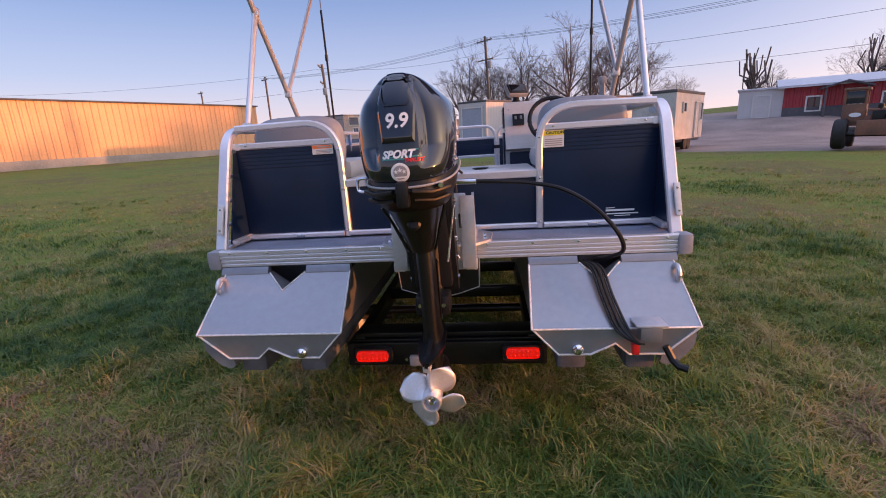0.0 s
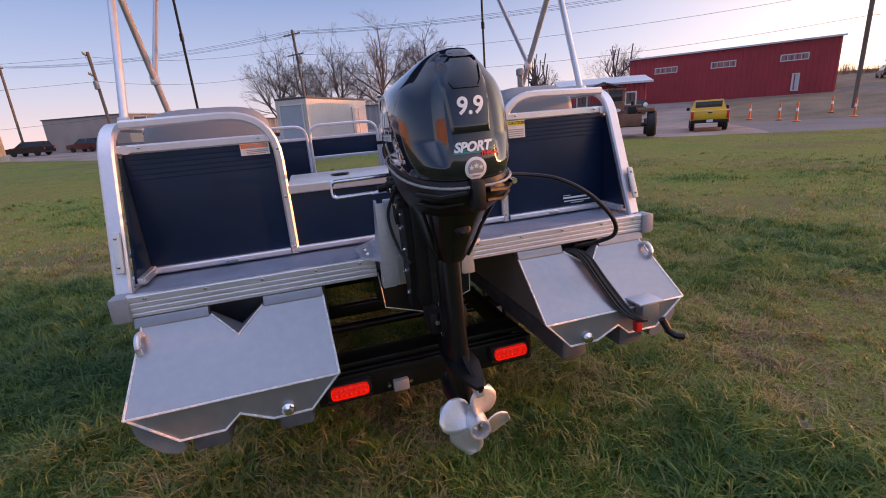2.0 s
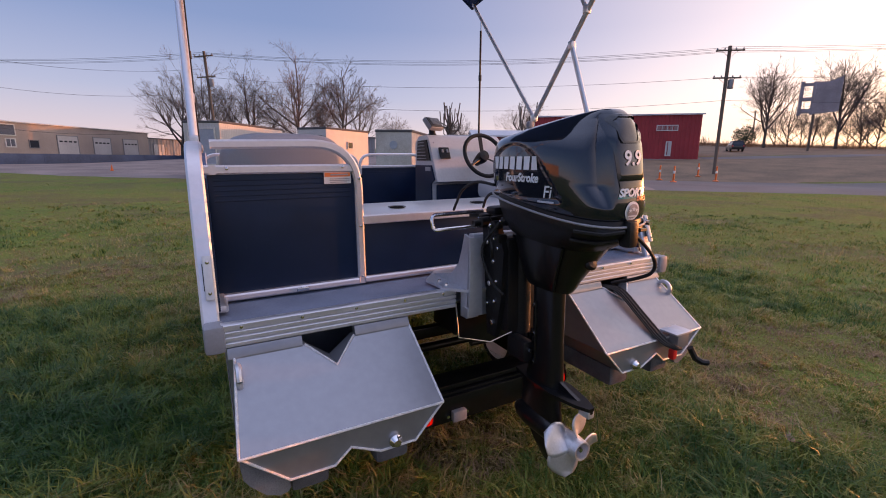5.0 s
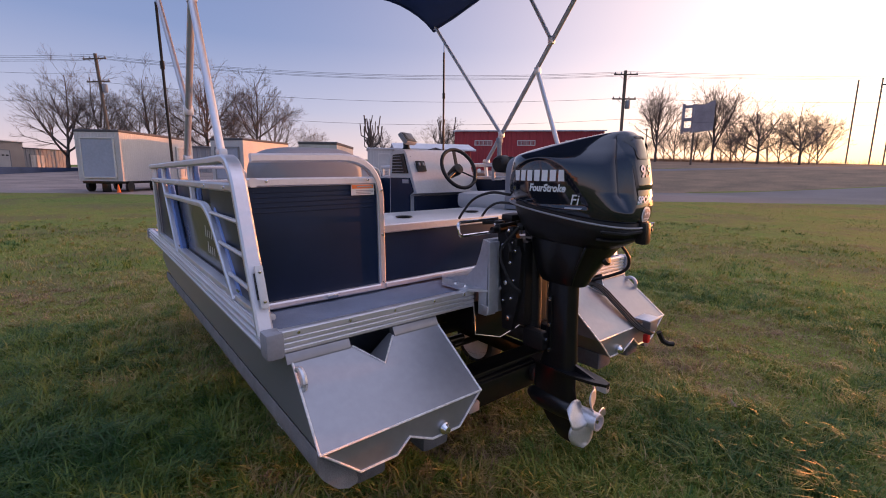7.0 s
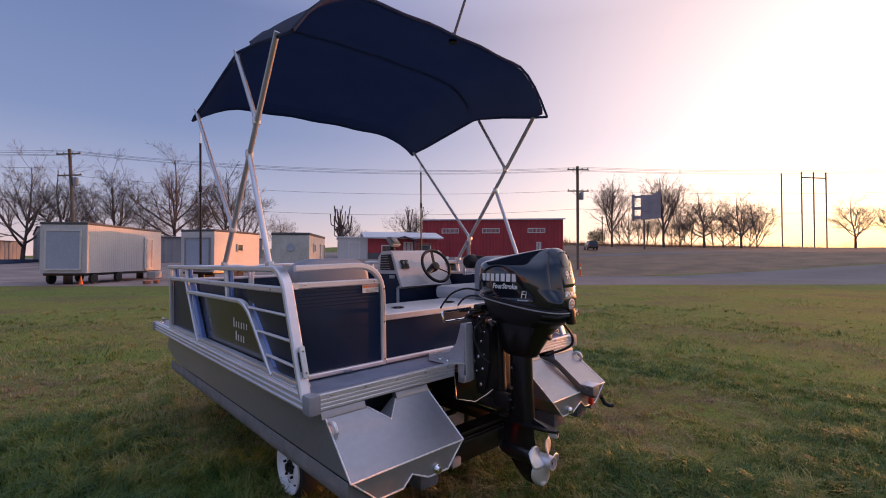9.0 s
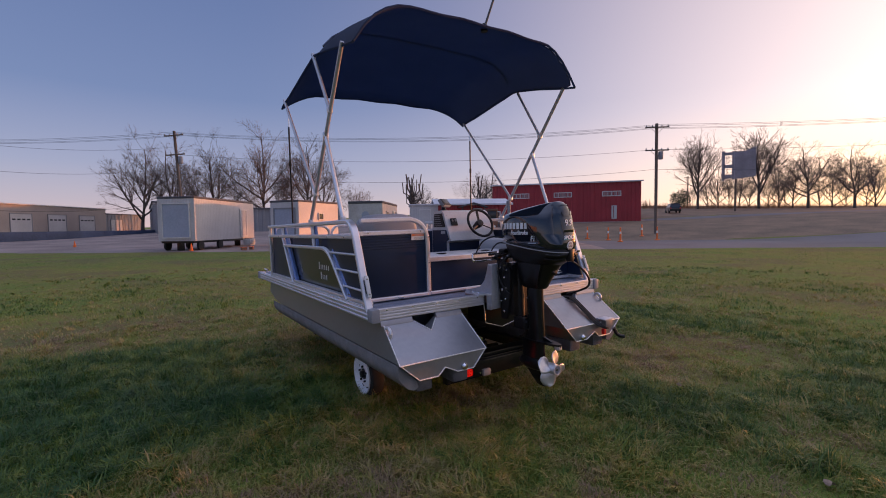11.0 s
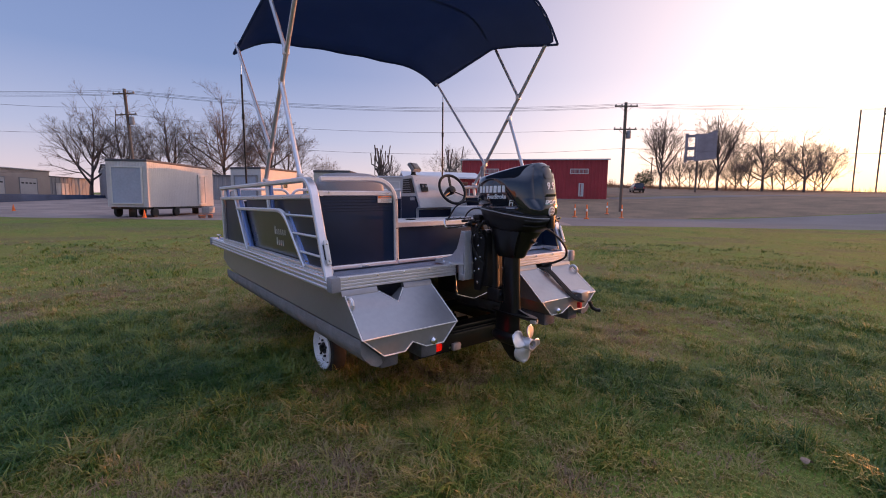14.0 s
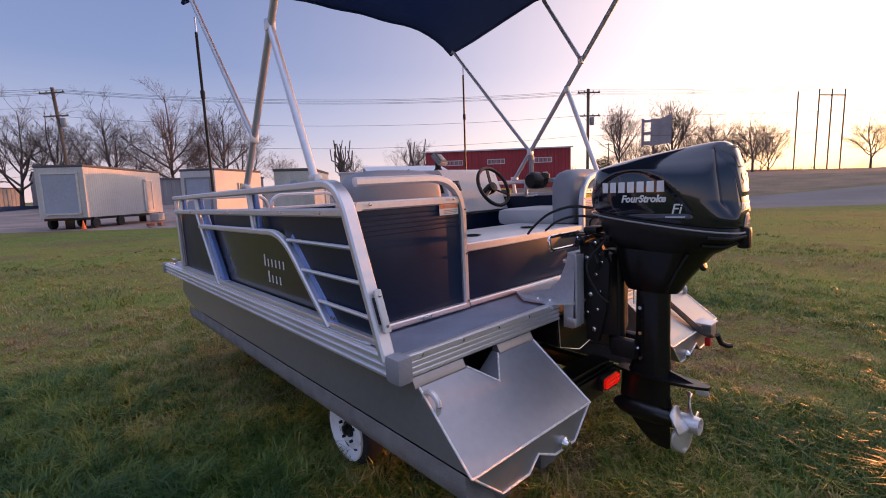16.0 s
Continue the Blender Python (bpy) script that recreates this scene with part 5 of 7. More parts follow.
# ---- boat trailer ----
tr = thing("boat_trailer", "black steel boat trailer with red tail lamps and white wheels", "trailer", BOAT)
beam = part("rear_beam", boxbm((0, 0.105, 0.365), (1.07, 0.06, 0.13), 0.006), M_BLACK, tr, "black steel rear crossbeam")
part("beam_flange", boxbm((0, 0.17, 0.462), (0.98, 0.13, 0.025), 0.005), M_BLACK, beam)
part("beam_flange", boxbm((0, 0.15, 0.438), (1.04, 0.12, 0.012), 0.003), M_BLACK, beam)
for x in (-0.515, 0.515):
    part("beam_cap", boxbm((x, 0.11, 0.365), (0.03, 0.075, 0.135), 0.008), M_BLACKPL, beam)
for x, z in ((-0.392, 0.368), (0.408, 0.376)):
    bez = part("tail_lamp", boxbm((x, 0.065, z), (0.215, 0.03, 0.09), 0.03), M_RUBBER, beam, "oval red tail lamp in a black grommet")
    lens = part("lens", boxbm((x, 0.05, z), (0.172, 0.02, 0.058), 0.022), M_RED, bez, "red ribbed lens")
    for i in range(7):
        for j in range(2):
            part("lamp_cell", turned([(0.0, 0.0), (0.009, 0.0), (0.006, 0.004), (0.0, 0.005)], pose(x - 0.066 + 0.022 * i, 0.04, z - 0.012 + 0.024 * j, 90, 0, 0), 8), M_RED, bez)
part("plate_lamp", boxbm((-0.155, 0.06, 0.335), (0.075, 0.03, 0.055), 0.008), M_GREYINK, beam, "grey plate lamp")
for x in (-0.21, -0.105):
    part("bolt", turned([(0.0, 0.0), (0.009, 0.0), (0.009, 0.01), (0.0, 0.01)], pose(x, 0.075, 0.335, 90, 0, 0), 6), M_CHROME, beam)
for x in (-0.47, 0.47):
    part("main_rail", boxbm((x, 1.75, 0.41), (0.06, 3.3, 0.09), 0.006), M_BLACK, tr, "black steel frame rail")
for y, z, w in ((0.82, 0.455, 0.9), (1.42, 0.45, 0.9), (2.3, 0.40, 0.9), (3.1, 0.40, 0.9)):
    part("crossmember", boxbm((0, y, z), (w, 0.06, 0.07), 0.006), M_BLACK, tr, "black steel crossmember")
part("tongue", boxbm((0, 4.0, 0.40), (0.08, 2.4, 0.10), 0.006), M_BLACK, tr)
part("coupler", boxbm((0, 5.25, 0.43), (0.09, 0.22, 0.08), 0.02), M_GREYINK, tr)
part("jack_leg", bar((0.09, 4.8, 0.0), (0.09, 4.8, 0.62), 0.03, n=12), M_GREYINK, tr)
part("winch_post", bar((0, 4.2, 0.40), (0, 4.1, 0.95), 0.07, 0.07, up=(0, 1, 0)), M_BLACK, tr)
for s in (-1, 1):
    for x in (0.905, 0.605):
        part("bunk", boxbm((s * x, 1.45, 0.482), (0.13, 3.34, 0.10), 0.02), M_CARPET, tr, "carpeted bunk board")
    ring = [(1.117, 0.650), (0.985, 0.527), (0.975, 0.487), (0.985, 0.474), (1.01, 0.468), (1.052, 0.486), (1.098, 0.535), (1.114, 0.562), (1.119, 0.60)]
    part("side_bunk", prism(bmesh.new(), [(s * x, z) for x, z in ring], "y", -0.255, 3.22), M_SIDEBUNK, tr, "pale grey carpeted side bunk")
for s in (-1, 1):
    for y in (0.62, 2.1):
        part("bunk_arm", boxbm((s * 0.70, y, 0.415), (0.50, 0.06, 0.05), 0.006), M_BLACK, tr)
    wm = pose(s * 0.78, 1.02, 0.205, 0, s * 90, 0)
    tyre = part("wheel", turned([(0.165, -0.062), (0.19, -0.066), (0.21, -0.055), (0.215, -0.03), (0.215, 0.03), (0.21, 0.055), (0.19, 0.066), (0.165, 0.062), (0.165, -0.062)], wm, 32, False), M_RUBBER, tr, "black trailer tyre")
    part("rim", turned([(0.0, 0.04), (0.05, 0.042), (0.06, 0.055), (0.10, 0.055), (0.125, 0.04), (0.15, 0.05), (0.165, 0.072), (0.178, 0.076), (0.178, 0.06), (0.165, 0.0), (0.0, 0.0)], wm, 32), M_RIM, tyre, "white steel rim")
    part("inner_dish", turned([(0.0, -0.02), (0.09, -0.02), (0.15, -0.05), (0.168, -0.06), (0.168, -0.05), (0.0, -0.01)], wm, 28), M_RIM, tyre, "white inner side of the rim")
    # slots aren't cut through; black discs paint their dark
    for k in range(8):
        a = 2 * math.pi * (k + 0.5) / 8
        part("slot_disc", turned([(0.0, 0.0), (0.016, 0.0), (0.016, 0.006), (0.0, 0.006)], wm @ pose(0.128 * math.cos(a), 0.128 * math.sin(a), 0.037) @ Matrix.Diagonal((0.8, 1.5, 1, 1)), 12), M_INK, tyre, "black disc for the dark of a rim slot")
    for k in range(5):
        a = 2 * math.pi * k / 5
        part("wheel_nut", turned([(0.0, 0.0), (0.011, 0.0), (0.009, 0.02), (0.0, 0.02)], wm @ pose(0.070 * math.cos(a), 0.070 * math.sin(a), 0.052), 6), M_BLACK, tyre)
    part("hub_cap", turned([(0.0, 0.085), (0.030, 0.08), (0.036, 0.058), (0.048, 0.057), (0.048, 0.04), (0.0, 0.04)], wm, 14), M_BLACK, tyre, "black hub")
    part("axle_stub", bar((s * 0.5, 1.02, 0.205), (s * 0.76, 1.02, 0.205), 0.025, n=10), M_BLACK, tr)
part("axle", bar((-0.6, 1.02, 0.25), (0.6, 1.02, 0.25), 0.03, n=10), M_BLACK, tr)

# ---- buildings and lots ----
def siding(L, W, z0, z1, step, depth=0.03):
    """Four walls of ribbed sheet round a plan L by W."""
    pts = []
    for (ax, ay), (bx, by) in (((0, 0), (L, 0)), ((L, 0), (L, W)), ((L, W), (0, W)), ((0, W), (0, 0))):
        d = math.hypot(bx - ax, by - ay)
        n = max(1, int(d / step)) if step else 1
        ux, uy = (bx - ax) / d, (by - ay) / d
        ox, oy = uy, -ux
        for i in range(n):
            t = d * i / n
            pts.append((ax + ux * t, ay + uy * t))
            if step:
                for f, o in ((0.45, 0), (0.55, depth), (0.80, depth), (0.9, 0)):
                    k = t + d / n * f
                    pts.append((ax + ux * k + ox * o, ay + uy * k + oy * o))
    bm = bmesh.new()
    loft(bm, [[(x, y, z0) for x, y in pts], [(x, y, z1) for x, y in pts]])
    return bm


def opening(parent, name, face, u, z0, w, h, L, W, pane, frame_mat, frame_w=0.08, mullions=0, label=""):
    """A window or door on the face 'front' (y=0), 'left' (x=0) or 'right' (x=L) of a building."""
    m = {"front": pose(0, 0, 0), "left": pose(0, W, 0, 0, 0, -90), "right": pose(L, 0, 0, 0, 0, 90)}[face]
    p = part(name, boxbm((u + w / 2, -0.035, z0 + h / 2), (w, 0.05, h), 0.0, m), pane, parent, label)
    for c, s in (((u + w / 2, -0.06, z0 + h), (w + frame_w, 0.08, frame_w)), ((u + w / 2, -0.06, z0), (w + frame_w, 0.08, frame_w)), ((u, -0.06, z0 + h / 2), (frame_w, 0.08, h)), ((u + w, -0.06, z0 + h / 2), (frame_w, 0.08, h))):
        part("frame", boxbm(c, s, 0.0, m), frame_mat, p)
    for k in range(mullions):
        part("mullion", boxbm((u + w * (k + 1) / (mullions + 1), -0.062, z0 + h / 2), (0.05, 0.06, h), 0.0, m), frame_mat, p)
    return p


def building(name, label, category, x, y, yaw, L, W, z0, z1, wall, roof, step=0.0, kind="flat", rise=0.6, eave=0.15):
    b = thing(name, label, category, pose(x, y, 0, 0, 0, yaw))
    part("wall", siding(L, W, z0, z1, step, 0.06 if step > 0.3 else 0.006), wall, b, smooth=False)
    bm = bmesh.new()
    e = eave
    if kind == "flat":
        box(bm, (L / 2, W / 2, z1 + 0.06), (L + 2 * e, W + 2 * e, 0.16), 0.03)
    elif kind == "gable":
        prism(bm, [(-e, z1), (W / 2, z1 + rise), (W + e, z1), (W + e, z1 + 0.18), (W / 2, z1 + rise + 0.18), (-e, z1 + 0.18)], "x", -e, L + e)
        part("gable_end", prism(bmesh.new(), [(0, z1 - 0.02), (W / 2, z1 + rise), (W, z1 - 0.02)], "x", 0, L), wall, b)
    else:
        prism(bm, [(-e, z1), (W + e, z1 + rise), (W + e, z1 + rise + 0.14), (-e, z1 + 0.14)], "x", -e, L + e)
    part("roof", bm, roof, b)
    return b


def far(az, d, ex=-2.5, ey=-2.9):
    return ex + d * math.sin(radians(az)), ey + d * math.cos(radians(az))


wh = building("warehouse", "long metal warehouse, its tan coloured towards the low sun's orange", "warehouse", -49.4, 15.5, 63.67, 45, 20, 0.9, 6.1, M_SUNWARMTAN, M_ROOFDARK, 0.6, eave=0.2)
part("footing", boxbm((22.5, 10, 0.35), (45.2, 20.2, 1.3), 0.02), M_CONCRETE, wh, "concrete footing wall")
of = building("workshop", "long brown-grey workshop with white roller doors and mirror-like windows", "workshop", -21.93, 68.39, 60.6, 27, 14, 0.3, 5.1, M_OFFICEWALL, M_ROOFDARK, 0.0, eave=0.1)
part("eave_trim", boxbm((13.5, -0.14, 5.16), (27.2, 0.05, 0.12), 0.01), M_TRIM, of, "pale metal roof edge")
opening(of, "window", "front", 1.05, 3.6, 2.1, 1.25, 27, 14, M_MIRRORPANE, M_TRIM, 0.1)
opening(of, "window", "front", 1.8, 2.25, 1.2, 0.95, 27, 14, M_MIRRORPANE, M_TRIM, 0.12, 1)
opening(of, "window", "front", 4.8, 2.2, 1.3, 0.95, 27, 14, M_GLASS, M_GREYMETAL, 0.08)
for u in (8.85, 14.9, 20.9):
    door = opening(of, "roller_door", "front", u, 0.6, 3.35, 3.3, 27, 14, M_WHITEMETAL, M_GREYMETAL, 0.1, 0, "white roller door with four small panes")
    for k in range(4):
        part("door_pane", boxbm((u + 0.55 + 0.75 * k, -0.075, 3.15), (0.45, 0.03, 0.2), 0.0), M_GLASS, door)
gw = building("garage_block", "low grey garage block with a white roller door", "garage", -8.7, 91.9, 60.6, 10, 10, 0.4, 4.3, M_GREYMETAL, M_ROOFDARK, 0.9)
opening(gw, "roller_door", "front", 1.2, 0.7, 3.2, 2.7, 10, 10, M_WHITEMETAL, M_GREYMETAL, 0.1, 0, "white roller door")
# unseen depth added behind the front, to shade the workshop's right part
building("grey_shed", "blue-grey metal shed behind the lot, deepened out of sight for shade", "shed", -1.6, 70, 2, 6, 22, 0.4, 5.2, M_GREYMETAL, M_ROOFDARK, 0.7, "gable", 0.7)
# hall kept lower than it stands, so sun passes to the workshop's left end
building("grey_hall", "long grey metal hall with a low gable roof", "hall", 7.5, 64, -14, 14, 12, 0.6, 4.2, M_GREYMETAL, M_ROOFDARK, 0.9, "gable", 0.3)
bf = thing("blue_fence", "low blue painted fence beyond the lot", "fence", pose(-20.8, 56.2, 0, 0, 0, 46))
for k in range(18):
    part("fence_panel", boxbm((k * 2.4 + 1.2, 0, 0.75), (2.394, 0.06, 1.5), 0.006), M_BLUEFENCE, bf)


def cargo_trailer(name, label, x, y, yaw, L, W, z0, z1, wall, roof, ribs=0.0, axles=(0.42, 0.55)):
    b = building(name, label, "trailer", x, y, yaw, L, W, z0, z1, wall, roof, ribs, eave=0.03)
    part("skirt", boxbm((L / 2, W / 2, z0 - 0.08), (L * 0.98, W * 0.9, 0.16), 0.02), M_BLACK, b)
    g = ground_height(x, y) + 0.05
    for u in (L * axles[0], L * axles[1]):
        for v in (0.12, W - 0.12):
            part("wheel", turned([(0.0, -0.1), (0.22, -0.1), (0.34, -0.08), (0.34, 0.08), (0.22, 0.1), (0.0, 0.1)], pose(u, v, g + 0.34, 90, 0, 0), 18), M_RUBBER, b)
    for u in (0.4, L - 0.4):
        part("stand", boxbm((u, W / 2, (g + z0) / 2), (0.1, 0.5, z0 - g), 0.01), M_BLACK, b)
    return b


ct = cargo_trailer("mobile_office", "white trailer office with one side lit orange", 0.2, 33.0, 53.1, 8.5, 2.7, 0.72, 3.72, M_WHITEMETAL, M_ROOFDARK, 0.2, (0.09, 0.38))
opening(ct, "end_door", "left", 0.35, 0.95, 2.0, 2.4, 8.5, 2.7, M_BLUEDOOR, M_TRIM, 0.08, 0, "pale blue-grey ramp door")
opening(ct, "side_door", "front", 6.1, 0.9, 1.0, 2.2, 8.5, 2.7, M_WORNWHITE, M_TRIM, 0.1)
part("step", boxbm((6.6, -0.5, 0.42), (0.9, 0.6, 0.5), 0.03), M_WORNWHITE, ct)
ct = cargo_trailer("cargo_trailer", "white cargo trailer with a blue-grey roller door", 7.1, 31.9, 36.0, 5.2, 2.7, 0.70, 3.55, M_WHITEMETAL, M_ROOFDARK)
opening(ct, "roller_door", "left", 0.4, 0.85, 1.95, 2.2, 5.2, 2.7, M_BLUEDOOR, M_GREYMETAL, 0.1, 0, "blue-grey roller door")
opening(ct, "window", "front", 2.4, 2.2, 0.6, 0.5, 5.2, 2.7, M_GLASS, M_TRIM, 0.06)
ct = cargo_trailer("old_trailer", "weathered white trailer with a dark rounded roof", 9.98, 23.2, 53, 5.4, 2.2, 0.62, 3.05, M_WORNWHITE, M_ROOFDARK)
opening(ct, "window", "front", 1.1, 2.05, 0.5, 0.5, 5.4, 2.2, M_GLASS, M_TRIM, 0.06)
opening(ct, "side_door", "front", 3.5, 0.7, 0.75, 1.9, 5.4, 2.2, M_WORNWHITE, M_TRIM, 0.06)
opening(ct, "window", "front", 4.5, 1.6, 0.45, 1.0, 5.4, 2.2, M_GLASS, M_TRIM, 0.06)
part("round_mark", turned([(0.0, 0.0), (0.24, 0.0), (0.24, 0.02), (0.0, 0.02)], pose(-0.03, 1.1, 2.3, 0, -90, 0), 20), M_BLUEDOOR, ct, "dull round mark")
part("tow_bar", bar((-1.2, 1.1, 0.5), (0, 1.1, 0.6), 0.06, 0.06), M_BLACK, ct)
ws = building("white_shed", "small white shed with a double door", "shed", 23.3, 43.6, -28, 3.3, 5, 1.3, 4.0, M_WHITEMETAL, M_ROOFWHITE, 0.3)
opening(ws, "shed_door", "front", 1.1, 1.6, 1.3, 1.9, 3.3, 5, M_WHITEMETAL, M_TRIM, 0.08)
rw = building("red_office", "low red building with a pale metal roof", "building", 26.2, 42.0, -28, 8.4, 7, 1.0, 3.95, M_REDMETAL, M_ROOFWHITE, 0.45, "gable", 0.8, 0.5)
part("wainscot", boxbm((4.2, -0.02, 1.6), (8.4, 0.09, 1.4), 0.0), M_ROOFDARK, rw, "dark grey lower siding")
for u in (1.6, 6.4):
    opening(rw, "window", "front", u, 1.95, 1.0, 1.2, 8.4, 7, M_GLASS, M_TRIM, 0.12)
opening(rw, "door", "front", 4.2, 1.55, 1.0, 2.0, 8.4, 7, M_WHITEMETAL, M_TRIM, 0.1)
for u in (2.75, 5.35):
    part("porch_post", boxbm((u, -1.05, 2.4), (0.14, 0.14, 2.8), 0.01), M_ROOFDARK, rw)
part("porch_roof", prism(bmesh.new(), [(2.4, 3.62), (4.05, 4.12), (5.7, 3.62), (5.7, 3.74), (4.05, 4.25), (2.4, 3.74)], "y", -1.3, 0.0), M_ROOFDARK, rw, "dark gabled porch roof")
rb = building("red_barn", "large red metal barn with high strip windows", "barn", 42.0, 51.1, -48.1, 21.2, 13, 1.8, 7.5, M_REDMETAL, M_ROOFWHITE, 0.5, "gable", 0.5, 0.3)
for u in (3.0, 9.2, 16.0):
    opening(rb, "strip_window", "front", u, 5.55, 2.5, 0.65, 21.2, 13, M_DIMPANE, M_TRIM, 0.1, 3)
opening(rb, "door", "front", 17.3, 2.3, 0.6, 1.8, 21.2, 13, M_WHITEMETAL, M_TRIM, 0.1)


# ---- poles and wires ----
def utility_pole(x, y, h, arms, yaw, transformer=False, tilt=0.0):
    g = ground_height(x, y)
    p = thing("utility_pole", "weathered wooden utility pole with cross-arms", "utility pole", pose(x - h * 0.5 * math.sin(radians(tilt)), y, g, 0, tilt, 0) @ pose(0, 0, 0, 0, 0, yaw), "roadside poles")
    part("pole", sweep(bmesh.new(), [(0, 0, -0.3), (0, 0, h * 0.5), (0, 0, h)], 0.15, n=10), M_WOODPOLE, p)
    for z in arms:
        arm = part("cross_arm", boxbm((0, -0.17, h - z), (2.3, 0.1, 0.13), 0.01), M_WOODPOLE, p)
        for u in (-1.05, -0.45, 0.45, 1.05):
            part("insulator", turned([(0.0, 0.0), (0.05, 0.0), (0.07, 0.08), (0.03, 0.16), (0.0, 0.18)], pose(u, -0.17, h - z + 0.06), 8), M_GREYINK, arm)
        for s in (-1, 1):
            part("brace", bar((s * 0.7, -0.17, h - z), (0, -0.14, h - z - 0.6), 0.03, 0.03), M_WOODPOLE, arm)
    if transformer:
        part("transformer", turned([(0.0, 0.0), (0.22, 0.0), (0.24, 0.05), (0.24, 0.75), (0.2, 0.8), (0.0, 0.82)], pose(0.42, 0, h - 3.6), 14), M_GREYMETAL, p)
    return g + h


PA, PB, PC, PW = (0.5, 55.4), (41.0, 23.8), (-19.5, 55.0), (-36.6, 74.5)
za = utility_pole(*PA, 12.0, (0.5, 2.6), -40, True, -3.0)
zb = utility_pole(*PB, 11.2, (0.4, 2.7), -40, True)
zc = utility_pole(*PC, 10.2, (0.3, 2.2), -85, True, -3.0)
zw = utility_pole(*PW, 11.5, (0.5,), -40)
utility_pole(-62, 96, 12, (0.4,), -30)
utility_pole(*far(61.7, 150), 9, (0.4,), -40)
wires = thing("power_lines", "thin sagging power lines between the poles", "power line")


def wire(a, b, sag, r=0.013):
    a, b = Vector(a), Vector(b)
    part("wire", sweep(bmesh.new(), [a.lerp(b, i / 14) - Vector((0, 0, sag * 4 * (i / 14) * (1 - i / 14))) for i in range(15)], r, n=4), M_WIRE, wires)


NXT = (95.0, -18.0)
for du, z in ((-1.0, 0.3), (-0.4, 0.3), (0.5, 0.3), (1.0, 0.3)):
    ox, oy = 0.61 * du, 0.79 * du
    wire((PA[0] + ox, PA[1] + oy, za - z), (PB[0] + ox, PB[1] + oy, zb - z), 1.0)
    wire((PB[0] + ox, PB[1] + oy, zb - z), (NXT[0] + ox, NXT[1] + oy, 14), 1.0)
    wire((PW[0] + ox, PW[1] + oy, zw - z), (PA[0] + ox, PA[1] + oy, za - z), 0.9)
for z, sag in ((2.6, 1.0), (4.6, 1.2)):
    wire((PA[0], PA[1], za - z), (PB[0], PB[1], zb - z), sag)
    wire((PB[0], PB[1], zb - z), (NXT[0], NXT[1], 14 - z), sag)
for z, sag in ((0.5, 0.8), (2.8, 0.9), (6.4, 1.0)):
    wire((-75, 58, zc - z), (PC[0], PC[1], zc - z), sag)
    wire((PC[0], PC[1], zc - z), (PA[0], PA[1], za - z - 1.2), sag)

# high-voltage frame and single mast far beyond the road
for az0, n, arm in ((79.5, 1, False), (81.1, 3, True)):
    hv = thing("transmission_tower", "distant tall wooden transmission poles", "pylon")
    tops = []
    for k in range(n):
        x, y = far(az0 + 0.93 * k, 150, -2.16, -2.03)
        part("mast", bar((x, y, ground_height(x, y) - 0.5), (x, y, 24.5 - 0.4 * k), 0.17, n=8), M_WOODPOLE, hv)
        tops.append((x, y, 23.0 - 0.4 * k))
    if arm:
        part("cross_arm", bar(tops[0], tops[-1], 0.25, 0.3), M_WOODPOLE, hv)

# roadside sign on one post
sx, sy = far(66.4, 95)
sg = ground_height(sx, sy)
sign = thing("roadside_sign", "roadside sign board paled for haze, on a tall post", "sign", pose(sx, sy, 0, 0, 0, -66.4))
part("post", bar((-0.4, 0, sg - 0.3), (-0.4, 0, 14.0), 0.35, 0.35, up=(0, 1, 0)), M_WOODPOLE, sign)
part("board", prism(bmesh.new(), [(-0.6, 9.1), (2.5, 9.4), (2.5, 14.6), (0.9, 13.9), (-0.6, 13.9)], "y", -0.2, 0.0), M_SIGN, sign)
for c, s in (((-2.3, -0.1, 11.5), (0.5, 0.2, 5.2)), ((-0.8, -0.1, 11.5), (0.4, 0.2, 5.0)), ((-1.6, -0.1, 9.6), (1.2, 0.2, 0.7)), ((-1.6, -0.1, 11.4), (1.2, 0.2, 0.6)), ((-1.6, -0.1, 13.6), (1.2, 0.2, 0.5))):
    part("board_frame", boxbm(c, s, 0.02), M_SIGN, sign)
for az, d in ((53.07, 41), (54.47, 37), (56.95, 46), (58.64, 41), (50.6, 44)):
    x, y = far(az, d, -0.65, -1.75)
    g = ground_height(x, y) + 0.08
    dl = thing("delineator", "orange delineator post with a white band", "traffic post", pose(x, y, g), "orange posts by the road")
    part("post", turned([(0.0, 0.0), (0.22, 0.0), (0.22, 0.05), (0.07, 0.1), (0.055, 1.15), (0.0, 1.18)], None, 12), M_CONE, dl)
    part("band", turned([(0.0, 0.62), (0.066, 0.62), (0.064, 0.82), (0.0, 0.82)], None, 12), M_DECAL, dl)


# ---- vehicles ----
def wheel_at(parent, u, v, z, r, w, name="wheel", rim=M_GREYINK):
    t = part(name, turned([(r * 0.5, -w / 2), (r * 0.9, -w / 2), (r, -w * 0.35), (r, w * 0.35), (r * 0.9, w / 2), (r * 0.5, w / 2)], pose(u, v, z, 0, 90, 0), 22), M_RUBBER, parent, "black tyre")
    part("rim", turned([(0.0, -w * 0.4), (r * 0.56, -w * 0.4), (r * 0.56, w * 0.4), (0.0, w * 0.4)], pose(u, v, z, 0, 90, 0), 18), rim, t)


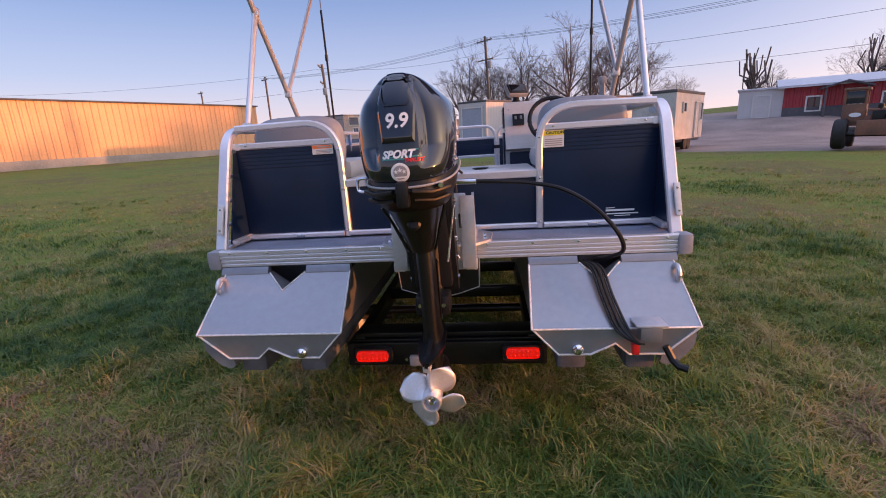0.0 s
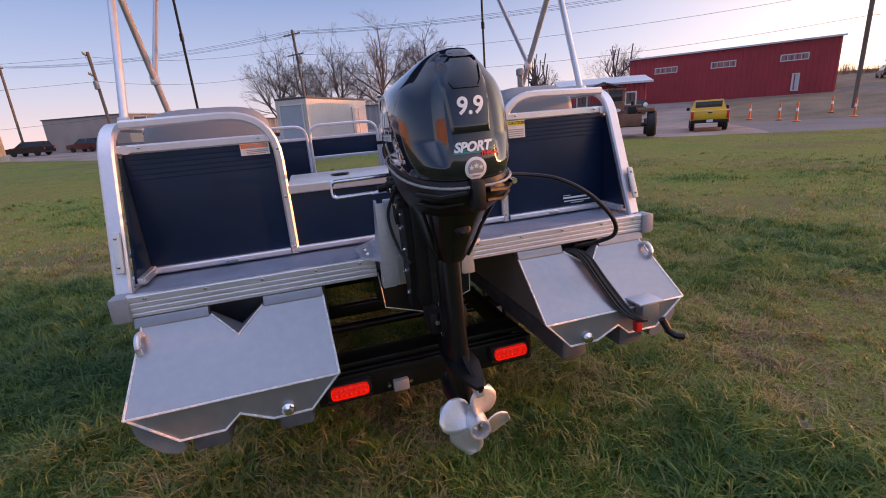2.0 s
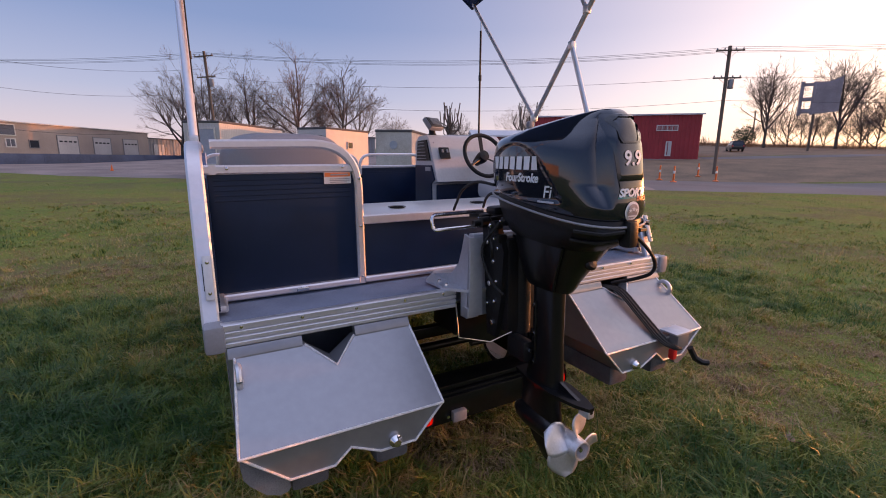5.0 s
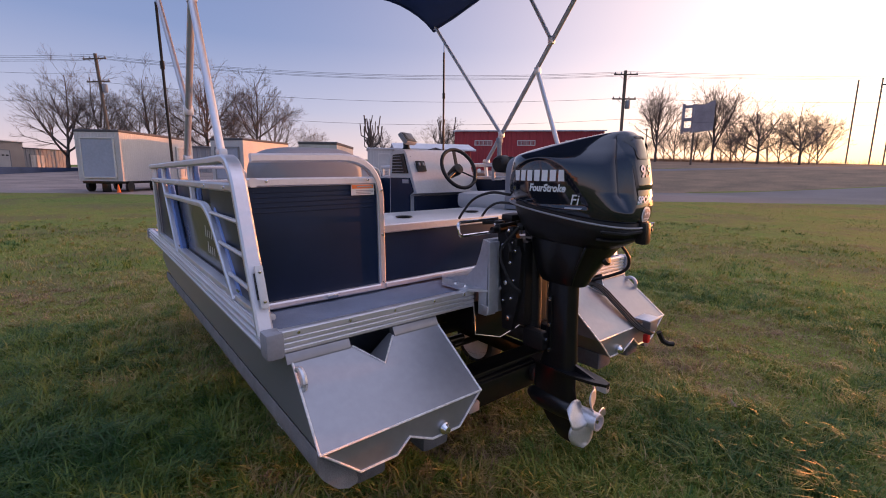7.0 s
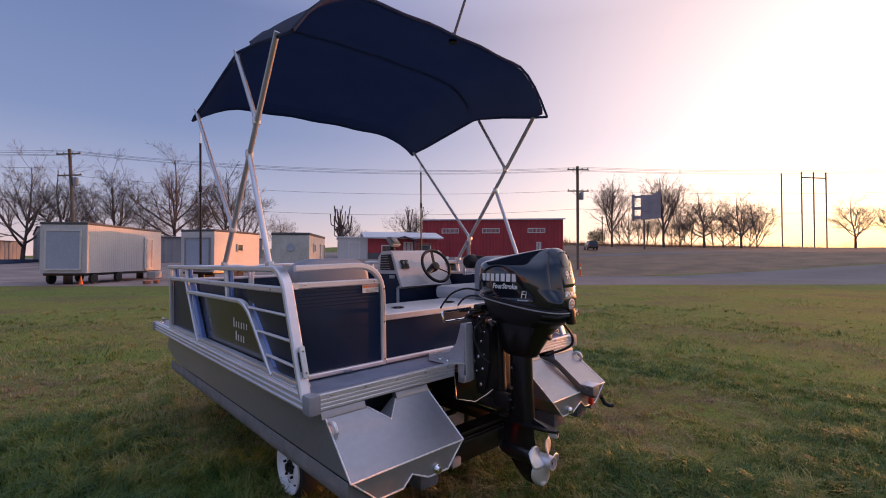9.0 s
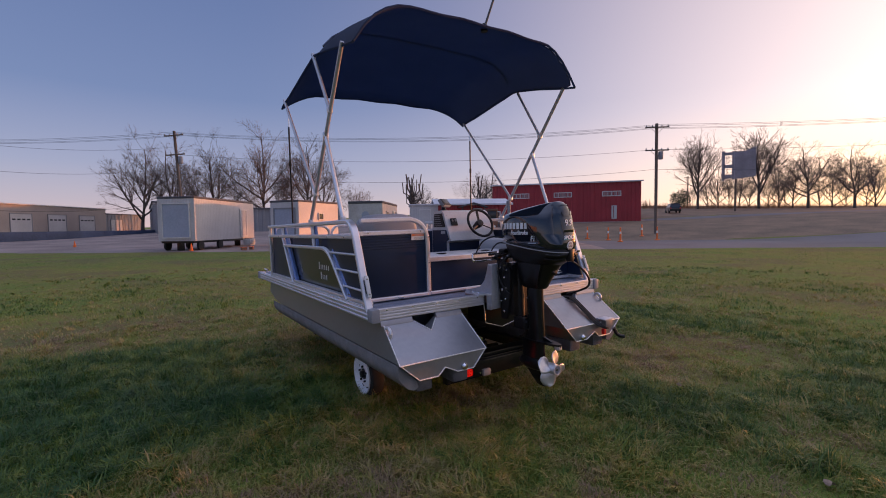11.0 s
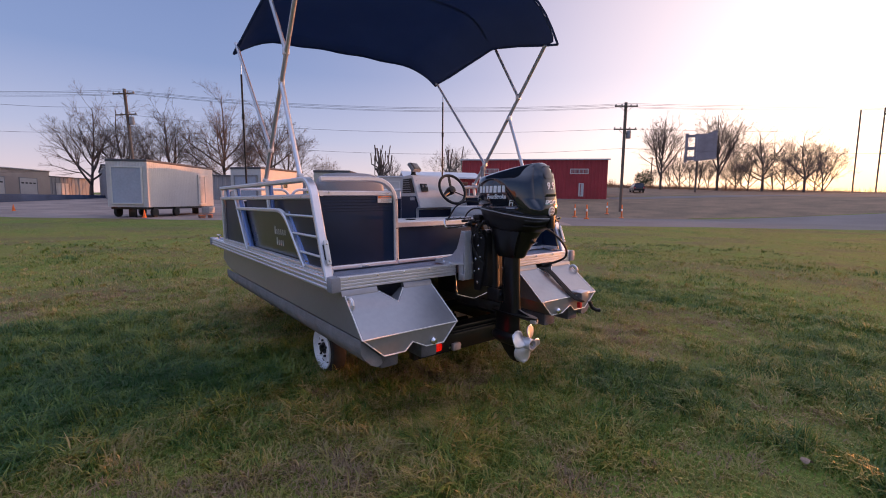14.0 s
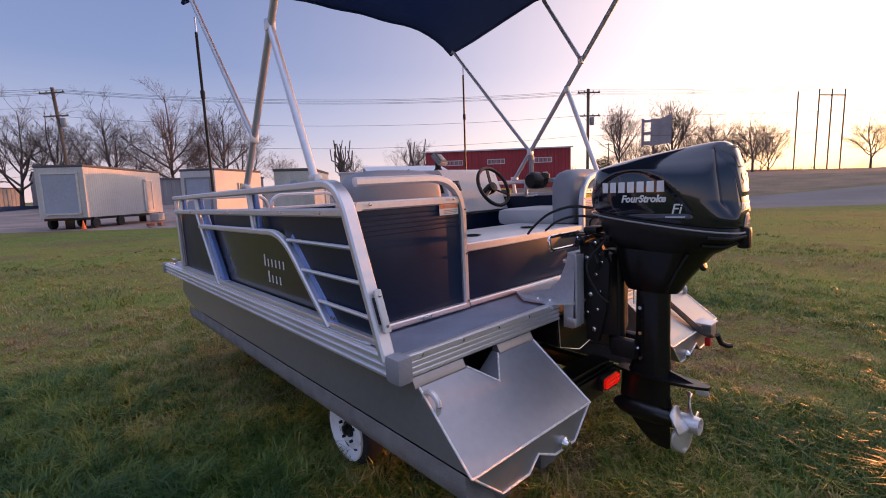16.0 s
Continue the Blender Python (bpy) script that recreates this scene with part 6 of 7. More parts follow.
gx, gy = 21.0, 18.3
pk = thing("pickup_truck", "yellow pickup truck parked with its tail to the lawn", "pickup truck", pose(gx, gy, ground_height(gx, gy) + 0.07, 0, 0, -44))
part("bed", boxbm((0, 1.0, 0.82), (1.86, 2.0, 0.55), 0.06), M_YELLOW, pk, "yellow pickup bed")
part("cab", loft(bmesh.new(), [[(-0.92, 2.0, 0.55), (0.92, 2.0, 0.55), (0.92, 5.1, 0.55), (-0.92, 5.1, 0.55)], [(-0.93, 1.95, 1.1), (0.93, 1.95, 1.1), (0.92, 5.1, 1.05), (-0.92, 5.1, 1.05)], [(-0.90, 1.98, 1.12), (0.90, 1.98, 1.12), (0.88, 3.7, 1.12), (-0.88, 3.7, 1.12)], [(-0.72, 2.15, 1.66), (0.72, 2.15, 1.66), (0.72, 3.1, 1.68), (-0.72, 3.1, 1.68)]]), M_YELLOW, pk, "yellow cab")
part("rear_window", boxbm((0, 2.04, 1.4), (1.35, 0.04, 0.36), 0.02, None), M_GLASS, pk)
tg = part("tailgate", boxbm((0, -0.01, 0.86), (1.5, 0.04, 0.46), 0.02), M_YELLOW, pk)
part("tailgate_handle", boxbm((0, -0.04, 0.98), (0.2, 0.02, 0.06), 0.01), M_BLACKPL, tg)
part("bumper", boxbm((0, -0.09, 0.53), (1.8, 0.14, 0.17), 0.03), M_BLACKPL, pk)
part("number_plate", boxbm((0, -0.17, 0.55), (0.3, 0.01, 0.14), 0.004), M_STICKER, pk, "blank plate")
for s in (-1, 1):
    part("tail_lamp", boxbm((s * 0.85, -0.01, 0.86), (0.13, 0.05, 0.42), 0.02), M_DECALRED, pk, "red tail lamp")
    part("mirror", boxbm((s * 1.03, 3.4, 1.2), (0.18, 0.1, 0.2), 0.03), M_BLACKPL, pk)
    for y in (0.85, 4.2):
        wheel_at(pk, s * 0.8, y, 0.36, 0.36, 0.24)

gx, gy = 16.2, 18.8
tk = thing("old_tractor", "faded orange tractor with large tyres parked tail to the lawn", "tractor", pose(gx, gy, ground_height(gx, gy) + 0.06, 0, 0, -40))
part("rear_panel", boxbm((0.02, 0.1, 0.88), (1.12, 0.5, 0.62), 0.05), M_TRACTOR, tk, "faded orange rear panel")
part("axle", bar((-1.0, 0.3, 0.62), (1.0, 0.3, 0.62), 0.11, n=10), M_BLACK, tk)
part("engine_body", boxbm((0.1, 1.4, 1.0), (0.95, 2.2, 0.75), 0.08), M_TRACTOR, tk)
part("engine", boxbm((0.1, 0.35, 1.32), (0.42, 0.5, 0.5), 0.06), M_BLACKPL, tk, "dark engine parts")
part("hood", boxbm((0.12, 0.55, 1.60), (0.80, 0.7, 0.12), 0.05), M_TRACTOR, tk, "faded hood")
part("air_cleaner", turned([(0.0, 0.0), (0.10, 0.0), (0.10, 0.2), (0.05, 0.26), (0.0, 0.26)], pose(0.12, 0.3, 1.6), 14), M_BLACKPL, tk)
part("fender", boxbm((0.78, 0.3, 1.36), (0.85, 0.8, 0.22), 0.08), M_TRACTOR, tk, "dull fender over a wheel")
part("lamp", turned([(0.0, 0.0), (0.10, 0.0), (0.11, 0.05), (0.0, 0.08)], pose(0.72, -0.05, 1.62, 90, 0, 0), 14), M_DECAL, tk, "white round lamp")
cab = part("cab", boxbm((-0.72, 0.75, 1.42), (0.78, 0.9, 0.9), 0.05), M_TRACTOR, tk, "faded cab box")
part("cab_mark", turned([(0.0, 0.0), (0.2, 0.0), (0.2, 0.01), (0.0, 0.01)], pose(-0.66, 0.29, 1.42, 90, 0, 0) @ Matrix.Diagonal((1, 0.45, 1, 1)), 18), M_DECAL, cab, "white oval patch")
for u in (-1.06, -0.38):
    part("cab_post", bar((u, 0.35, 1.85), (u, 0.35, 2.45), 0.08, 0.08, up=(0, 1, 0)), M_TRACTOR, cab)
    part("cab_post", bar((u, 1.15, 1.85), (u, 1.15, 2.45), 0.08, 0.08, up=(0, 1, 0)), M_TRACTOR, cab)
part("cab_roof", boxbm((-0.72, 0.75, 2.48), (0.86, 1.0, 0.10), 0.03), M_TRACTOR, tk, "faded cab roof")
part("rear_glass", boxbm((-0.72, 0.36, 2.14), (0.58, 0.02, 0.5), 0.005), M_GLASS, cab)
for u in (-1.06, 1.06):
    wheel_at(tk, u, 0.3, 0.64, 0.64, 0.46, rim=M_TRACTOR)
    wheel_at(tk, u * 0.8, 2.4, 0.45, 0.45, 0.28, rim=M_TRACTOR)


# ---- parked cars and small things by the lot ----
M_DARKCAR = mat("dark_car_paint", (0.02, 0.024, 0.03), 0.25, 0.2, 2, 0.1, coat=0.8)
M_BROWNCAR = mat("maroon_car_paint", (0.16, 0.04, 0.03), 0.3, 0.1, 2, 0.1, coat=0.6)


def parked_car(x, y, yaw, paint, label, lift=0.07):
    c = thing("parked_car", label, "car", pose(x, y, ground_height(x, y) + lift, 0, 0, yaw), "cars parked far off")
    prof = [(-2.3, 0.35), (2.25, 0.35), (2.35, 0.6), (2.3, 0.92), (1.2, 1.05), (-2.3, 1.08), (-2.38, 0.7)]
    part("body", prism(bmesh.new(), prof, "x", -0.9, 0.9), paint, c)
    part("cabin", loft(bmesh.new(), [[(-0.86, -2.2, 1.05), (0.86, -2.2, 1.05), (0.86, 1.15, 1.05), (-0.86, 1.15, 1.05)], [(-0.68, -2.0, 1.62), (0.68, -2.0, 1.62), (0.68, 0.35, 1.66), (-0.68, 0.35, 1.66)]]), M_GLASS, c, "dark car windows")
    part("roof", boxbm((0, -0.83, 1.66), (1.36, 2.4, 0.06), 0.025), paint, c)
    for s in (-1, 1):
        part("pillar", bar((s * 0.80, -0.7, 1.05), (s * 0.69, -0.75, 1.64), 0.05, 0.09), paint, c)
        part("tail_lamp", boxbm((s * 0.75, -2.36, 0.85), (0.16, 0.05, 0.22), 0.02), M_DECALRED, c)
        part("headlamp", boxbm((s * 0.65, 2.31, 0.75), (0.32, 0.06, 0.14), 0.02), M_DECAL, c)
        for v in (-1.4, 1.45):
            wheel_at(c, s * 0.82, v, 0.35, 0.35, 0.22)
    return c


parked_car(75.6, 41.8, -50, M_DARKCAR, "dark car parked beyond the red barn", 0.0)
parked_car(-32.5, 67.0, 75, M_DARKCAR, "dark parked car beside the gravel lot")
parked_car(-27.6, 70.0, 65, M_BROWNCAR, "maroon parked car beside the gravel lot")
parked_car(11.6, 50.5, 60, M_DARKCAR, "dark car parked between the white trailers")
# the second cone is added for an orange glow under the trailer office
for x, y in ((-7.9, 46.5), (-0.1, 32.6)):
    cone = thing("traffic_cone", "small orange traffic cone on the gravel", "traffic cone", pose(x, y, ground_height(x, y) + 0.07) @ Matrix.Scale(0.75, 4), "cones on the lot")
    part("body", turned([(0.0, 0.03), (0.15, 0.03), (0.03, 0.68), (0.0, 0.7)], None, 14), M_CONE, cone)
    part("base", boxbm((0, 0, 0.02), (0.36, 0.36, 0.04), 0.01), M_CONE, cone)
# crates added in place of a small heap of brown rubble
for x, y, a in ((2.9, 30.4, 20), (3.5, 31.0, 65)):
    crate = thing("orange_crate", "orange-brown crate standing in for rubble on the gravel", "crate", pose(x, y, ground_height(x, y) + 0.08, 0, 0, a), "crates by the trailer office")
    part("tub", boxbm((0, 0, 0.10), (0.36, 0.24, 0.18), 0.02), M_TRACTOR, crate)
    part("rim", boxbm((0, 0, 0.195), (0.39, 0.27, 0.025), 0.008), M_CONE, crate)


# ---- trees ----
def tree_lists(seed, h, r0, fork=0.24, limbs=9, tilt=40, up=0.07, kids=(9, 7, 5), lean=0.0):
    """A short trunk that forks into arching limbs, with three more orders of branches and twigs."""
    rng = random.Random(seed)
    thick, thin = ([], []), ([], [])

    def tube(p, q, ra, rb, n, store):
        vs, fs = store
        d = (q - p).normalized()
        s = d.cross(Vector((0.31, 0.77, 0.2))).normalized()
        t = d.cross(s)
        k = len(vs)
        for c, r in ((p, ra), (q, rb)):
            for i in range(n):
                a = 2 * math.pi * i / n
                vs.append(c + s * (r * math.cos(a)) + t * (r * math.sin(a)))
        for i in range(n):
            j = (i + 1) % n
            fs.append((k + i, k + j, k + n + j, k + n + i))

    def aside(d, angle, spin):
        s = d.cross(Vector((0.2, 0.35, 0.9)))
        if s.length < 1e-3:
            s = d.cross(Vector((1, 0, 0)))
        s.normalize()
        t = d.cross(s)
        return (d * math.cos(angle) + (s * math.cos(spin) + t * math.sin(spin)) * math.sin(angle)).normalized()

    def grow(p, d, length, r, lev):
        segs = (0, 9, 6, 4, 2)[lev]
        store, n = (thick, 7) if lev < 2 else (thin, 4 if lev == 2 else 3)
        wob = (0, 0.10, 0.12, 0.12, 0.10)[lev]
        count = kids[lev - 1] if lev < 4 else 0
        births = sorted(rng.uniform(0.22 if lev == 1 else 0.15, 1.0) for _ in range(count))
        spin = rng.uniform(0, 6.3)
        first = r
        for i in range(segs):
            d = (d + Vector((rng.uniform(-1, 1), rng.uniform(-1, 1), rng.uniform(-0.8, 0.8))) * wob + Vector((0, 0, up * (1.0 if lev < 3 else 0.6)))).normalized()
            q = p + d * (length / segs)
            r2 = max(first * (1 - 0.74 * (i + 1) / segs), 0.011)
            tube(p, q, r, r2, n, store)
            while births and births[0] <= (i + 1) / segs:
                f = births.pop(0)
                spin += 2.4 + rng.uniform(-0.5, 0.5)
                at = p.lerp(q, f * segs - i)
                size = length * rng.uniform(0.46, 0.72) * (1.08 - 0.55 * f)
                grow(at, aside(d, radians(rng.uniform(22, 46)), spin), size, max(r2 * rng.uniform(0.55, 0.75), 0.014), lev + 1)
            p, r = q, r2

    top = Vector((lean * h * fork, 0, h * fork))
    a = Vector((0, 0, -0.3))
    for i in range(4):
        b = Vector((0, 0, -0.3)).lerp(top, (i + 1) / 4)
        if i < 3:
            b += Vector((rng.uniform(-1, 1), rng.uniform(-1, 1), 0)) * 0.05
        tube(a, b, r0 * (1 - 0.07 * i), r0 * (0.93 - 0.07 * i), 9, thick)
        a = b
    axis = Vector((lean * 0.5, 0, 1)).normalized()
    grow(top, axis, h * (1 - fork) * 0.94, r0 * 0.60, 1)
    spin = rng.uniform(0, 6.3)
    for k in range(limbs):
        spin += 2.4 + rng.uniform(-0.4, 0.4)
        u = (k + rng.uniform(0, 0.8)) / limbs
        t = tilt * (1.45 - 0.75 * u) * rng.uniform(0.8, 1.15)
        base = top + axis * (h * (1 - fork) * (0.42 * u - 0.10))
        size = h * (1 - fork) * (0.76 - 0.30 * u) * rng.uniform(0.88, 1.1)
        grow(base, aside(axis, radians(t), spin), size, r0 * rng.uniform(0.42, 0.6) * (1.1 - 0.4 * u), 1)
    k = h / sorted(v.z for v in thin[0])[int(0.985 * len(thin[0]))]
    return [(([v * k for v in vs]), fs) for vs, fs in (thick, thin)]


def mesh_part(name, vs, fs, material, parent, label=""):
    me = bpy.data.meshes.new(name)
    me.from_pydata(vs, [], fs)
    me.materials.append(material)
    ob = new(name, me)
    ob.parent = parent
    return tagged(ob, label)


def tree(seed, h, r0, **kw):
    t = thing("bare_tree", "leafless winter tree with a spreading crown of fine twigs", "tree", None, "bare trees round the lot")
    a, b = tree_lists(seed, h, r0, **kw)
    mesh_part("trunk", *a, M_BARK, t)
    mesh_part("crown", *b, M_TWIG, t, "fine bare twigs")
    return t


KINDS = [(tree(11, 16, 0.33, tilt=46, up=0.04, kids=(8, 6, 5)), 16), (tree(23, 16, 0.28, tilt=30, up=0.08, kids=(8, 6, 5)), 16), (tree(5, 16, 0.36, fork=0.18, tilt=50, limbs=9, up=0.04, kids=(8, 6, 5)), 16),
         (tree(42, 12, 0.20, fork=0.08, limbs=7, tilt=38, up=0.05, kids=(7, 5, 5)), 12), (tree(77, 16, 0.33, fork=0.2, tilt=46, limbs=8, lean=0.1, up=0.04, kids=(8, 6, 5)), 16)]
# azimuth, distance, height, kind
STANDS = [(-0.7, 85, 14.6, 4), (2.2, 88, 13.2, 0), (6.4, 84, 15.2, 4), (11.5, 82, 16.0, 2), (16.4, 84, 16.4, 0), (18.2, 92, 12, 3), (4.2, 96, 9, 3), (9.0, 98, 9.5, 3), (14.0, 99, 10, 1), 
          (30.6, 84, 6.6, 0), (37.6, 95, 8.2, 3), (39.7, 92, 8.8, 0), (22.6, 95, 6.5, 3),
          (62.7, 110, 19.6, 1), (68.2, 112, 20.4, 1), (72.2, 110, 11.8, 0), (75.6, 108, 10.8, 0), (69.9, 118, 9.8, 3), (64.6, 118, 8.0, 3), (71.0, 114, 7.5, 3), (66.5, 122, 7.0, 3), (74.0, 116, 8.0, 3), (77.0, 118, 8.2, 3), (63.6, 124, 6.4, 3), (65.6, 121, 5.6, 3), (67.4, 124, 6.2, 3), (69.0, 121, 5.4, 3), (70.4, 124, 6.0, 3), (73.1, 120, 5.6, 3), (61.9, 126, 4.6, 3), (75.0, 124, 5.2, 3), (76.4, 122, 6.0, 3), (84.6, 120, 10.0, 0), (87.3, 116, 11.0, 1)]
used = set()
for i, (az, d, h, k) in enumerate(STANDS):
    src, h0 = KINDS[k]
    x, y = far(az, d)
    h *= 1.16 if az > 50 else 1.05
    wide = 1.0 if 25 < az < 45 else 1.02 if k == 1 or az < 50 else 1.12
    m = pose(x, y, ground_height(x, y) - 0.1, 0, 0, 67 * i) @ Matrix.Diagonal((wide * h / h0, wide * h / h0, h / h0, 1))
    if k in used:
        copy_thing(src, m)
    else:
        used.add(k)
        src.matrix_basis = m
# lopped trees with thick stubs
for az, d, h, n in ((29.4, 75, 9.6, 7), (38.0, 78, 9.2, 3)):
    rng = random.Random(n)
    x, y = far(az, d)
    t = thing("lopped_tree", "lopped tree with thick bare stubs", "tree", pose(x, y, ground_height(x, y) - 0.2), "lopped trees")
    bm = bmesh.new()
    sweep(bm, [(0, 0, 0), (0.1, 0, h * 0.2), (0, 0, h * 0.42)], 0.34, n=8)
    for k in range(n * 3):
        a = rng.uniform(0, 6.3)
        e = rng.uniform(0.4, 1.7)
        b0 = Vector((0, 0, h * rng.uniform(0.22, 0.42)))
        b1 = b0 + Vector((e * math.cos(a) * 1.1, e * math.sin(a) * 1.1, h * rng.uniform(0.06, 0.24)))
        b2 = b1 + Vector((rng.uniform(-0.5, 0.5), rng.uniform(-0.5, 0.5), h * rng.uniform(0.12, 0.36)))
        r = rng.uniform(0.06, 0.13)
        sweep(bm, [b0, b1], r, n=7)
        sweep(bm, [b1 - Vector((0, 0, 0.05)), b2], r * 0.85, n=7)
    part("trunk", bm, M_BARK, t)
# small dark evergreen
x, y = far(60.9, 118)
eg = thing("evergreen_bush", "small dark round evergreen", "tree", pose(x, y, ground_height(x, y) - 0.2))
rng = random.Random(3)
part("trunk", bar((0, 0, 0), (0, 0, 2.0), 0.15, n=8), M_BARK, eg)
vs, fs = [], []
for i in range(2600):
    p = Vector((rng.gauss(0, 1), rng.gauss(0, 1), rng.gauss(0, 1))).normalized() * (rng.random() ** 0.4)
    c = Vector((p.x * 2.2, p.y * 2.2, 2.3 + p.z * 2.1 + 0.5 * noise.noise(p * 2)))
    a, b = Vector((rng.uniform(-1, 1), rng.uniform(-1, 1), rng.uniform(-1, 1))) * 0.22, Vector((rng.uniform(-1, 1), rng.uniform(-1, 1), rng.uniform(-1, 1))) * 0.22
    k = len(vs)
    vs += [c, c + a, c + b]
    fs.append((k, k + 1, k + 2))
M_EVER = mat("evergreen_foliage", (0.04, 0.06, 0.03), 0.8, 0, 1, 0.3)
mesh_part("crown", vs, fs, M_EVER, eg)
# ragged brush along the far field
vs, fs = [], []
for i in range(9000):
    az, d = rng.uniform(57, 104), rng.uniform(112, 128)
    x, y = far(az, d)
    x += rng.uniform(-1, 1)
    g = ground_height(x, y) - 0.1
    h = rng.uniform(0.4, 1.5) * (1.0 + 1.2 * max(0, noise.noise((az * 0.6, 0, 0))))
    k = len(vs)
    w = rng.uniform(0.02, 0.06)
    lean = rng.uniform(-0.4, 0.4)
    vs += [Vector((x - w, y, g)), Vector((x + w, y, g)), Vector((x + lean, y + lean * 0.5, g + h))]
    fs.append((k, k + 1, k + 2))
me = bpy.data.meshes.new("field_brush")
me.from_pydata(vs, [], fs)
me.materials.append(M_BRUSH)
tagged(new("field_brush", me), "ragged dry brush along the far field", "brush", kind="stuff")


# ---- grass blades ----
def lattice_noise(x, y, cell, seed):
    """Smooth noise from 0 to 1 on a square lattice, for arrays."""
    tab = np.random.RandomState(seed).rand(97, 97)
    u, v = x / cell + 1000.0, y / cell + 1000.0
    i, j = np.floor(u).astype(int), np.floor(v).astype(int)
    s, t = u - i, v - j
    s, t = s * s * (3 - 2 * s), t * t * (3 - 2 * t)
    i, j, i1, j1 = i % 97, j % 97, (i + 1) % 97, (j + 1) % 97
    return tab[i, j] * (1 - s) * (1 - t) + tab[i1, j] * s * (1 - t) + tab[i, j1] * (1 - s) * t + tab[i1, j1] * s * t


# bare and lush spots of the lawn, the port-side lush ones also painting the boat's shade: x, y, radius, how lush
SPOTS = [(-2.05, -0.26, 0.42, -0.5), (-2.76, 0.15, 0.35, -0.45), (3.5, -0.1, 0.8, -0.5), (1.42, -1.93, 0.35, -0.5), (0.36, -1.95, 0.35, -0.5), (-0.95, 2.1, 0.32, -0.55), (1.9, -0.5, 0.3, -0.4), (-1.3, -0.45, 0.3, -0.4),
         (-2.6, 1.7, 1.2, 0.4), (-3.1, 3.6, 1.3, 0.4), (-1.9, 3.0, 1.1, 0.4), (-1.8, 1.2, 0.7, 0.3), (1.42, -0.75, 0.5, 0.35), (3.57, -1.33, 0.6, 0.3), (-1.45, 0.05, 0.3, -0.12), (1.3, -1.48, 0.3, -0.12)]


def lushness(x, y):
    """How lush the lawn is at each place: under 0.36 bare and dry, over 0.62 thick and green, darkened to port for the
    boat's shade.
    """
    f = 0.45 * lattice_noise(x, y, 1.5, 31) + 0.33 * lattice_noise(x, y, 0.55, 32) + 0.22 * lattice_noise(x, y, 0.2, 33)
    f = 0.5 + 1.25 * (f - 0.5)
    for sx, sy, r, k in SPOTS:
        f = f + k * np.exp(-((x - sx) ** 2 + (y - sy) ** 2) / r ** 2)
    return f


def grass(name, n, sample, hmin, hmax, wmin, wmax, seed, per=1):
    rs = np.random.RandomState(seed)
    x, y = sample(rs, n)
    clump = 0.5 + 0.5 * np.sin(x * 5.1 + 2.0 * np.sin(y * 3.7)) * np.sin(y * 4.6 + 1.7 * np.sin(x * 2.9))
    h = rs.uniform(hmin, hmax, n) * (0.55 + 0.75 * clump)
    w = rs.uniform(wmin, wmax, n) / 2
    a = rs.uniform(0, 2 * np.pi, n)
    lean = np.abs(rs.normal(1.15, 0.7, n)) * h
    b = a + np.pi / 2 + rs.normal(0, 0.7, n)
    if per > 1:
        b = np.repeat(rs.uniform(0, 2 * np.pi, n // per), per) + rs.normal(0, 0.55, n)
        a = b + np.pi / 2 + rs.normal(0, 0.4, n)
        h = h * np.repeat(rs.uniform(0.6, 1.25, n // per), per)
        lean = h * np.repeat(rs.uniform(0.7, 2.2, n // per), per) * rs.uniform(0.5, 1.3, n)
    lush = lushness(x, y) + rs.normal(0, 0.05, n)
    grow = 0.45 + 0.9 * np.clip((lush - 0.22) / 0.45, 0, 1.2)
    h, lean = h * grow, lean * grow
    zg = np.array([ground_height(px, py) for px, py in zip(x, y)]) if n < 40000 else -0.02 + np.zeros(n)
    if n >= 40000:
        gx = np.linspace(-32, 36, 120)
        tab = np.array([[ground_height(u, v) for v in gx] for u in gx])
        fi = np.clip((x + 32) / 68 * 119, 0, 118.999)
        fj = np.clip((y + 32) / 68 * 119, 0, 118.999)
        i0, j0 = fi.astype(int), fj.astype(int)
        s, t = fi - i0, fj - j0
        zg = tab[i0, j0] * (1 - s) * (1 - t) + tab[i0 + 1, j0] * s * (1 - t) + tab[i0, j0 + 1] * (1 - s) * t + tab[i0 + 1, j0 + 1] * s * t
    ca, sa, cb, sb = np.cos(a) * w, np.sin(a) * w, np.cos(b), np.sin(b)
    co = np.empty((n, 5, 3))
    co[:, 0] = np.stack([x - ca, y - sa, zg - 0.01], 1)
    co[:, 1] = np.stack([x + ca, y + sa, zg - 0.01], 1)
    mx, my, mz = x + cb * lean * 0.35, y + sb * lean * 0.35, zg + h * 0.6
    co[:, 2] = np.stack([mx + ca * 0.8, my + sa * 0.8, mz], 1)
    co[:, 3] = np.stack([mx - ca * 0.8, my - sa * 0.8, mz], 1)
    co[:, 4] = np.stack([x + cb * lean, y + sb * lean, zg + h * (1 - 0.25 * np.minimum(1, lean / h))], 1)
    me = bpy.data.meshes.new(name)
    me.vertices.add(n * 5)
    me.vertices.foreach_set("co", co.ravel())
    base = (np.arange(n) * 5)[:, None]
    loops = np.concatenate([base + np.array([[0, 1, 2, 3]]), base + np.array([[3, 2, 4]])], 1).ravel()
    me.loops.add(n * 7)
    me.loops.foreach_set("vertex_index", loops)
    me.polygons.add(n * 2)
    starts = (np.arange(n) * 7)[:, None] + np.array([[0, 4]])
    me.polygons.foreach_set("loop_start", starts.ravel())
    me.update(calc_edges=True)
    for m in (M_BLADE, M_LUSHSHADE, M_THATCH):
        me.materials.append(m)
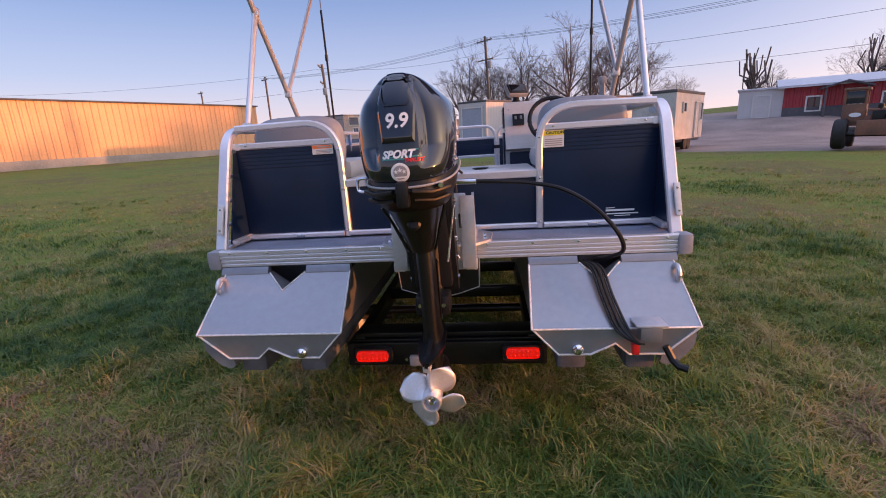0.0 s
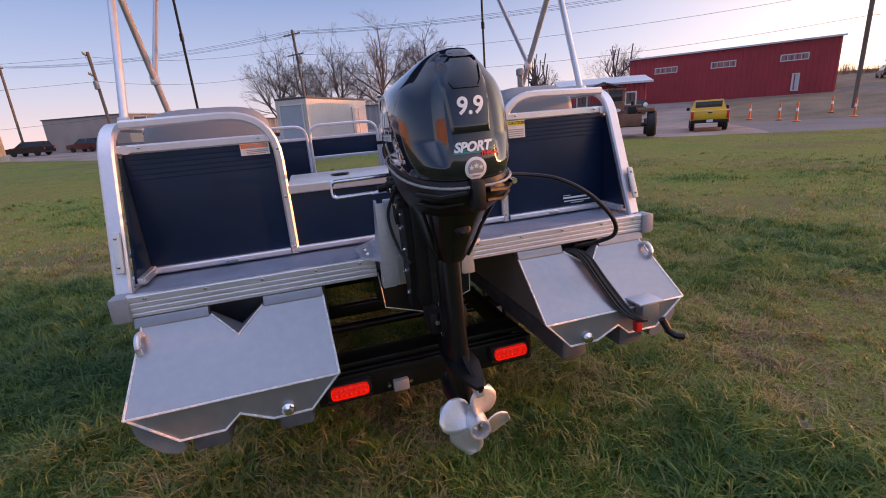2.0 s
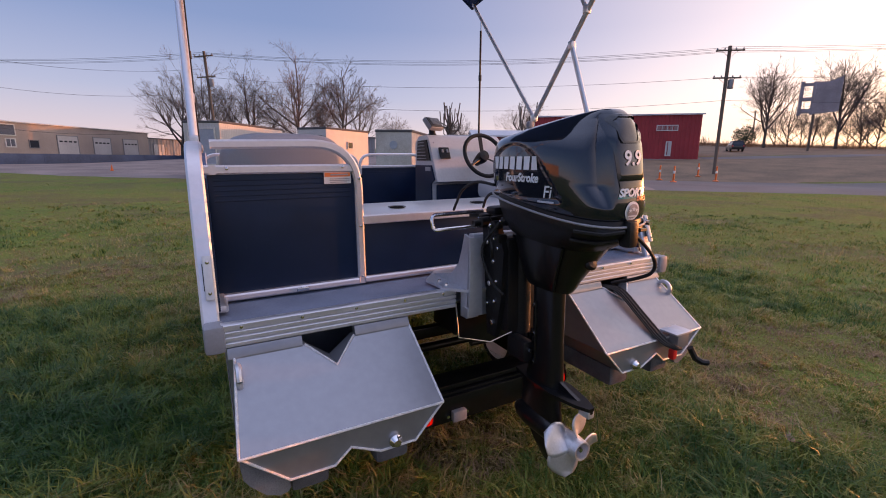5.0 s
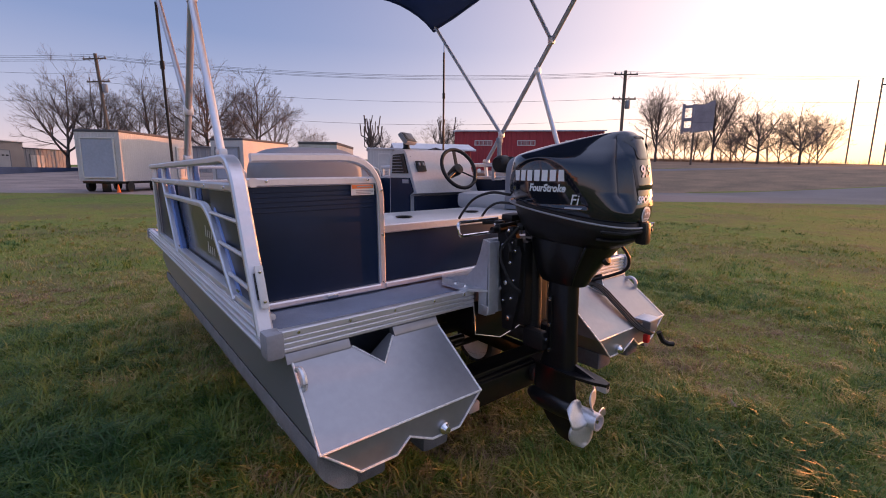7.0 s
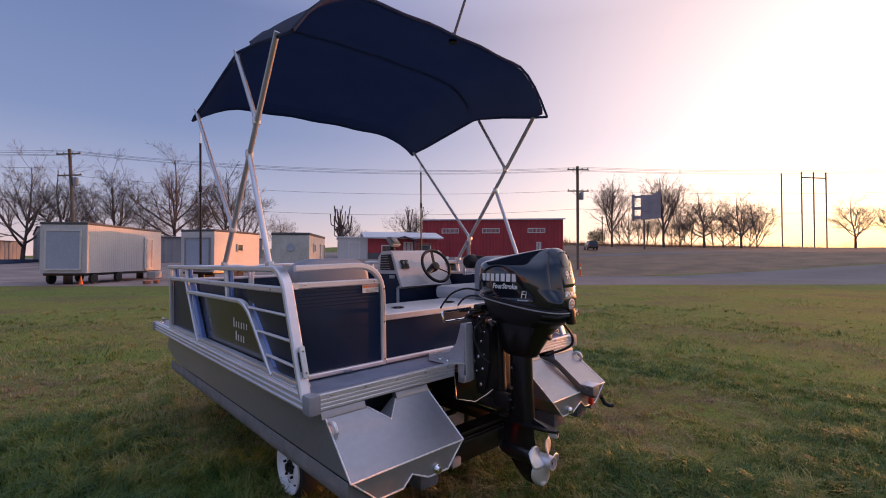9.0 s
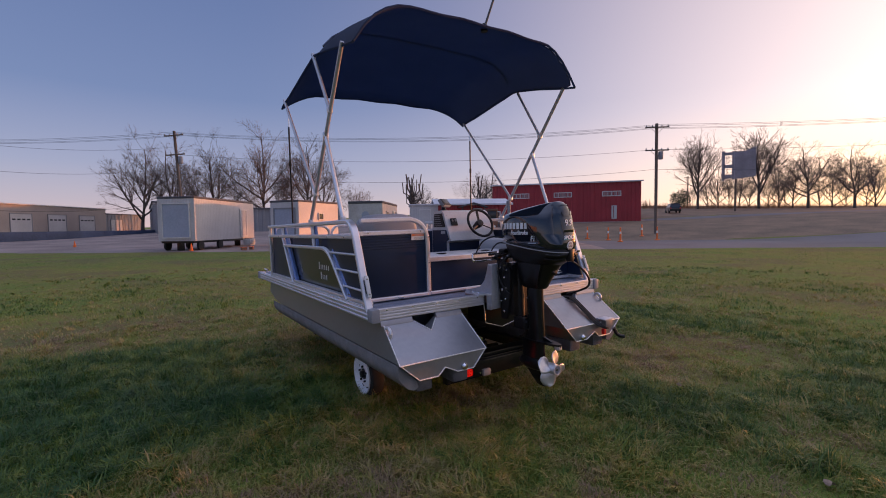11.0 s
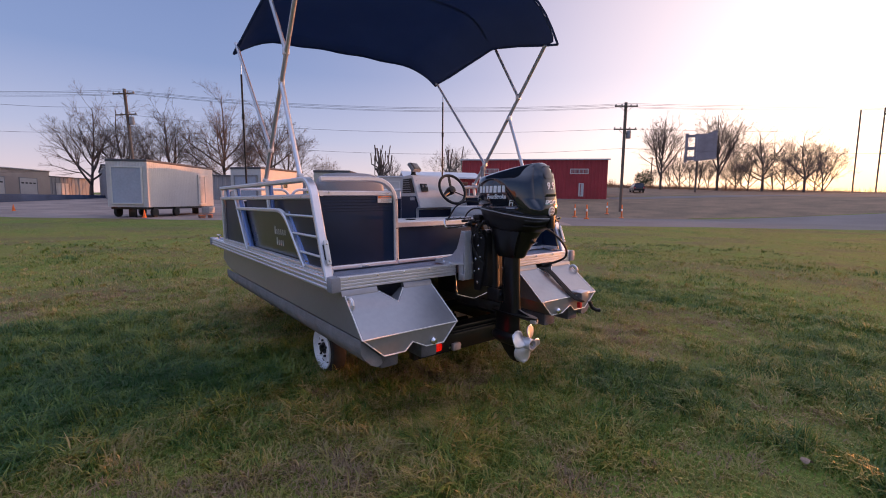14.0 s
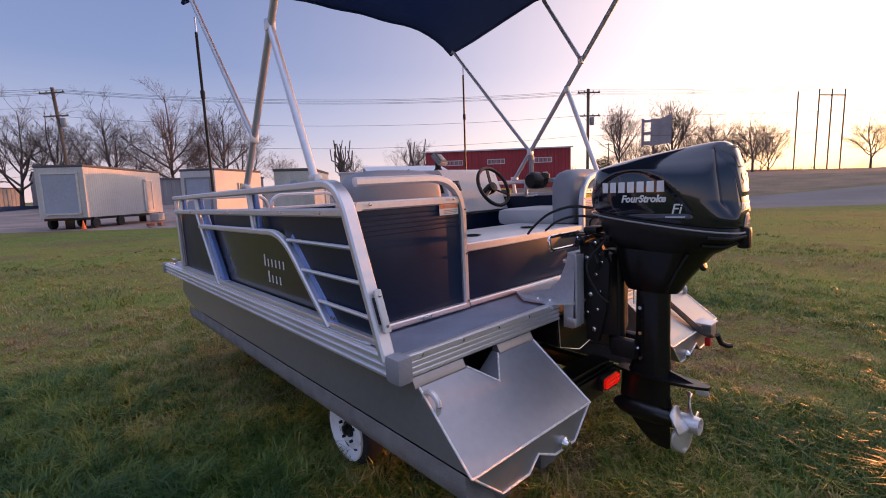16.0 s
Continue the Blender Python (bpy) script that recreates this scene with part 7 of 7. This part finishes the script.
    me.polygons.foreach_set("material_index", np.repeat(np.where(lush > 0.62, 1, np.where(lush < 0.36, 2, 0)), 2).astype(np.int32))
    return tagged(new(name, me), "mixed green and straw-coloured grass blades", "grass", kind="stuff")


def tufts(cx, cy, r1, per, power=0.5):
    """Blades gathered in tufts round random centres."""
    def f(rs, n):
        k = n // per
        a = rs.uniform(0, 2 * np.pi, k)
        r = r1 * rs.uniform(0, 1, k) ** power
        x, y = cx + r * np.sin(a), cy + r * np.cos(a)
        s = np.repeat(rs.uniform(0.018, 0.06, k), per)
        return np.repeat(x, per) + rs.normal(0, 1, k * per) * s, np.repeat(y, per) + rs.normal(0, 1, k * per) * s
    return f


def fading(cx, cy, r1, power):
    """Blades that thin out evenly with the distance from (cx, cy)."""
    def f(rs, n):
        r = r1 * rs.uniform(0, 1, n) ** power
        a = rs.uniform(0, 2 * np.pi, n)
        x, y = cx + r * np.sin(a), cy + r * np.cos(a)
        keep = (0.631 * x + 0.775 * y) < 24.0
        x, y = np.where(keep, x, cx + (x - cx) * 0.4), np.where(keep, y, cy + (y - cy) * 0.4)
        return x, y
    return f


grass("lawn_grass", 210000, fading(-0.6, -0.4, 6.5, 0.72), 0.025, 0.06, 0.004, 0.008, 1)
grass("lawn_grass", 210000, tufts(-0.6, -0.4, 6.8, 14, 0.7), 0.04, 0.09, 0.005, 0.010, 4, 14)
grass("lawn_grass", 24000, tufts(-0.6, -0.6, 4.6, 6, 0.6), 0.08, 0.13, 0.003, 0.006, 6, 6)
grass("lawn_grass", 140000, fading(-0.6, -0.4, 13.0, 0.62), 0.03, 0.06, 0.007, 0.012, 2)
grass("lawn_grass", 80000, tufts(-0.6, 1.5, 15, 16, 0.65), 0.045, 0.09, 0.007, 0.012, 5, 16)
grass("lawn_grass", 130000, fading(-0.6, -0.4, 31.0, 0.6), 0.02, 0.042, 0.010, 0.018, 3)


# ---- fallen leaves ----
def leaf_mesh(seed):
    rng = random.Random(seed)
    bm = bmesh.new()
    out = []
    for i in range(11):
        a = 2 * math.pi * i / 11
        r = 0.036 * (1.0 + 0.35 * rng.uniform(-1, 1)) * (1.0 + 0.45 * math.cos(a))
        out.append(bm.verts.new((r * math.cos(a), 0.62 * r * math.sin(a), 0.012 * math.cos(2 * a + seed) + 0.006)))
    c = bm.verts.new((0, 0, 0.0))
    for i in range(11):
        bm.faces.new((c, out[i], out[(i + 1) % 11]))
    sweep(bm, [(0.036, 0, 0.006), (0.07, 0.006, 0.012)], 0.0018, n=4)
    return bm


M_LEAF = mat("dry_leaf", (0.22, 0.16, 0.12), 0.8, 0, 20, 0.25, 0.2, 90)
rng = random.Random(8)
LEAVES = [(0.80, -1.92), (1.64, -0.59)]
for k, (x, y) in enumerate(LEAVES):
    tagged(part("fallen_leaf", leaf_mesh(k), M_LEAF), "curled dry brown leaf lying on the grass", "leaf", "leaves on the lawn").matrix_basis = pose(x, y, ground_height(x, y) + 0.045, rng.uniform(-20, 20), rng.uniform(-20, 20), rng.uniform(0, 360))
